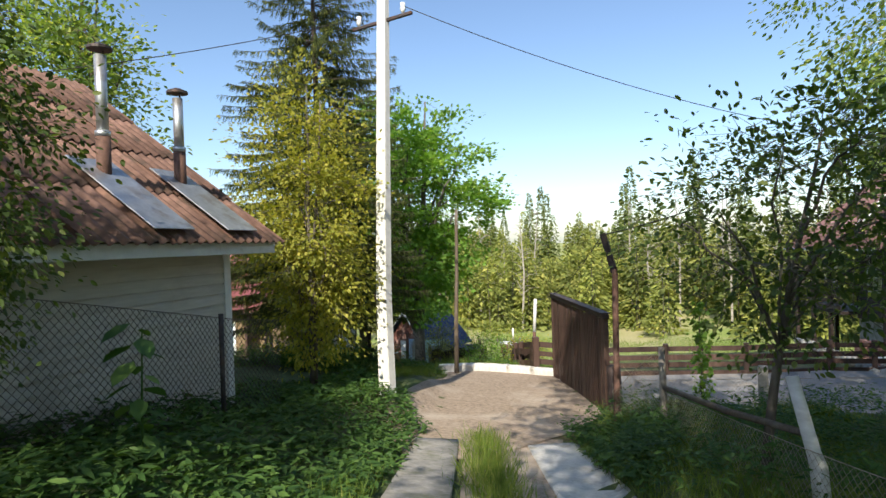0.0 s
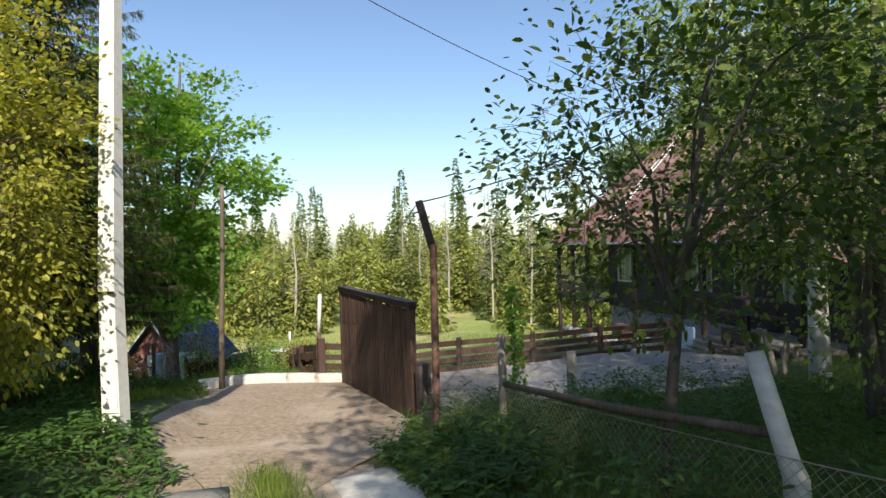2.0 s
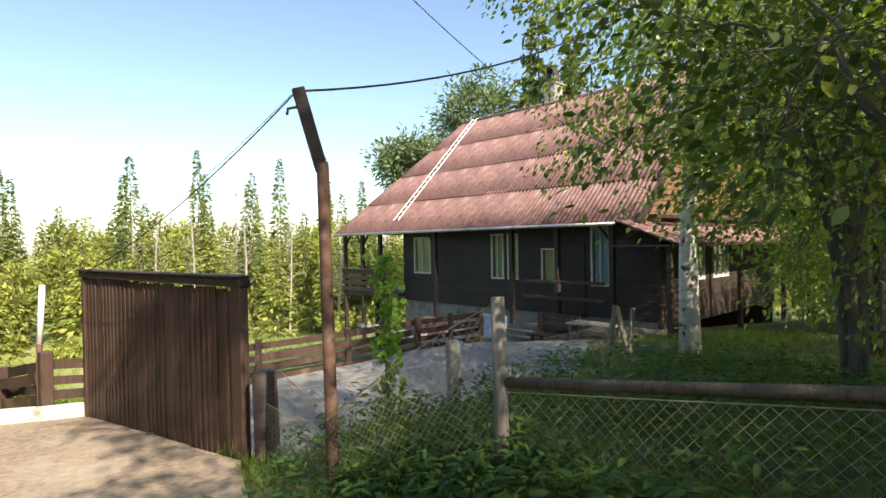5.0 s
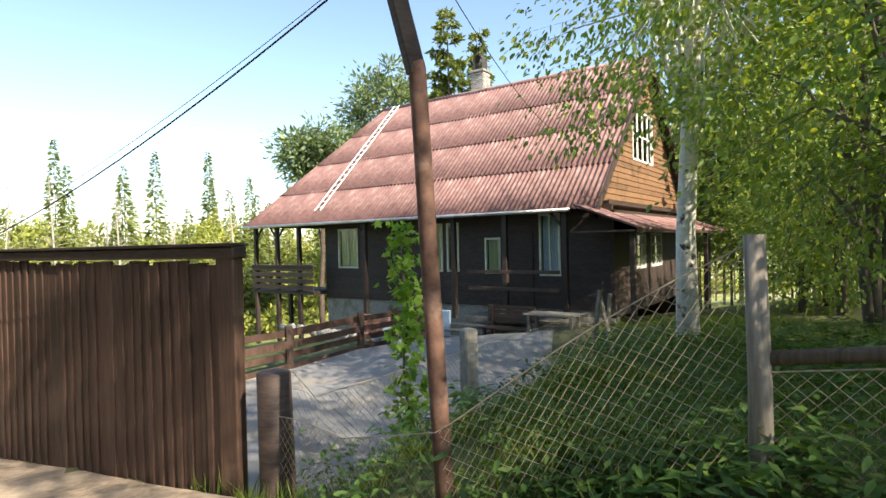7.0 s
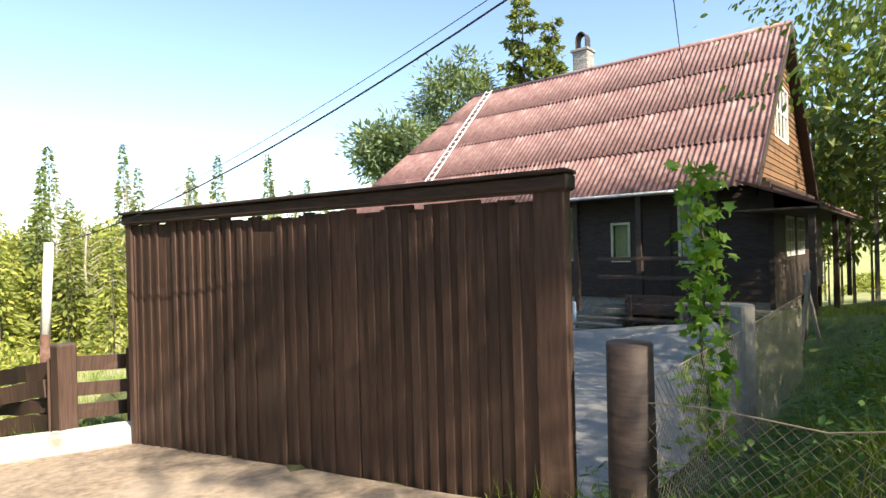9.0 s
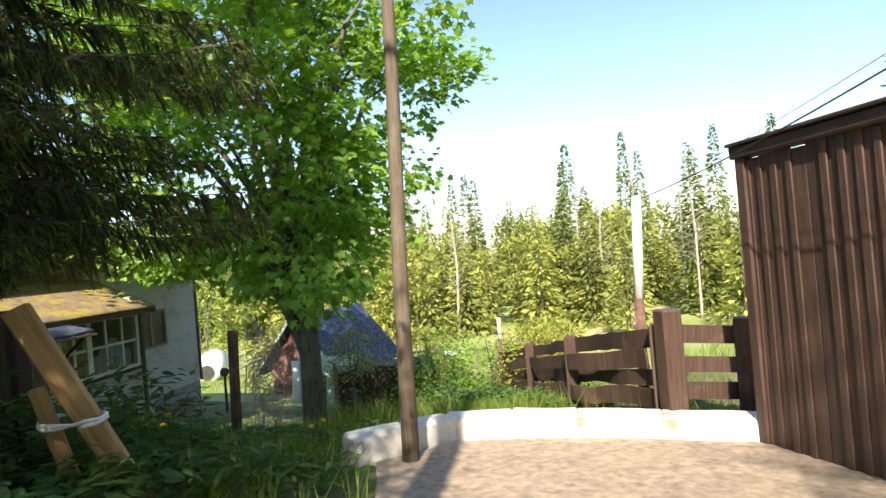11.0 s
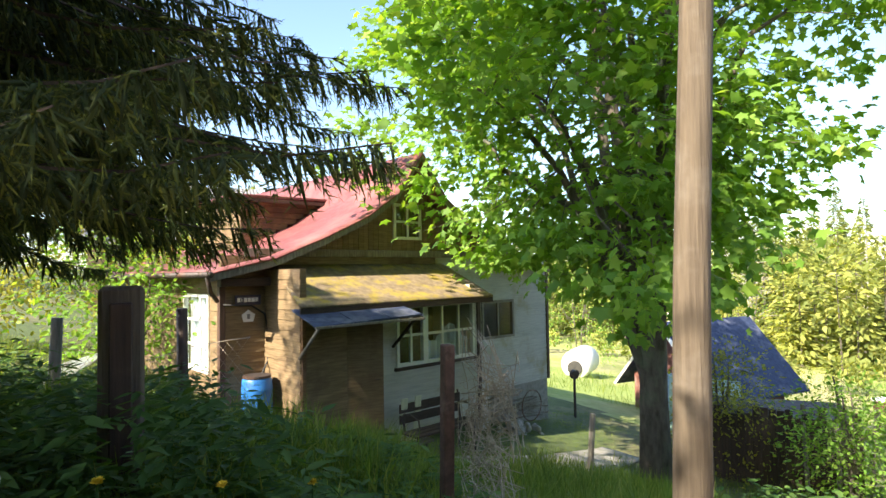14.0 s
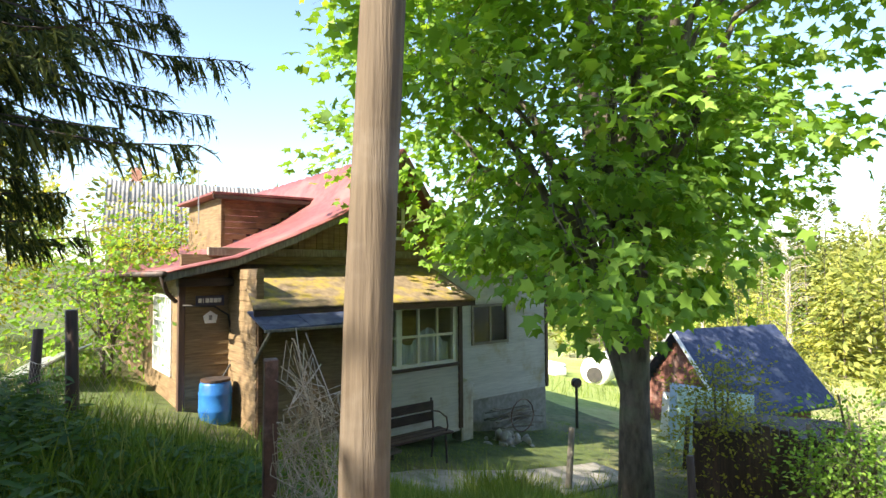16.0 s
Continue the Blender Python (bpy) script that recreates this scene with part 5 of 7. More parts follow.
for s in (1, -1):
    bm = bmesh.new()
    q = [bm.verts.new(c) for c in ((-1.9, -2.05 * s, 1.2), (2.5, -2.05 * s, 1.2), (2.5, 0, 3.45), (-1.9, 0, 3.45))]
    bm.faces.new(q)
    out = bmesh.ops.extrude_face_region(bm, geom=bm.faces[:])
    for v in out["geom"]:
        if isinstance(v, bmesh.types.BMVert):
            v.co.z -= 0.06
    bmesh.ops.recalc_face_normals(bm, faces=bm.faces)
    part("roof_slope", bm, M["felt"], shd, "dark felt roof with sky reflection put in its colour")
    part("verge_board", tube(bmesh.new(), [(-1.92, -2.05 * s, 1.17), (-1.92, 0, 3.45)], 0.06, 4), M["white_paint"], shd)
part("shed_door", cube((-1.58, -0.3, 0.05), (-1.54, 0.5, 1.7), None, 0.01), M["white_paint"], shd, "white painted door")
# coloured panels and a narrow board stood on edge by the shed
for x_, y_, w_, h_, turn, mat_, lab_ in ((-17.3, 27.0, 0.8, 1.5, 30, "blue_cloth", "pale blue painted panel leaning by the shed"), (-16.0, 26.6, 1.7, 1.55, 38, "mint_paint", "large pale mint green sheet stood by the shed"), (-17.8, 26.9, 0.35, 1.2, 20, "white_paint", "narrow white board leaning by the shed")):
    bm = cube((-w_ / 2, -0.02, -0.1), (w_ / 2, 0.02, h_), None, 0.008)
    bmesh.ops.subdivide_edges(bm, edges=bm.edges[:], cuts=3, use_grid_fill=True)
    for v in bm.verts:
        v.co.y += 0.06 * noise.noise((v.co.x * 2 + x_, v.co.z * 2, 3))
    solid("metal_sheet", bm, M[mat_], lab_, "sheet", "leaning sheets", m=pose(x_, y_, ground(x_, y_), -7, 2, turn), smooth=True)

# dark lean-to of old boards below
lx, ly = -12.9, 24.6
lean = thing("board_shack", pose(lx, ly, ground(lx, ly) - 0.1, 0, 0, 40), "low dark shack of upright rotting boards", "shed")
rng = random.Random(12)
for k in range(20):
    part("shack_board", cube((-1.3 + 0.13 * k, -0.8, 0), (-1.18 + 0.13 * k, -0.77, rng.uniform(1.45, 1.75)), None, 0.004), M["brown_wood"], lean)
for k in range(12):
    part("shack_board", cube((-1.33, -0.8 + 0.13 * k, 0), (-1.3, -0.68 + 0.13 * k, rng.uniform(1.4, 1.7)), None, 0.004), M["brown_wood"], lean)
part("shack_core", cube((-1.3, -0.77, 0), (1.3, 0.8, 1.5)), M["dark_wood"], lean)
for k in range(6):
    solid("prop_pole", tube(bmesh.new(), [(0, 0, -0.2), (0.1 * (k % 3 - 1), 0.1, 1.6 + 0.2 * (k % 2))], 0.04, 6), M["grey_wood"], "grey pole leaning at the shack", "pole", "leaning poles", m=pose(-12.0 + 0.35 * k, 24.2 + 0.3 * k, ground(-12, 24.5)))

# white tank and scrap on the far lawn
tk = thing("white_tank", pose(-29.5, 34.3, ground(-29.5, 34.3), 0, 0, 35), "white cylindrical tank lying on the lawn", "tank")
bm = bmesh.new()
tube(bm, [(0, -1.2, 0.75), (0, -1.1, 0.75), (0, 1.1, 0.75), (0, 1.3, 0.75)], [0.62, 0.75, 0.75, 0.5], 20)
part("shell", bm, M["white_paint"], tk, smooth=True)
# no opening: a solid near-black disc imitates the shade in the hollow
part("mouth", tube(bmesh.new(), [(0, -1.3, 0.6), (0, -1.15, 0.6)], 0.38, 16), M["inside"], tk, "near-black disc for the shaded hollow of the tank")
for k in range(5):
    solid("white_scrap", cube((-0.6, -0.4, 0), (0.6, 0.4, 0.45), None, 0.08), M["white_paint"], "white painted box among scrap on the lawn", "box", "white boxes", m=pose(-31.5 - 1.1 * k, 32.8 + 0.7 * (k % 2), ground(-32, 33), 0, 4 * k, 20 * k))
rb = thing("red_box", pose(-17.2, 38.6, ground(-17.2, 38.6)), "small red box with a white lid on posts", "box")
part("body", cube((-0.5, -0.3, 0.5), (0.5, 0.3, 1.15), None, 0.02), M["red_roof"], rb)
part("lid", cube((-0.55, -0.35, 1.15), (0.55, 0.35, 1.25), None, 0.02), M["white_paint"], rb, "white lid")
for x in (-0.42, 0.42):
    part("leg", cube((x - 0.04, -0.04, -0.2), (x + 0.04, 0.04, 0.5)), M["brown_wood"], rb)
rail_fence("old_fence", [(-16.6, 37.0), (-14.6, 33.0), (-12.6, 29.0), (-11.0, 25.8)], "old grey board fence along the meadow", 4, 1.0, slack=0.04)

# neighbour house with a grey corrugated roof
nb = thing("neighbour_house", pose(-37, 15.4, 0.1, 0, 0, 93), "brown house with a pale grey corrugated roof", "house")
part("wall", cube((-4, 0, -3), (4, 6, 1.0)), M["yellow_wood"], nb)
upv = Vector((0, 3.3, 3.4))
sheet_slope(nb, M["slate_roof"], (-4.3, -0.4, 1.0), (1, 0, 0), upv, 8.6, upv.length, 0.2, seed=3)
part("roof_back", prism(bmesh.new(), [(-4.3, 0.95), (4.3, 0.95), (4.3, 1.0), (-4.3, 1.0)], 0, 6), M["slate_roof"], nb)
part("chimney", cube((-3.2, 3, 3.6), (-2.7, 3.5, 5.2)), M["brick"], nb)
bm = bmesh.new()
bm.faces.new([bm.verts.new(c) for c in ((-4.3, 6.4, 1.0), (4.3, 6.4, 1.0), (4.3, 2.95, 4.38), (-4.3, 2.95, 4.38))])
part("rear_slope", bm, M["slate_roof"], nb)

# ---- things in the yard of the brown house ----
HB = bh.matrix_world


pb = thing("park_bench", HB @ pose(9.55, -1.15, -2.32), "brown slatted bench with a high back in the yard", "bench")
for k in range(4):
    part("seat_slat", cube((0, -0.05 + 0.12 * k, 0.42), (1.35, 0.06 + 0.12 * k, 0.455), None, 0.005), M["brown_wood"], pb)
for k in range(4):
    part("back_slat", cube((0, 0.46, 0.55 + 0.11 * k), (1.35, 0.49, 0.65 + 0.11 * k), None, 0.005), M["brown_wood"], pb)
for x in (0.1, 1.2):
    part("leg", cube((x, 0, -0.05), (x + 0.07, 0.07, 0.42)), M["brown_wood"], pb)
    part("leg", cube((x, 0.42, -0.05), (x + 0.07, 0.49, 0.95)), M["brown_wood"], pb)
bp2 = thing("brick_pile", HB @ pose(5.1, -1.3, -2.35), "broken stack of old red bricks by the rail fence", "bricks")
me = as_mesh("brick", cube((0, 0, 0), (0.25, 0.12, 0.065), None, 0.006), M["brick"])
rng = random.Random(21)
for r in range(9):
    for c in range(7 - r // 3):
        for d_ in range(2):
            piece("brick", me, bp2, pose(c * 0.27 + rng.uniform(-0.02, 0.02) + r * 0.03, d_ * 0.14, r * 0.067, 0, 0, rng.uniform(-9, 9)))
for k in range(28):
    piece("brick", me, bp2, pose(rng.uniform(-0.2, 2.4), rng.uniform(-0.7, -0.1), 0.0, rng.uniform(-15, 15), rng.uniform(-15, 15), rng.uniform(0, 180)))
for k in range(10):
    a_ = rng.uniform(0.2, 1)
    q = HB @ Vector((6.9 + rng.uniform(-0.3, 0.3), -1.4 + rng.uniform(-0.3, 0.3), -2.3))
    if k < 3:
        bm = bmesh.new()
        bmesh.ops.create_icosphere(bm, subdivisions=2, radius=0.24)
        for v in bm.verts:
            v.co *= 1 + 0.3 * noise.noise(v.co * 5 + Vector((k, 0, 0)))
        solid("white_sack", bm, M["white_paint"], "crumpled white sack beside the bricks", "sack", "sacks", m=pose(q.x, q.y, q.z + 0.12), smooth=True)
edge = thing("stone_border", HB @ pose(0, 0, 0), "row of pale stones edging the gravel yard", "stones")
for k in range(120):
    x = rng.uniform(2.4, 9.4)
    piece("stone", STONES[k % 5], edge, pose(x, -1.55 - rng.random() * 0.4 - 0.08 * (x - 3), -2.24, *[rng.uniform(0, 360) for _ in range(3)]) @ Matrix.Scale(rng.uniform(0.5, 1.3), 4))
tb = thing("garden_table", HB @ pose(10.9, -1.35, -2.15), "rough grey wooden table stacked with planks", "table")
part("tabletop", cube((0, 0, 0.68), (1.3, 0.6, 0.73), None, 0.008), M["grey_wood"], tb)
for x in (0.08, 1.15):
    for y in (0.05, 0.48):
        part("leg", cube((x, y, -0.1), (x + 0.07, y + 0.07, 0.68)), M["grey_wood"], tb)
part("shelf", cube((0.05, 0.05, 0.25), (1.25, 0.55, 0.29)), M["grey_wood"], tb)
for k in range(12):
    solid("stacked_plank", cube((-0.7, -0.06, 0), (0.7, 0.06, 0.03), None, 0.004), M["grey_wood"], "grey plank in a stack beside the veranda", "plank", "stacked planks", m=HB @ pose(11.6 + rng.uniform(-0.1, 0.1), -0.75 + 0.07 * (k % 3), -2.1 + 0.035 * k, 0, 0, rng.uniform(-6, 6)))
for k, (x, c) in enumerate(((9.7, "white_paint"), (10.0, "brick"), (10.35, "zinc"), (10.7, "blue_cloth"))):
    bm = bmesh.new()
    tube(bm, [(0, 0, 0), (0, 0, 0.05), (0, 0, 0.2)], [0.06, 0.075, 0.085], 10)
    solid("flower_pot", bm, M[c], "small pot on the veranda deck", "pot", "pots", m=HB @ pose(x, -0.15, -1.72), smooth=True)
bl = solid("painted_slab", cube((0, 0, 0), (1.0, 0.06, 0.75), None, 0.02), M["blue_cloth"], "pale blue painted concrete slab by the steps", "slab", m=HB @ pose(7.1, -0.35, -2.35))


# ---- overhead wires ----
wire((-4.75, 9.89, 6.2), (8.0, 21.4, 3.5), 0.95)
wire((-5.75, 9.89, 6.2), (-8.2, 4.6, 4.3), 0.1)
wire((-1.53, 10.92, 1.85), (-5.6, 17.45, 0.02), 0.29, 0.006)
wire((-1.5, 10.94, 1.9), (-5.6, 17.47, 0.05), 0.24, 0.0025)
wire((-1.48, 10.94, 1.88), (4.85, 14.1, 5.1), 0.45, 0.01)


# ---- plants ----
def leaf_cloud(name, pts, way, size, mat, shape="oval", flat=0.35, seed=1, up=None):
    """Many small leaves: pts (n, 3), way: the direction each one points, size: its length."""
    rs = np.random.RandomState(seed)
    n = len(pts)
    if shape == "maple":
        tpl = np.array([(0, 0, 0), (0.12, 0.32, 0.0), (0.02, 0.5, -0.06), (0.35, 0.3, 0.0), (0.55, 0.52, -0.08), (0.62, 0.2, 0.02), (1.0, 0.0, -0.08), (0.62, -0.2, 0.02), (0.55, -0.52, -0.08), (0.35, -0.3, 0.0), (0.02, -0.5, -0.06), (0.12, -0.32, 0.0)])
        faces = [(0, 1, 2), (0, 3, 1), (0, 5, 3), (3, 5, 4), (0, 7, 5), (5, 7, 6), (0, 9, 7), (7, 9, 8), (0, 11, 9), (0, 10, 11)]
        faces = [f[::-1] for f in faces]
    elif shape == "needle":
        tpl = np.array([(0, -0.085, 0), (0, 0.085, 0), (1.0, 0.0, 0.0)])
        faces = [(0, 1, 2)]
    elif shape == "spindle":
        tpl = np.array([(0.02, 0.02, 0.0), (0.02, -0.012, 0.018), (0.02, -0.012, -0.018), (0.45, 0.052, -0.02), (0.45, -0.03, 0.024), (0.45, -0.03, -0.06), (1.0, 0.0, -0.12)])
        faces = [(0, 1, 4, 3), (1, 2, 5, 4), (2, 0, 3, 5), (3, 4, 6), (4, 5, 6), (5, 3, 6)]
    elif shape == "blade":
        tpl = np.array([(0, -0.016, 0), (0, 0.016, 0), (0.55, 0.012, 0.05), (0.55, -0.012, 0.05), (1.0, 0, 0.22)])
        faces = [(0, 1, 2, 3), (3, 2, 4)]
    elif shape == "spray":
        tpl = np.array([(0, 0, 0), (0.5, 0.2, 0.04), (1.0, 0, -0.06), (0.5, -0.2, 0.04)])
        faces = [(0, 1, 2, 3)]
    elif shape == "frond":
        tpl = np.array([(0, 0, 0), (0.3, 0.16, 0.02), (0.65, 0.12, 0), (1.0, 0, -0.06), (0.65, -0.12, 0), (0.3, -0.16, 0.02)])
        faces = [(0, 1, 2, 3), (0, 3, 4, 5)]
    else:
        tpl = np.array([(0, 0, 0), (0.3, 0.26, 0.04), (0.7, 0.22, 0.02), (1.0, 0, -0.06), (0.7, -0.22, 0.02), (0.3, -0.26, 0.04)])
        faces = [(0, 1, 2, 3), (0, 3, 4, 5)]
    way = way / (np.linalg.norm(way, axis=1, keepdims=True) + 1e-9)
    ref = rs.normal(size=(n, 3)) * flat + np.array([0, 0, 1.0]) if up is None else up
    side = np.cross(ref, way)
    side /= np.linalg.norm(side, axis=1, keepdims=True) + 1e-9
    nrm = np.cross(way, side)
    k = len(tpl)
    co = pts[:, None, :] + size[:, None, None] * (way[:, None, :] * tpl[None, :, 0:1] + side[:, None, :] * tpl[None, :, 1:2] + nrm[:, None, :] * tpl[None, :, 2:3])
    me = bpy.data.meshes.new(name)
    me.vertices.add(n * k)
    me.vertices.foreach_set("co", co.reshape(-1).astype(np.float32))
    loops = np.concatenate([np.array(f) for f in faces])
    per = len(loops)
    allv = (loops[None, :] + (np.arange(n) * k)[:, None]).reshape(-1)
    starts, c = [], 0
    for f in faces:
        starts.append(c)
        c += len(f)
    st = (np.array(starts)[None, :] + (np.arange(n) * per)[:, None]).reshape(-1)
    me.loops.add(n * per)
    me.loops.foreach_set("vertex_index", allv.astype(np.int32))
    me.polygons.add(n * len(faces))
    me.polygons.foreach_set("loop_start", st.astype(np.int32))
    me.materials.append(mat)
    me.update(calc_edges=True)
    me.validate()
    return me


def stick_mesh(name, sticks, mat, sides=3):
    """Many thin tapering sticks in one mesh: each a list of points and radii."""
    verts, faces = [], []
    ring = [(math.cos(6.2832 * i / sides), math.sin(6.2832 * i / sides)) for i in range(sides)]
    for pts, radii in sticks:
        d = pts[-1] - pts[0]
        s_ = d.cross(Vector((0.3, 0.9, 0.1))).normalized()
        u_ = s_.cross(d).normalized()
        b0 = len(verts)
        for q, r in zip(pts, radii):
            verts += [tuple(q + (s_ * c + u_ * e) * r) for c, e in ring]
        for k in range(len(pts) - 1):
            for i in range(sides):
                faces.append((b0 + k * sides + i, b0 + k * sides + (i + 1) % sides, b0 + (k + 1) * sides + (i + 1) % sides, b0 + (k + 1) * sides + i))
    return plain_mesh(name, verts, faces, mat)


def hang(me, name, parent, label=""):
    ob = new(name, me)
    ob.parent = parent
    if label:
        ob["label"] = label
    return ob


def broadleaf(name, x, y, label, height, crown, radius, clumps, per, leaf, bark, mat, shape="oval", seed=1, trunk=0.15, stems=1, spread=0.45, droop=0.0, base_z=None, lean=(0, 0), forkat=0.25, clear=0.0, group="", limbs=7, ragged=0.3, layer=0.6, split=0.0):
    """A tree with tapered stems, limbs, twigs and leaves in loose clumps. crown: its centre above the foot; radius: half axes."""
    z = ground(x, y) if base_z is None else base_z
    tr = thing(name, pose(x, y, z), label, "tree", group)
    rs = np.random.RandomState(seed)
    rng = random.Random(seed)
    axes = []
    for s in range(stems):
        bm = bmesh.new()
        off = Vector((rng.uniform(-1, 1), rng.uniform(-1, 1), 0)) * (0.28 * (stems > 1))
        top = Vector((crown[0] + lean[0], crown[1] + lean[1], 0)) + off * radius[0] * 1.2
        pts = []
        for k in range(9):
            f = k / 8
            w = Vector((noise.noise((seed, s, f * 3)), noise.noise((seed + 9, s, f * 3)), 0)) * 0.12 * height * 0.12
            g = max(0.0, f - split) / (1 - split)
            pts.append(Vector((top.x * g ** (1.3 if split == 0 else 0.8), top.y * g ** (1.3 if split == 0 else 0.8), height * (0.96 - 0.06 * s) * f)) + w * (g > 0) + off * (0.15 if split == 0 else 0))
        pts[0] -= Vector((0, 0, 0.3))
        axes.append(pts)
        tube(bm, pts, [trunk * (0.75 if s else 1) * (1.15 if k == 0 else 1) * (1 - 0.9 * k / 8) + 0.008 for k in range(9)], 9)
        part("stem" if s else "trunk", bm, bark, tr, smooth=True)
    c0 = np.array(crown)
    # main limbs, each a part of its own
    nodes = []
    for ax in axes:
        for i in range(3, 9):
            nodes.append((ax[i], max(0.01, trunk * 0.3 * (1 - i / 10))))
    for k in range(limbs):
        an = 6.283 * (k + rng.uniform(-0.3, 0.3)) / limbs
        up = rng.uniform(-0.35, 0.75)
        tip = Vector(c0 + np.array(radius) * np.array([math.cos(an) * 0.72, math.sin(an) * 0.72, up * 0.75]))
        ax = axes[k % len(axes)]
        i = min(6, max(1, int(8 * max(forkat, min(0.75, (tip.z - 0.25 * radius[2]) / height * rng.uniform(0.5, 0.8))))))
        a = ax[i]
        tip.z = max(tip.z, a.z * 0.9, clear)
        line = []
        for q in range(8):
            f = q / 7
            wob = Vector((noise.noise((k, f * 2.5, seed)), noise.noise((k, f * 2.5, seed + 5)), noise.noise((k, f * 2.5, seed + 8)))) * 0.14 * (tip - a).length * math.sin(f * 3.14)
            line.append(a.lerp(tip, f) + Vector((0, 0, 0.18 * (tip - a).length * math.sin(f * 3.14))) + wob)
        r0 = trunk * rng.uniform(0.3, 0.45)
        part("limb", tube(bmesh.new(), line, [r0 * (1 - 0.88 * q / 7) + 0.003 for q in range(8)], 6, False), bark, tr, smooth=True)
        nodes += [(line[q], r0 * (1 - 0.88 * q / 7)) for q in range(2, 8)]
    node_xyz = np.array([tuple(n[0]) for n in nodes])
    cpts, cways, csz = [], [], []
    parts_of = []
    for k in range(clumps):
        d = rs.normal(size=3)
        d /= np.linalg.norm(d)
        rr = rs.uniform(0.25, 1.0) ** 0.55
        gap = noise.noise(Vector(d * 1.7) + Vector((seed * 3.1, 0, 0)))
        rr *= 1 + ragged * gap
        c = c0 + d * rr * np.array(radius)
        if c[2] < clear:
            continue
        j = int(np.argmin(np.sum((node_xyz - c) ** 2, 1) + rs.uniform(0, 0.4, len(nodes))))
        a = nodes[j][0]
        cv = Vector(c)
        mid = a.lerp(cv, 0.55) + Vector((rng.uniform(-1, 1), rng.uniform(-1, 1), rng.uniform(-0.2, 1))) * 0.13 * (cv - a).length
        r0 = min(nodes[j][1] * 0.6, 0.004 + 0.008 * (cv - a).length)
        parts_of.append(([a, mid, cv], [r0, r0 * 0.6, 0.0025]))
        m = int(per * rs.uniform(0.6, 1.4))
        sp = spread * rs.uniform(0.6, 1.3)
        p = np.clip(rs.normal(size=(m, 3)), -1.9, 1.9) * np.array([sp, sp, sp * layer]) + c
        for q in range(4):
            e = Vector(c + (p[q % m] - c) * 0.8)
            parts_of.append(([cv.lerp(mid, rng.uniform(0, 0.7)), e], [0.004, 0.0015]))
        w = p - c + rs.normal(size=(m, 3)) * sp * 0.8 + (c - c0) * 0.15
        w[:, 2] -= droop + 0.25 * sp
        cpts.append(p)
        cways.append(w)
        csz.append(leaf * rs.uniform(0.6, 1.25, m))
    ob = new("twigwork", stick_mesh("twigwork", parts_of, bark))
    ob.parent = tr
    tagged(ob, kind="stuff")
    me = leaf_cloud("crown", np.concatenate(cpts), np.concatenate(cways), np.concatenate(csz), mat, shape, 0.55, seed)
    hang(me, "crown", tr)
    return tr


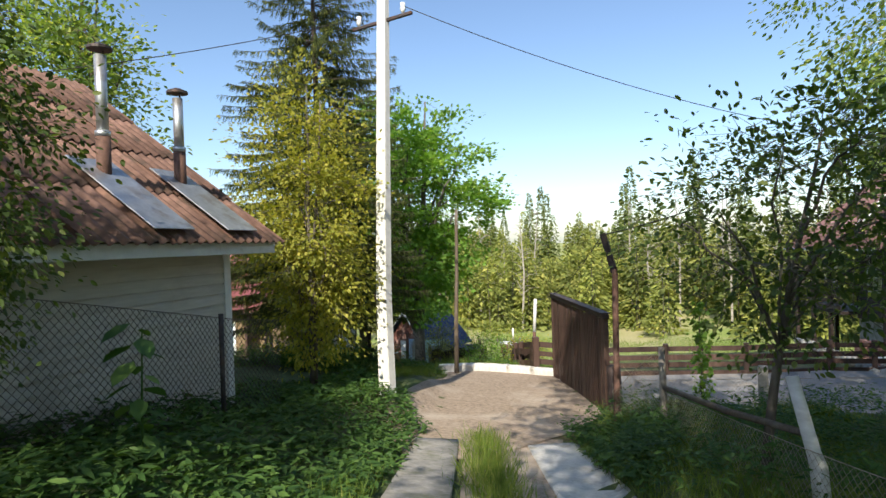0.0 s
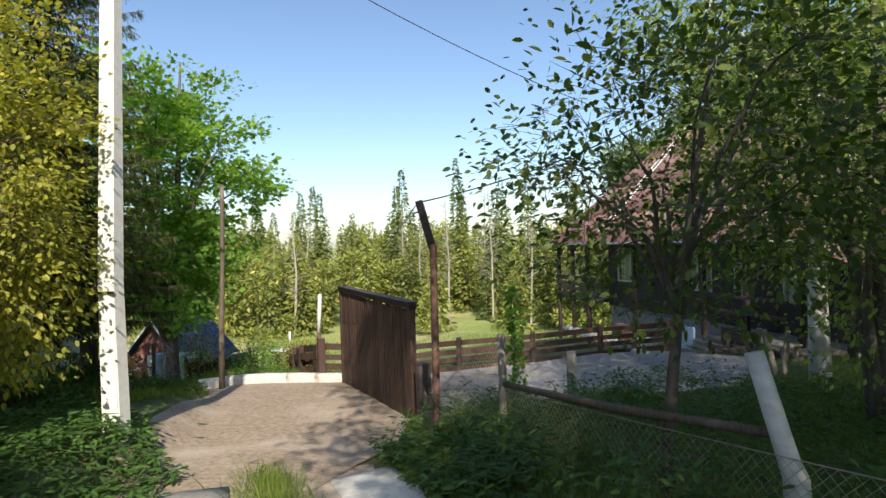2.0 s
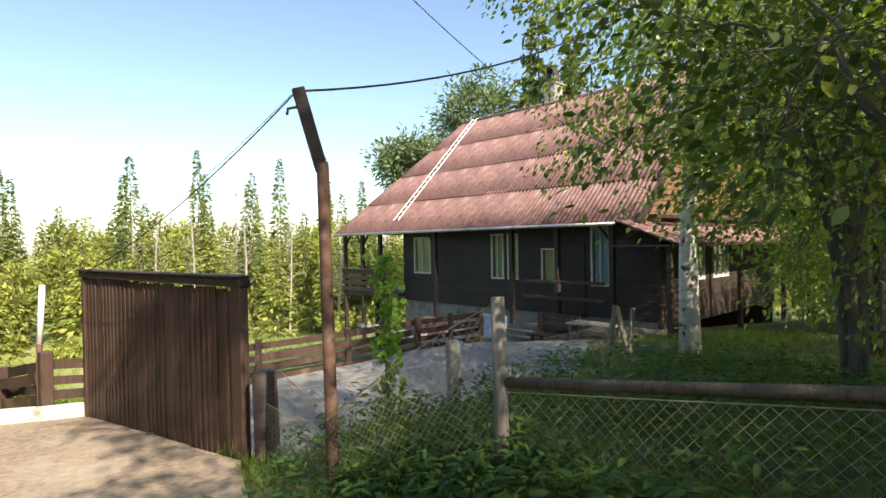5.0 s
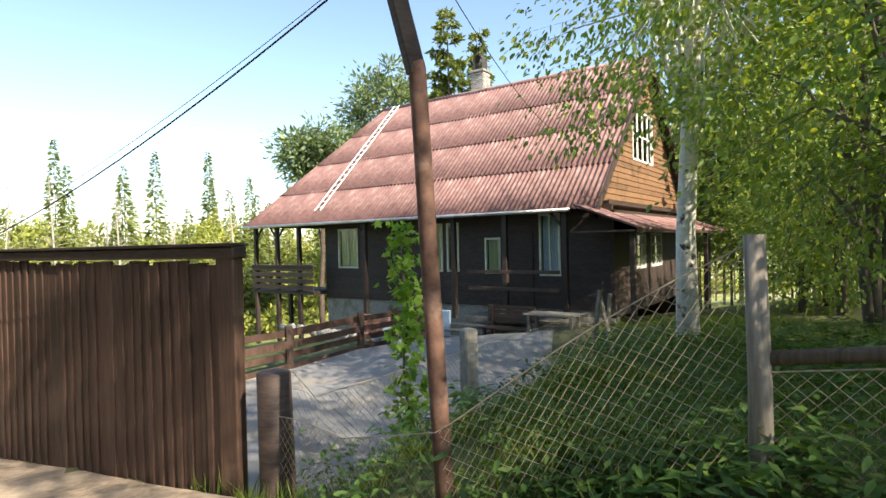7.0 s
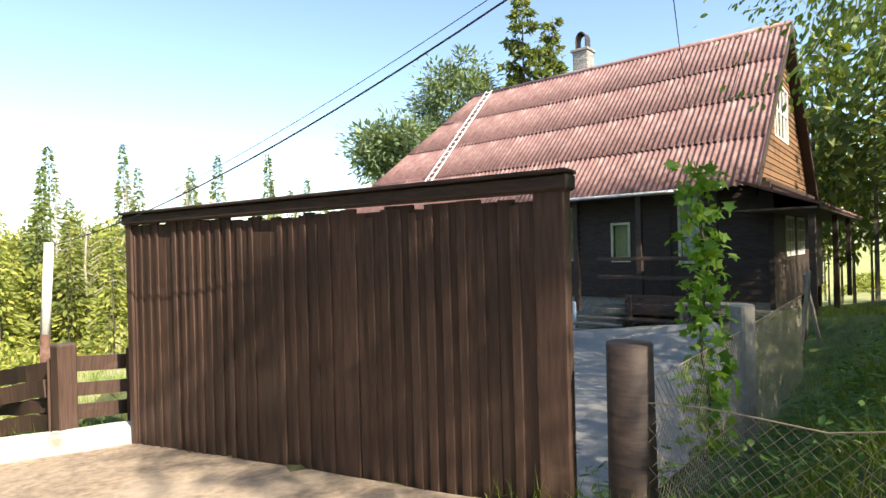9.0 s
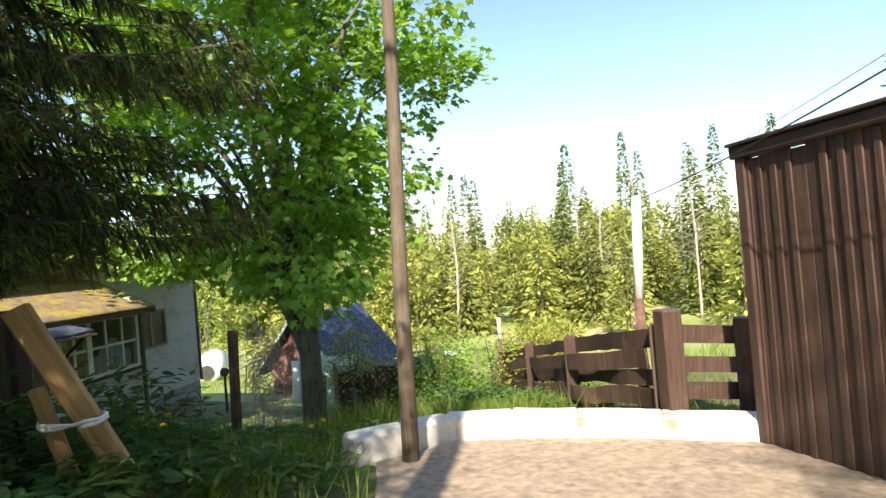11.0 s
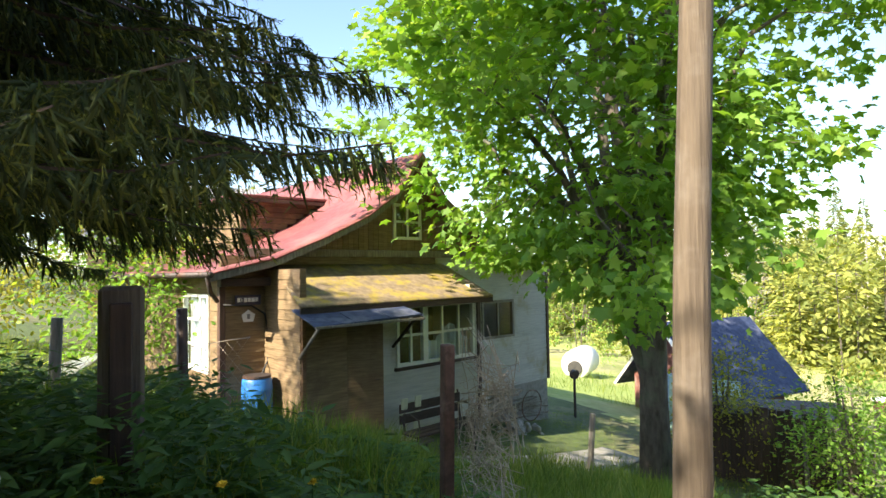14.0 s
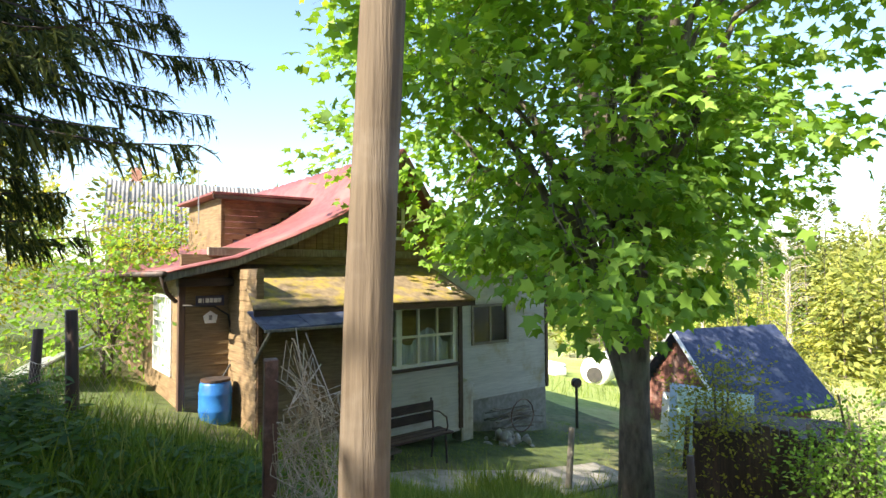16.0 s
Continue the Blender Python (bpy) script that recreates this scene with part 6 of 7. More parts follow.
def conifer(name, x, y, label, height, radius, low=0.5, twigs=34, needles=26, seed=1, trunk=0.2, mat=None, droop=0.45, step=0.3, needle=0.028, base_z=None, twig_len=0.3, group="", arms=7, shape="needle", spindles=False):
    """A spruce: whorls of hanging branches, each with side twigs clothed in needles."""
    z = ground(x, y) if base_z is None else base_z
    tr = thing(name, pose(x, y, z), label, "tree", group)
    rs = np.random.RandomState(seed)
    rng = random.Random(seed)
    part("trunk", tube(bmesh.new(), [(0, 0, -0.3), (0.02, 0, height * 0.4), (0, 0.02, height)], [trunk, trunk * 0.65, 0.015], 10), M["conifer_bark"], tr, smooth=True)
    sticks = []
    A, B, S = [], [], []
    hz = low
    while hz < height - 0.15:
        f = (hz - low) / (height - low)
        r = radius * (1 - f) ** 0.8 * (0.75 + 0.25 * min(1, f * 6)) + 0.12
        for k in range(int(arms * (1 - 0.5 * f))):
            an = rng.uniform(0, 6.283)
            ln = r * rng.uniform(0.65, 1.12)
            d = np.array([math.cos(an), math.sin(an), 0])
            dz = droop * (1 - f * 1.3)
            n = 7
            line = []
            for i in range(n + 1):
                s = i / n
                line.append(np.array([0, 0, hz + rng.uniform(-0.02, 0.02)]) + d * ln * s + np.array([0, 0, -dz * ln * (s - 0.25 * s ** 3) * 0.9 + 0.06 * ln * s ** 4]))
            sticks.append(([Vector(q) for q in line], [0.013 * (1 - i / (n + 1)) + 0.002 for i in range(n + 1)]))
            cnt = max(5, int(twigs * ln / radius * (1 - 0.55 * f)))
            for q in range(cnt):
                s = rng.uniform(0.18, 1.0)
                i = min(n - 1, int(s * n))
                p = line[i] + (line[i + 1] - line[i]) * (s * n - i)
                sd = np.array([-d[1], d[0], 0]) * rng.choice((-1, 1))
                hung = rng.random() < 0.42
                w = d * rng.uniform(0.3, 1.0) + sd * rng.uniform(0.35, 1.0) + np.array([0, 0, rng.uniform(-1.5, 0.0) * (0.3 + dz)])
                if hung:
                    w = w * 0.5 - np.array([0, 0, droop * 1.3])
                w /= np.linalg.norm(w)
                A.append(p)
                B.append(w)
                S.append(twig_len * rng.uniform(0.6, 1.25) * (0.55 + 0.6 * (1 - s)) * (1.15 if hung else 1))
        hz += step * rng.uniform(0.8, 1.25) * (1 + 2.0 * f)
    ob = new("branchwork", stick_mesh("branchwork", sticks, M["conifer_bark"]))
    ob.parent = tr
    tagged(ob, kind="stuff")
    A, B, S = np.array(A), np.array(B), np.array(S)
    n = len(A)
    s = rs.uniform(0, 1, (n, needles, 1))
    pos = A[:, None, :] + B[:, None, :] * s * S[:, None, None]
    pos[:, :, 2] -= 0.12 * (s[:, :, 0] ** 2) * S[:, None]
    w = B[:, None, :] * 0.85 + rs.normal(size=(n, needles, 3)) * 0.55
    sz = needle * rs.uniform(0.8, 1.4, n * needles)
    me = leaf_cloud("needles", pos.reshape(-1, 3), w.reshape(-1, 3), sz, mat or M["spruce_needle"], shape, 1.0, seed, rs.normal(size=(n * needles, 3)))
    hang(me, "needles", tr)
    if spindles:
        me = leaf_cloud("twigwork", A, B, S, mat or M["spruce_needle"], "spindle", 0.6, seed + 1)
        tagged(hang(me, "twigwork", tr), kind="stuff")
    return tr


conifer("spruce", -9.4, 12.3, "tall dark spruce with drooping branches and bright young tips", 15.0, 3.15, 1.8, 210, 12, 4, 0.12, droop=0.55, step=0.15, needle=0.04, twig_len=0.24, arms=18, spindles=True)
broadleaf("maple", -12.6, 21.1, "large spreading maple with bright green leaves", 12.4, (-0.4, -0.4, 7.1), (4.0, 4.0, 4.8), 360, 78, 0.175, M["bark"], M["maple_leaf"], "maple", 6, 0.24, 4, 0.42, clear=3.0, forkat=0.22, limbs=16, ragged=0.36, layer=0.42, split=0.2)
broadleaf("young_birch", -6.2, 8.75, "slender young tree with yellowish green leaves", 5.8, (-0.1, 0.2, 3.0), (1.2, 1.2, 2.6), 210, 75, 0.085, M["bark"], M["birch_leaf"], "oval", 11, 0.05, 2, 0.26, 0.1, clear=0.3)
broadleaf("apple_tree", 0.98, 7.72, "old apple tree with sparse dark leaves and bare twigs", 3.5, (0.45, 0.5, 2.5), (1.75, 1.75, 1.25), 190, 34, 0.08, M["bark"], M["apple_leaf"], "oval", 15, 0.045, 1, 0.27, 0.0, lean=(0.1, 0.1), clear=1.0, limbs=11)
broadleaf("birch", 4.91, 14.3, "tall birch with a white trunk and hanging leaves", 13.5, (-0.2, -0.9, 7.4), (3.5, 3.5, 5.0), 340, 95, 0.105, M["birch_bark"], M["aspen_leaf"], "oval", 21, 0.16, 1, 0.42, 0.35, clear=2.9, limbs=14)
broadleaf("bird_cherry", 3.9, 10.6, "dense bird cherry with dull green leaves", 6.2, (0, 0, 3.5), (2.0, 2.0, 2.6), 175, 60, 0.09, M["bark"], M["aspen_leaf"], "oval", 24, 0.08, 3, 0.34, 0.1, clear=0.7)
broadleaf("bird_cherry", 6.9, 12.6, "dense bird cherry with dull green leaves", 7.5, (0, 0, 4.0), (2.5, 2.5, 3.5), 180, 60, 0.1, M["bark"], M["aspen_leaf"], "oval", 27, 0.1, 3, 0.4, 0.1, clear=0.5)
broadleaf("hazel_bush", 9.8, 14.6, "tall leafy hazel bush behind the brown house", 6.0, (0, 0, 3.0), (2.5, 2.5, 2.9), 150, 60, 0.11, M["bark"], M["aspen_leaf"], "oval", 28, 0.07, 4, 0.42, 0.1, clear=0.2)
broadleaf("overhanging_tree", -3.3, 2.6, "dark small-leaved tree hanging over the wire fence", 3.6, (0.08, 0.1, 2.05), (0.75, 0.75, 1.45), 130, 80, 0.055, M["bark"], M["apple_leaf"], "oval", 31, 0.035, 1, 0.2, 0.15, clear=0.5)
broadleaf("lime_tree", -11.2, 7.0, "leafy tree behind the cream house", 8.6, (0.1, 0.2, 5.4), (1.5, 1.5, 3.0), 150, 80, 0.12, M["bark"], M["aspen_leaf"], "oval", 35, 0.14, 2, 0.36, clear=2.4)
for k, (x, y, h_, r_) in enumerate(((10.6, 15.9, 3.4, 1.5), (12.9, 16.6, 3.8, 1.8), (15.6, 17.6, 4.2, 1.9), (12.4, 12.8, 4.0, 1.9))):
    broadleaf("hazel_bush", x, y, "dense green bush beside the brown house", h_, (0, 0, h_ * 0.5), (r_, r_, h_ * 0.5), 80, 60, 0.11, M["bark"], M["aspen_leaf"], "oval", 81 + k, 0.05, 3, 0.36, clear=0.1, group="bushes by the house")
# unseen trees added behind and beside the start, to shade lane, yard and gate
for k, (x, y, h_, r_, cx, cy, n_) in enumerate(((3.6, -3.4, 9.0, 2.9, 0, 0, 120), (-2.4, -5.4, 8.5, 2.8, 0, 0, 110), (7.4, 1.6, 8.6, 2.8, 0, 0, 130), (9.5, 6.5, 8.2, 2.8, 0, 0, 110), (4.4, 1.0, 11.5, 2.7, -2.0, 1.2, 105), (6.4, 4.4, 7.6, 2.5, -0.6, 0.4, 120), (4.4, 3.3, 6.2, 1.8, 0, 0, 150))):
    broadleaf("shade_tree", x, y, "unseen leafy tree added to shade the lane", h_, (cx, cy, h_ * 0.64), (r_, r_, h_ * 0.34), n_, 60, 0.16, M["bark"], M["aspen_leaf"], "oval", 41 + k, 0.17, 2, 0.45, clear=2.2, group="shade trees")
for k, (x, y, h_, r_) in enumerate(((-20.5, 11.0, 4.5, 1.8), (-18.2, 13.6, 3.0, 1.4), (-21.5, 14.0, 3.6, 1.5), (-24.5, 14.6, 4.0, 1.7), (-13.3, 23.7, 2.4, 0.75), (-10.9, 23.6, 2.2, 0.8), (-24.0, 40.0, 6.0, 2.6), (-34, 38, 7, 3.0), (-44, 30, 8, 3.2), (-30.5, 46, 7, 3), (-7.8, 21.6, 1.3, 0.7), (-9.6, 24.2, 2.0, 0.9))):
    broadleaf("garden_shrub", x, y, "light green leafy shrub in the garden", h_, (0, 0, h_ * 0.52), (r_, r_, h_ * 0.5), 60, 55, 0.075 if h_ < 3 else 0.12, M["bark"], M["maple_leaf"] if k % 2 else M["birch_leaf"], "oval", 61 + k, 0.04, 3, 0.3 if h_ < 3 else 0.5, clear=0.15, group="shrubs")

# climbing plant on a wire by the gravel yard
vn = thing("climbing_plant", pose(-0.4, 13.32, -1.9), "hop vine climbing a wire in a narrow leafy column", "plant")
part("stem", tube(bmesh.new(), [(0.03 * math.sin(k), 0.03 * math.cos(k), 0.18 * k) for k in range(14)], 0.012, 5), M["bark"], vn)
rs = np.random.RandomState(9)
zz = rs.uniform(0.1, 2.45, 420)
pp = np.stack([rs.normal(0, 0.09, 420), rs.normal(0, 0.09, 420), zz], 1)
ww = rs.normal(size=(420, 3)) * [1, 1, 0.4] + [0, 0, -0.7]
hang(leaf_cloud("leaves", pp, ww, rs.uniform(0.06, 0.13, 420), M["maple_leaf"], "maple", 0.8, 3), "leaves", vn)

# tall conifers behind the brown house
conifer("spruce", 15.4, 41.9, "pointed spruce behind the brown house", 21.7, 2.6, 8.0, 34, 16, 71, 0.25, M["forest_dark"], 0.35, 0.3, 0.34, group="spruces", twig_len=0.7, shape="spray")
conifer("spruce", 19.7, 44.8, "pointed spruce behind the brown house", 22.3, 2.4, 9.0, 34, 16, 72, 0.25, M["forest_dark"], 0.35, 0.32, 0.34, group="spruces", twig_len=0.7, shape="spray")
for k, (x, y, h_) in enumerate(((11.6, 45.1, 19.3), (7.0, 43.8, 14.5))):
    broadleaf("pine", x, y, "pine with a blue-green crown on a bare trunk", h_, (0, 0, h_ * 0.8), (2.9 - 0.6 * k, 2.9, 3.0 - k), 90, 70, 0.42, M["conifer_bark"], M["pine_needle"], "frond", 75 + k, 0.2, 1, 0.55, -0.1, clear=6, group="pines")


# ---- grass and weeds ----
def scatter(n, x0, x1, y0, y1, keep, seed):
    rs = np.random.RandomState(seed)
    q = np.stack([rs.uniform(x0, x1, n), rs.uniform(y0, y1, n)], 1).tolist()
    out = [(x, y) for x, y in q if keep(x, y)]
    return np.array([(x, y, ground(x, y)) for x, y in out]), rs


def clumpy(x, y, s=1.1, o=0.0):
    return noise.noise((x * s, y * s, 7.7 + o))


BOUNDS = {}
random.seed(17)


def in_poly(x, y, poly):
    key = (poly[0], len(poly))
    if key not in BOUNDS:
        BOUNDS[key] = (min(q[0] for q in poly), max(q[0] for q in poly), min(q[1] for q in poly), max(q[1] for q in poly))
    bb = BOUNDS[key]
    if x < bb[0] or x > bb[1] or y < bb[2] or y > bb[3]:
        return False
    c = False
    j = len(poly) - 1
    for i in range(len(poly)):
        if (poly[i][1] > y) != (poly[j][1] > y) and x < (poly[j][0] - poly[i][0]) * (y - poly[i][1]) / (poly[j][1] - poly[i][1]) + poly[i][0]:
            c = not c
        j = i
    return c


PAD = [(-2.2, 9.6), (-1.95, 11.2), (-2.15, 12.7), (-4.7, 16.9), (-6.2, 16.75), (-7.4, 16.3), (-7.9, 15.2), (-7.0, 14.4), (-6.65, 13.4), (-6.2, 12.0), (-5.4, 10.6), (-4.5, 9.4), (-3.4, 8.7)]
LANE = [(-3.9, 8.7), (-3.4, 9.6), (-2.0, 10.2), (-0.9, 8.6), (0.75, 5.7), (2.5, 2.6), (3.0, -4), (0.2, -4), (0.2, 1.0), (-1.0, 3.4), (-2.3, 5.8)]
YARD = [(-1.9, 13.1), (-4.4, 16.6), (-5.2, 17.2), (-1.6, 19.5), (1.1, 21.0), (3.5, 21.6), (5.6, 18.6), (3.4, 16.2), (1.2, 15.0)]
HOUSE = [(-15.0, 15.6), (-15.7, 19.6), (-17.4, 20.8), (-18.3, 23.6), (-27, 22), (-24, 12), (-16, 14.6)]


def lawn(name, n, x0, x1, y0, y1, h0, h1, label, seed, keep, mat="grass", width=1.0, thin=0.0):
    p, rs = scatter(n, x0, x1, y0, y1, lambda x, y: not in_poly(x, y, PAD) and not in_poly(x, y, LANE) and not in_poly(x, y, YARD) and not in_poly(x, y, HOUSE) and clumpy(x, y) > thin - 0.5 + 0.4 * random.random() and keep(x, y), seed)
    m = len(p)
    big = np.array([0.75 + 0.7 * clumpy(x, y, 0.6, 3) for x, y, z in p])
    w = np.stack([rs.normal(0, 0.38, m), rs.normal(0, 0.38, m), np.ones(m)], 1)
    up = np.stack([rs.normal(size=m), rs.normal(size=m), rs.normal(size=m) * 0.2], 1)
    me = leaf_cloud(name, p - [0, 0, 0.02], w, rs.uniform(h0, h1, m) * big, M[mat], "blade", 1, seed, up)
    ob = new(name, me)
    return tagged(ob, label, "grass", kind="stuff")


lawn("tall_grass", 42000, -2.6, 3.6, 5.0, 13.2, 0.1, 0.32, "tall green grass on the verge before the yard fence", 3, lambda x, y: x > -2.6 + 0.0 * y)
lawn("tall_grass", 52000, -13.5, -6.7, 11.5, 20.0, 0.15, 0.42, "tall grass on the bank above the house", 4, lambda x, y: True)
lawn("tall_grass", 22000, -22.0, -12.0, 8.0, 16.0, 0.15, 0.4, "tall grass along the upper side of the garden", 14, lambda x, y: True)
lawn("tall_grass", 20000, -14.4, -8.6, 12.0, 17.5, 0.3, 0.66, "long grass on the bank beside the porch", 24, lambda x, y: True)
lawn("lawn_grass", 42000, -19.0, -9.5, 15.5, 28.0, 0.06, 0.17, "short grass of the garden lawn", 5, lambda x, y: True)
lawn("tall_grass", 22000, 1.0, 9.0, 11.0, 18.0, 0.1, 0.32, "uncut grass under the birch", 6, lambda x, y: True)
lawn("meadow_grass", 14000, -14.0, -4.5, 17.0, 30.0, 0.15, 0.45, "rough meadow grass beyond the driveway", 7, lambda x, y: True)
lawn("meadow_grass", 16000, -30.0, 6.0, 28.0, 52.0, 0.3, 0.8, "pale dry grass of the meadow", 8, lambda x, y: True)
# tuft between the wheel tracks
q = []
rs = np.random.RandomState(92)
for k in range(2600):
    s = rs.uniform(0, 1)
    x, y = -3.05 + 2.05 * s + rs.normal(0, 0.16), 9.35 - 3.3 * s + rs.normal(0, 0.16)
    q.append((x, y, ground(x, y)))
q = np.array(q)
m = len(q)
ob = new("grass_tuft", leaf_cloud("grass_tuft", q, np.stack([rs.normal(0, 0.4, m), rs.normal(0, 0.4, m), np.ones(m)], 1), rs.uniform(0.12, 0.34, m), M["grass"], "blade", 1, 93, rs.normal(size=(m, 3)) * [1, 1, 0.2]))
tagged(ob, "bushy green tuft between the wheel tracks", "grass", kind="stuff")


def weeds(name, n, x0, x1, y0, y1, h, size, label, seed, keep, mat="weed", shape="frond"):
    p, rs = scatter(n, x0, x1, y0, y1, lambda x, y: not in_poly(x, y, PAD) and not in_poly(x, y, LANE) and clumpy(x, y, 0.9, 5) > -0.55 and keep(x, y), seed)
    m = len(p)
    p = np.repeat(p, 5, 0)
    hh = np.repeat(rs.uniform(0.3, 1.0, m) * h * np.array([0.8 + 0.6 * clumpy(x, y, 0.8, 2) for x, y, z in p[::5]]), 5)
    an = rs.uniform(0, 6.283, m * 5)
    p = p + np.stack([rs.normal(0, 0.05, m * 5), rs.normal(0, 0.05, m * 5), hh * rs.uniform(0.7, 1.05, m * 5)], 1)
    w = np.stack([np.cos(an), np.sin(an), rs.uniform(-0.5, 0.25, m * 5)], 1)
    ob = new(name, leaf_cloud(name, p, w, size * rs.uniform(0.6, 1.3, m * 5), M[mat], shape, 0.3, seed))
    return tagged(ob, label, "weeds", kind="stuff")


weeds("ground_elder", 8500, -6.6, 0.0, 1.5, 10.6, 0.34, 0.12, "thick carpet of ground elder along the fence", 13, lambda x, y: True)
weeds("ground_elder", 2600, -11.5, -7.2, 11.0, 15.8, 0.36, 0.11, "ground elder on the bank under the spruce", 14, lambda x, y: True)
weeds("nettles", 5200, -15.5, -8.2, 10.4, 14.6, 0.78, 0.1, "tall nettles and ground elder on the bank by the old fence", 34, lambda x, y: y < 14.5 - 0.12 * (-8.2 - x) + 0.3 * clumpy(x, y) and not in_poly(x, y, HOUSE))
weeds("yard_weeds", 3400, -1.8, 4.5, 6.5, 13.6, 0.58, 0.09, "leafy weeds along the wire fence", 15, lambda x, y: True)
weeds("meadow_weeds", 900, -9.5, -6.6, 17.6, 22.0, 0.5, 0.08, "leafy green weeds below the kerb", 16, lambda x, y: True, "weed", "oval")

# large-leaved plant at the wire fence, and dandelions at the kerb
bg = thing("burdock", pose(-3.15, 3.95, ground(-3.15, 3.95)), "broad-leaved young plant growing at the wire fence", "plant")
part("stem", tube(bmesh.new(), [(0, 0, -0.05), (0.03, 0, 0.5), (0, 0.04, 1.1)], [0.012, 0.01, 0.005], 6), M["weed"], bg)
rs = np.random.RandomState(17)
hh = np.linspace(0.25, 1.15, 16)
an = np.arange(16) * 2.4
hang(leaf_cloud("leaf", np.stack([0.05 * np.cos(an), 0.05 * np.sin(an), hh], 1), np.stack([np.cos(an), np.sin(an), -0.5 + 0 * an], 1), rs.uniform(0.16, 0.3, 16), M["weed"], "oval", 0.2, 5), "leaves", bg)
for k in range(7):
    x, y = -8.5 + 0.17 * k + 0.2 * math.sin(k * 3), 13.9 + 0.55 * math.cos(k * 2.3) + 0.1 * k
    dn = thing("dandelion", pose(x, y, ground(x, y)), "yellow dandelion on a thin stalk", "flower", "dandelions")
    part("stalk", tube(bmesh.new(), [(0, 0, 0), (0.01, 0, 0.35 + 0.03 * (k % 3))], 0.004, 5), M["weed"], dn)
    a_ = np.arange(26) * 2.4
    hang(leaf_cloud("blossom", np.tile([[0.01, 0, 0.35 + 0.03 * (k % 3)]], (26, 1)), np.stack([np.cos(a_), np.sin(a_), np.linspace(0.1, 1.5, 26)], 1), np.full(26, 0.026), M["yellow_flower"], "oval", 0.4, k), "blossom", dn)


# ---- the forest beyond the meadow ----
def forest(name, rows, label, mat, seed, kinds, dense=1.0):
    rs = np.random.RandomState(seed)
    P, W, S = [], [], []
    bm = bmesh.new()
    for x, y, h, r in rows:
        z = ground(x, y)
        tube(bm, [(x, y, z - 0.3), (x + rs.normal(0, 0.1), y, z + h * 0.93)], [0.03 + h * 0.006, 0.012], 3, False)
        n = int((150 + h * 46) * dense)
        f = rs.uniform(0.0, 1, n) ** 1.05
        if kinds == "cone":
            rad = r * (1 - f) ** 0.85 * (0.6 + 0.4 * np.sin(f * h * 4.2 + rs.uniform(0, 3)) ** 2)
            a = rs.uniform(0, 6.283, n)
            k = np.sqrt(rs.uniform(0.15, 1, n))
            p = np.stack([x + rad * k * np.cos(a), y + rad * k * np.sin(a), z + h * (0.06 + 0.94 * f) - rad * k * 0.35], 1)
            w = np.stack([np.cos(a), np.sin(a), rs.uniform(-0.7, 0.1, n)], 1)
            s = rs.uniform(0.45, 1.1, n) * (0.4 + 0.6 * (1 - f)) * (0.65 + h / 22)
        else:
            d = rs.normal(size=(n, 3))
            d /= np.linalg.norm(d, axis=1, keepdims=True)
            k = rs.uniform(0.3, 1, n)[:, None] ** 0.5
            p = np.array([x, y, z + h * 0.66]) + d * k * np.array([r, r, h * 0.33])
            w = d + rs.normal(size=(n, 3)) * 0.7
            s = rs.uniform(0.4, 0.95, n) * (0.6 + h / 25)
        P.append(p)
        W.append(w)
        S.append(s)
    me = leaf_cloud(name, np.concatenate(P), np.concatenate(W), np.concatenate(S) * 0.9, mat, "spray", 0.8, seed)
    ob = tagged(new(name, me), label, "forest", kind="stuff")
    tagged(solid(name + "_trunks", bm, M["bark"], "thin grey trunks in the forest", "forest", kind="stuff"))
    return ob


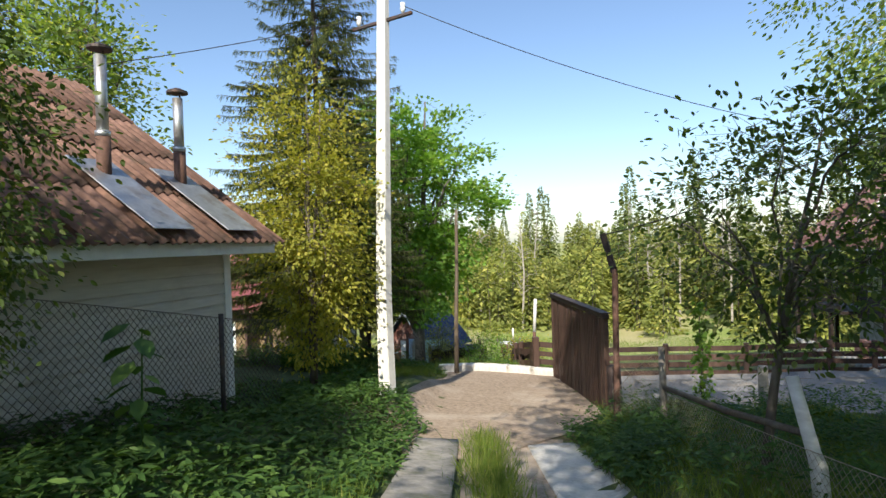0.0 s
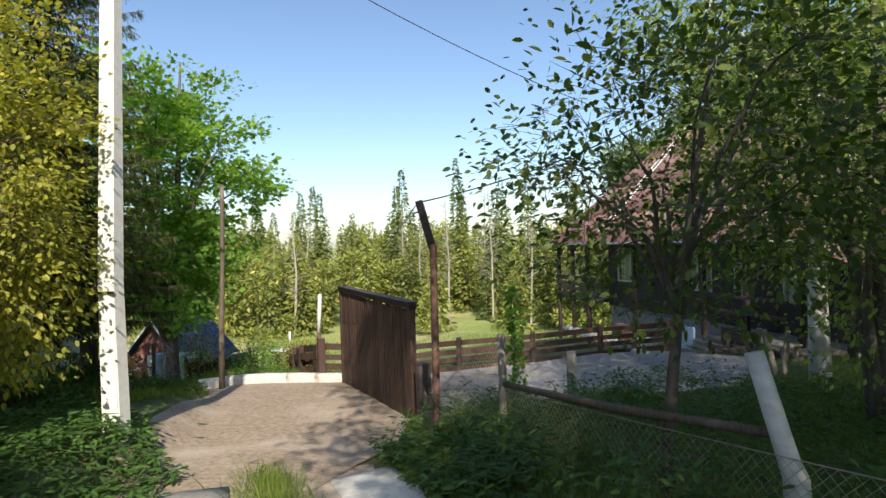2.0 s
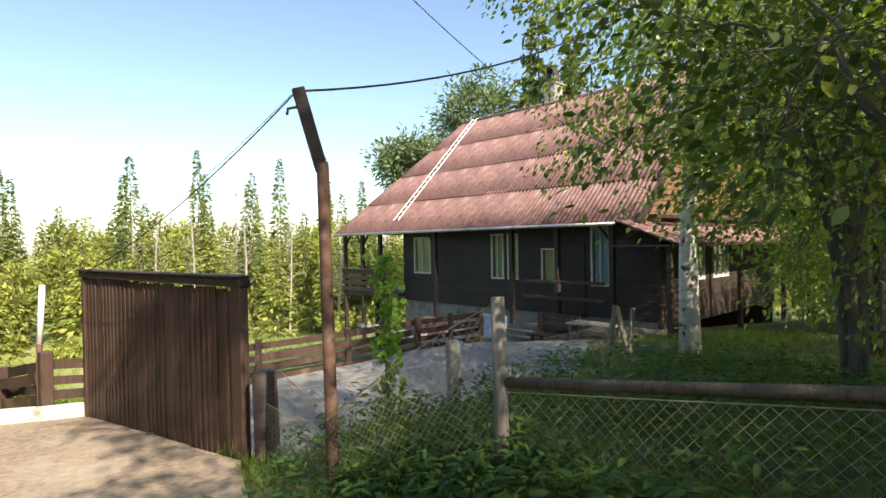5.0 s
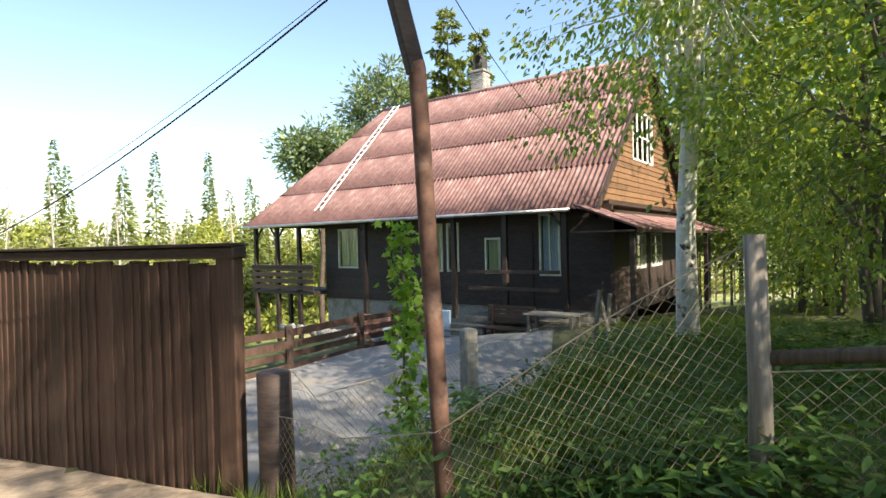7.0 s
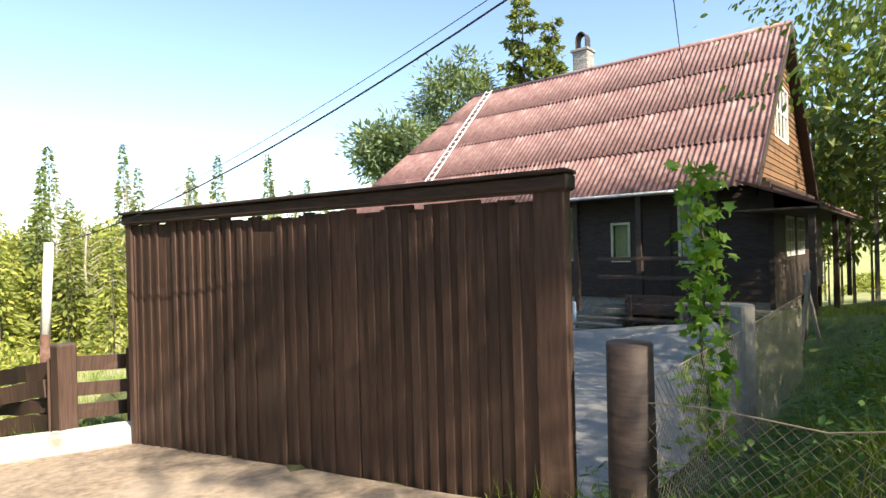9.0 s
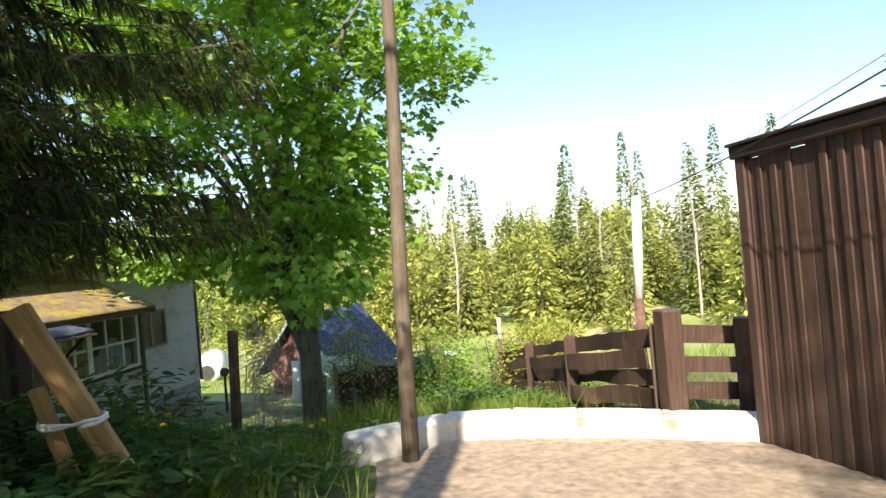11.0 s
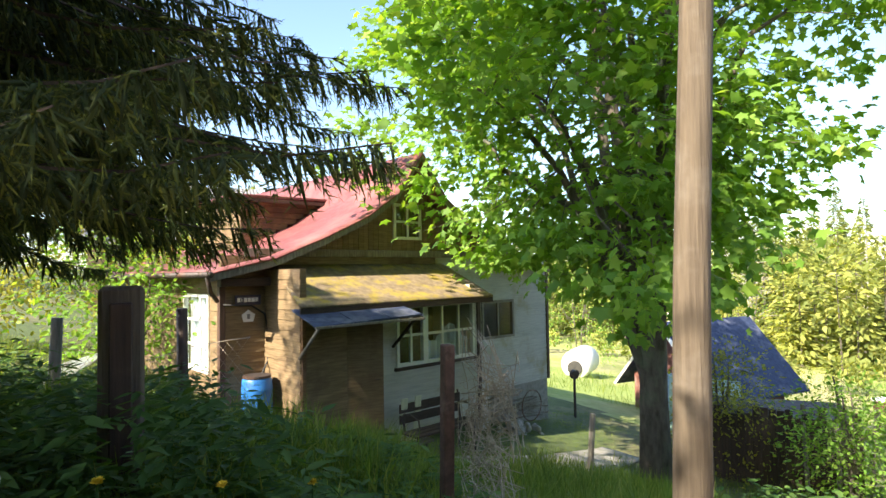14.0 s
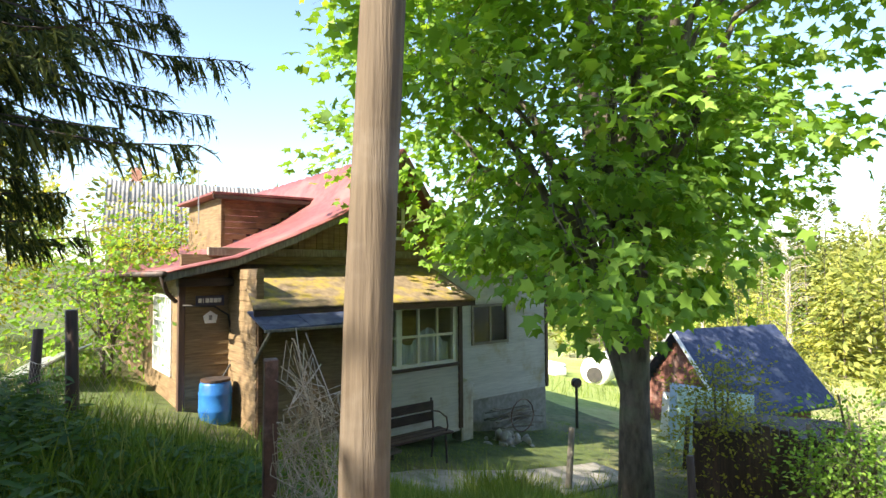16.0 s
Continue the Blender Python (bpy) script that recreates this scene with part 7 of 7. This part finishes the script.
def belt(n, seed, h0, h1, r0, r1, x0=-110, x1=70, near=57, deep=42):
    rs = np.random.RandomState(seed)
    rows = []
    for k in range(n):
        x = rs.uniform(x0, x1)
        y = near + deep * rs.uniform(0, 1) ** 1.2 + 6 * noise.noise((x * 0.05, 0, seed)) - 0.0016 * (x + 10) ** 2 * (x < -10)
        if x < -20:
            y += (x + 20) * 0.12
        rows.append((x, y, rs.uniform(h0, h1) * (0.75 + 0.5 * (y - near + 10) / 50), rs.uniform(r0, r1)))
    return rows


forest("young_forest", belt(430, 3, 7.0, 12.5, 1.5, 2.6), "yellow-green young mixed forest beyond the meadow", M["forest"], 5, "cone")
forest("birch_forest", belt(150, 8, 6.0, 11.0, 1.4, 2.4), "light green birches in the forest edge", M["forest"], 6, "round")
forest("tall_spruces", belt(80, 12, 10.0, 19.0, 1.2, 2.6, near=62), "tall dark spruces standing out of the forest", M["forest_dark"], 7, "cone")
forest("forest_bushes", belt(90, 15, 1.0, 2.6, 0.8, 1.6, near=46, deep=14), "low willow bushes at the forest edge", M["forest"], 9, "round")
rs = np.random.RandomState(44)
side = [(rs.uniform(16, 45), rs.uniform(-10, 48), rs.uniform(7, 14), rs.uniform(1.5, 3)) for _ in range(110)]
forest("side_forest", side, "green trees behind the brown house", M["forest_dark"], 10, "round", 0.6)
side = [(rs.uniform(-75, -46), rs.uniform(-5, 42), rs.uniform(6, 11), rs.uniform(1.5, 3)) for _ in range(90)]
forest("side_forest", side, "light green trees beyond the gardens", M["forest"], 11, "round", 0.6)
rs = np.random.RandomState(45)
for k in range(26):
    x, y = rs.uniform(-45, 30), rs.uniform(50, 68)
    h_ = rs.uniform(9, 16)
    bm = bmesh.new()
    z = ground(x, y)
    tube(bm, [(0, 0, -0.3), (rs.normal(0, 0.2), 0, h_ * 0.5), (rs.normal(0, 0.4), 0, h_)], [0.13, 0.09, 0.02], 5, False)
    for j in range(46):
        f = rs.uniform(0.3, 0.98)
        a_ = rs.uniform(0, 6.28)
        ln = (1 - f) * 2.2 + 0.5
        tube(bm, [(0, 0, h_ * f), (ln * 0.5 * math.cos(a_), ln * 0.5 * math.sin(a_), h_ * f + 0.35 * ln), (ln * math.cos(a_), ln * math.sin(a_), h_ * f + 0.4 * ln)], [0.03, 0.02, 0.008], 3, False)
    solid("dead_tree", bm, M["dead_wood"], "bare grey dead tree at the forest edge", "tree", "dead trees", m=pose(x, y, z))
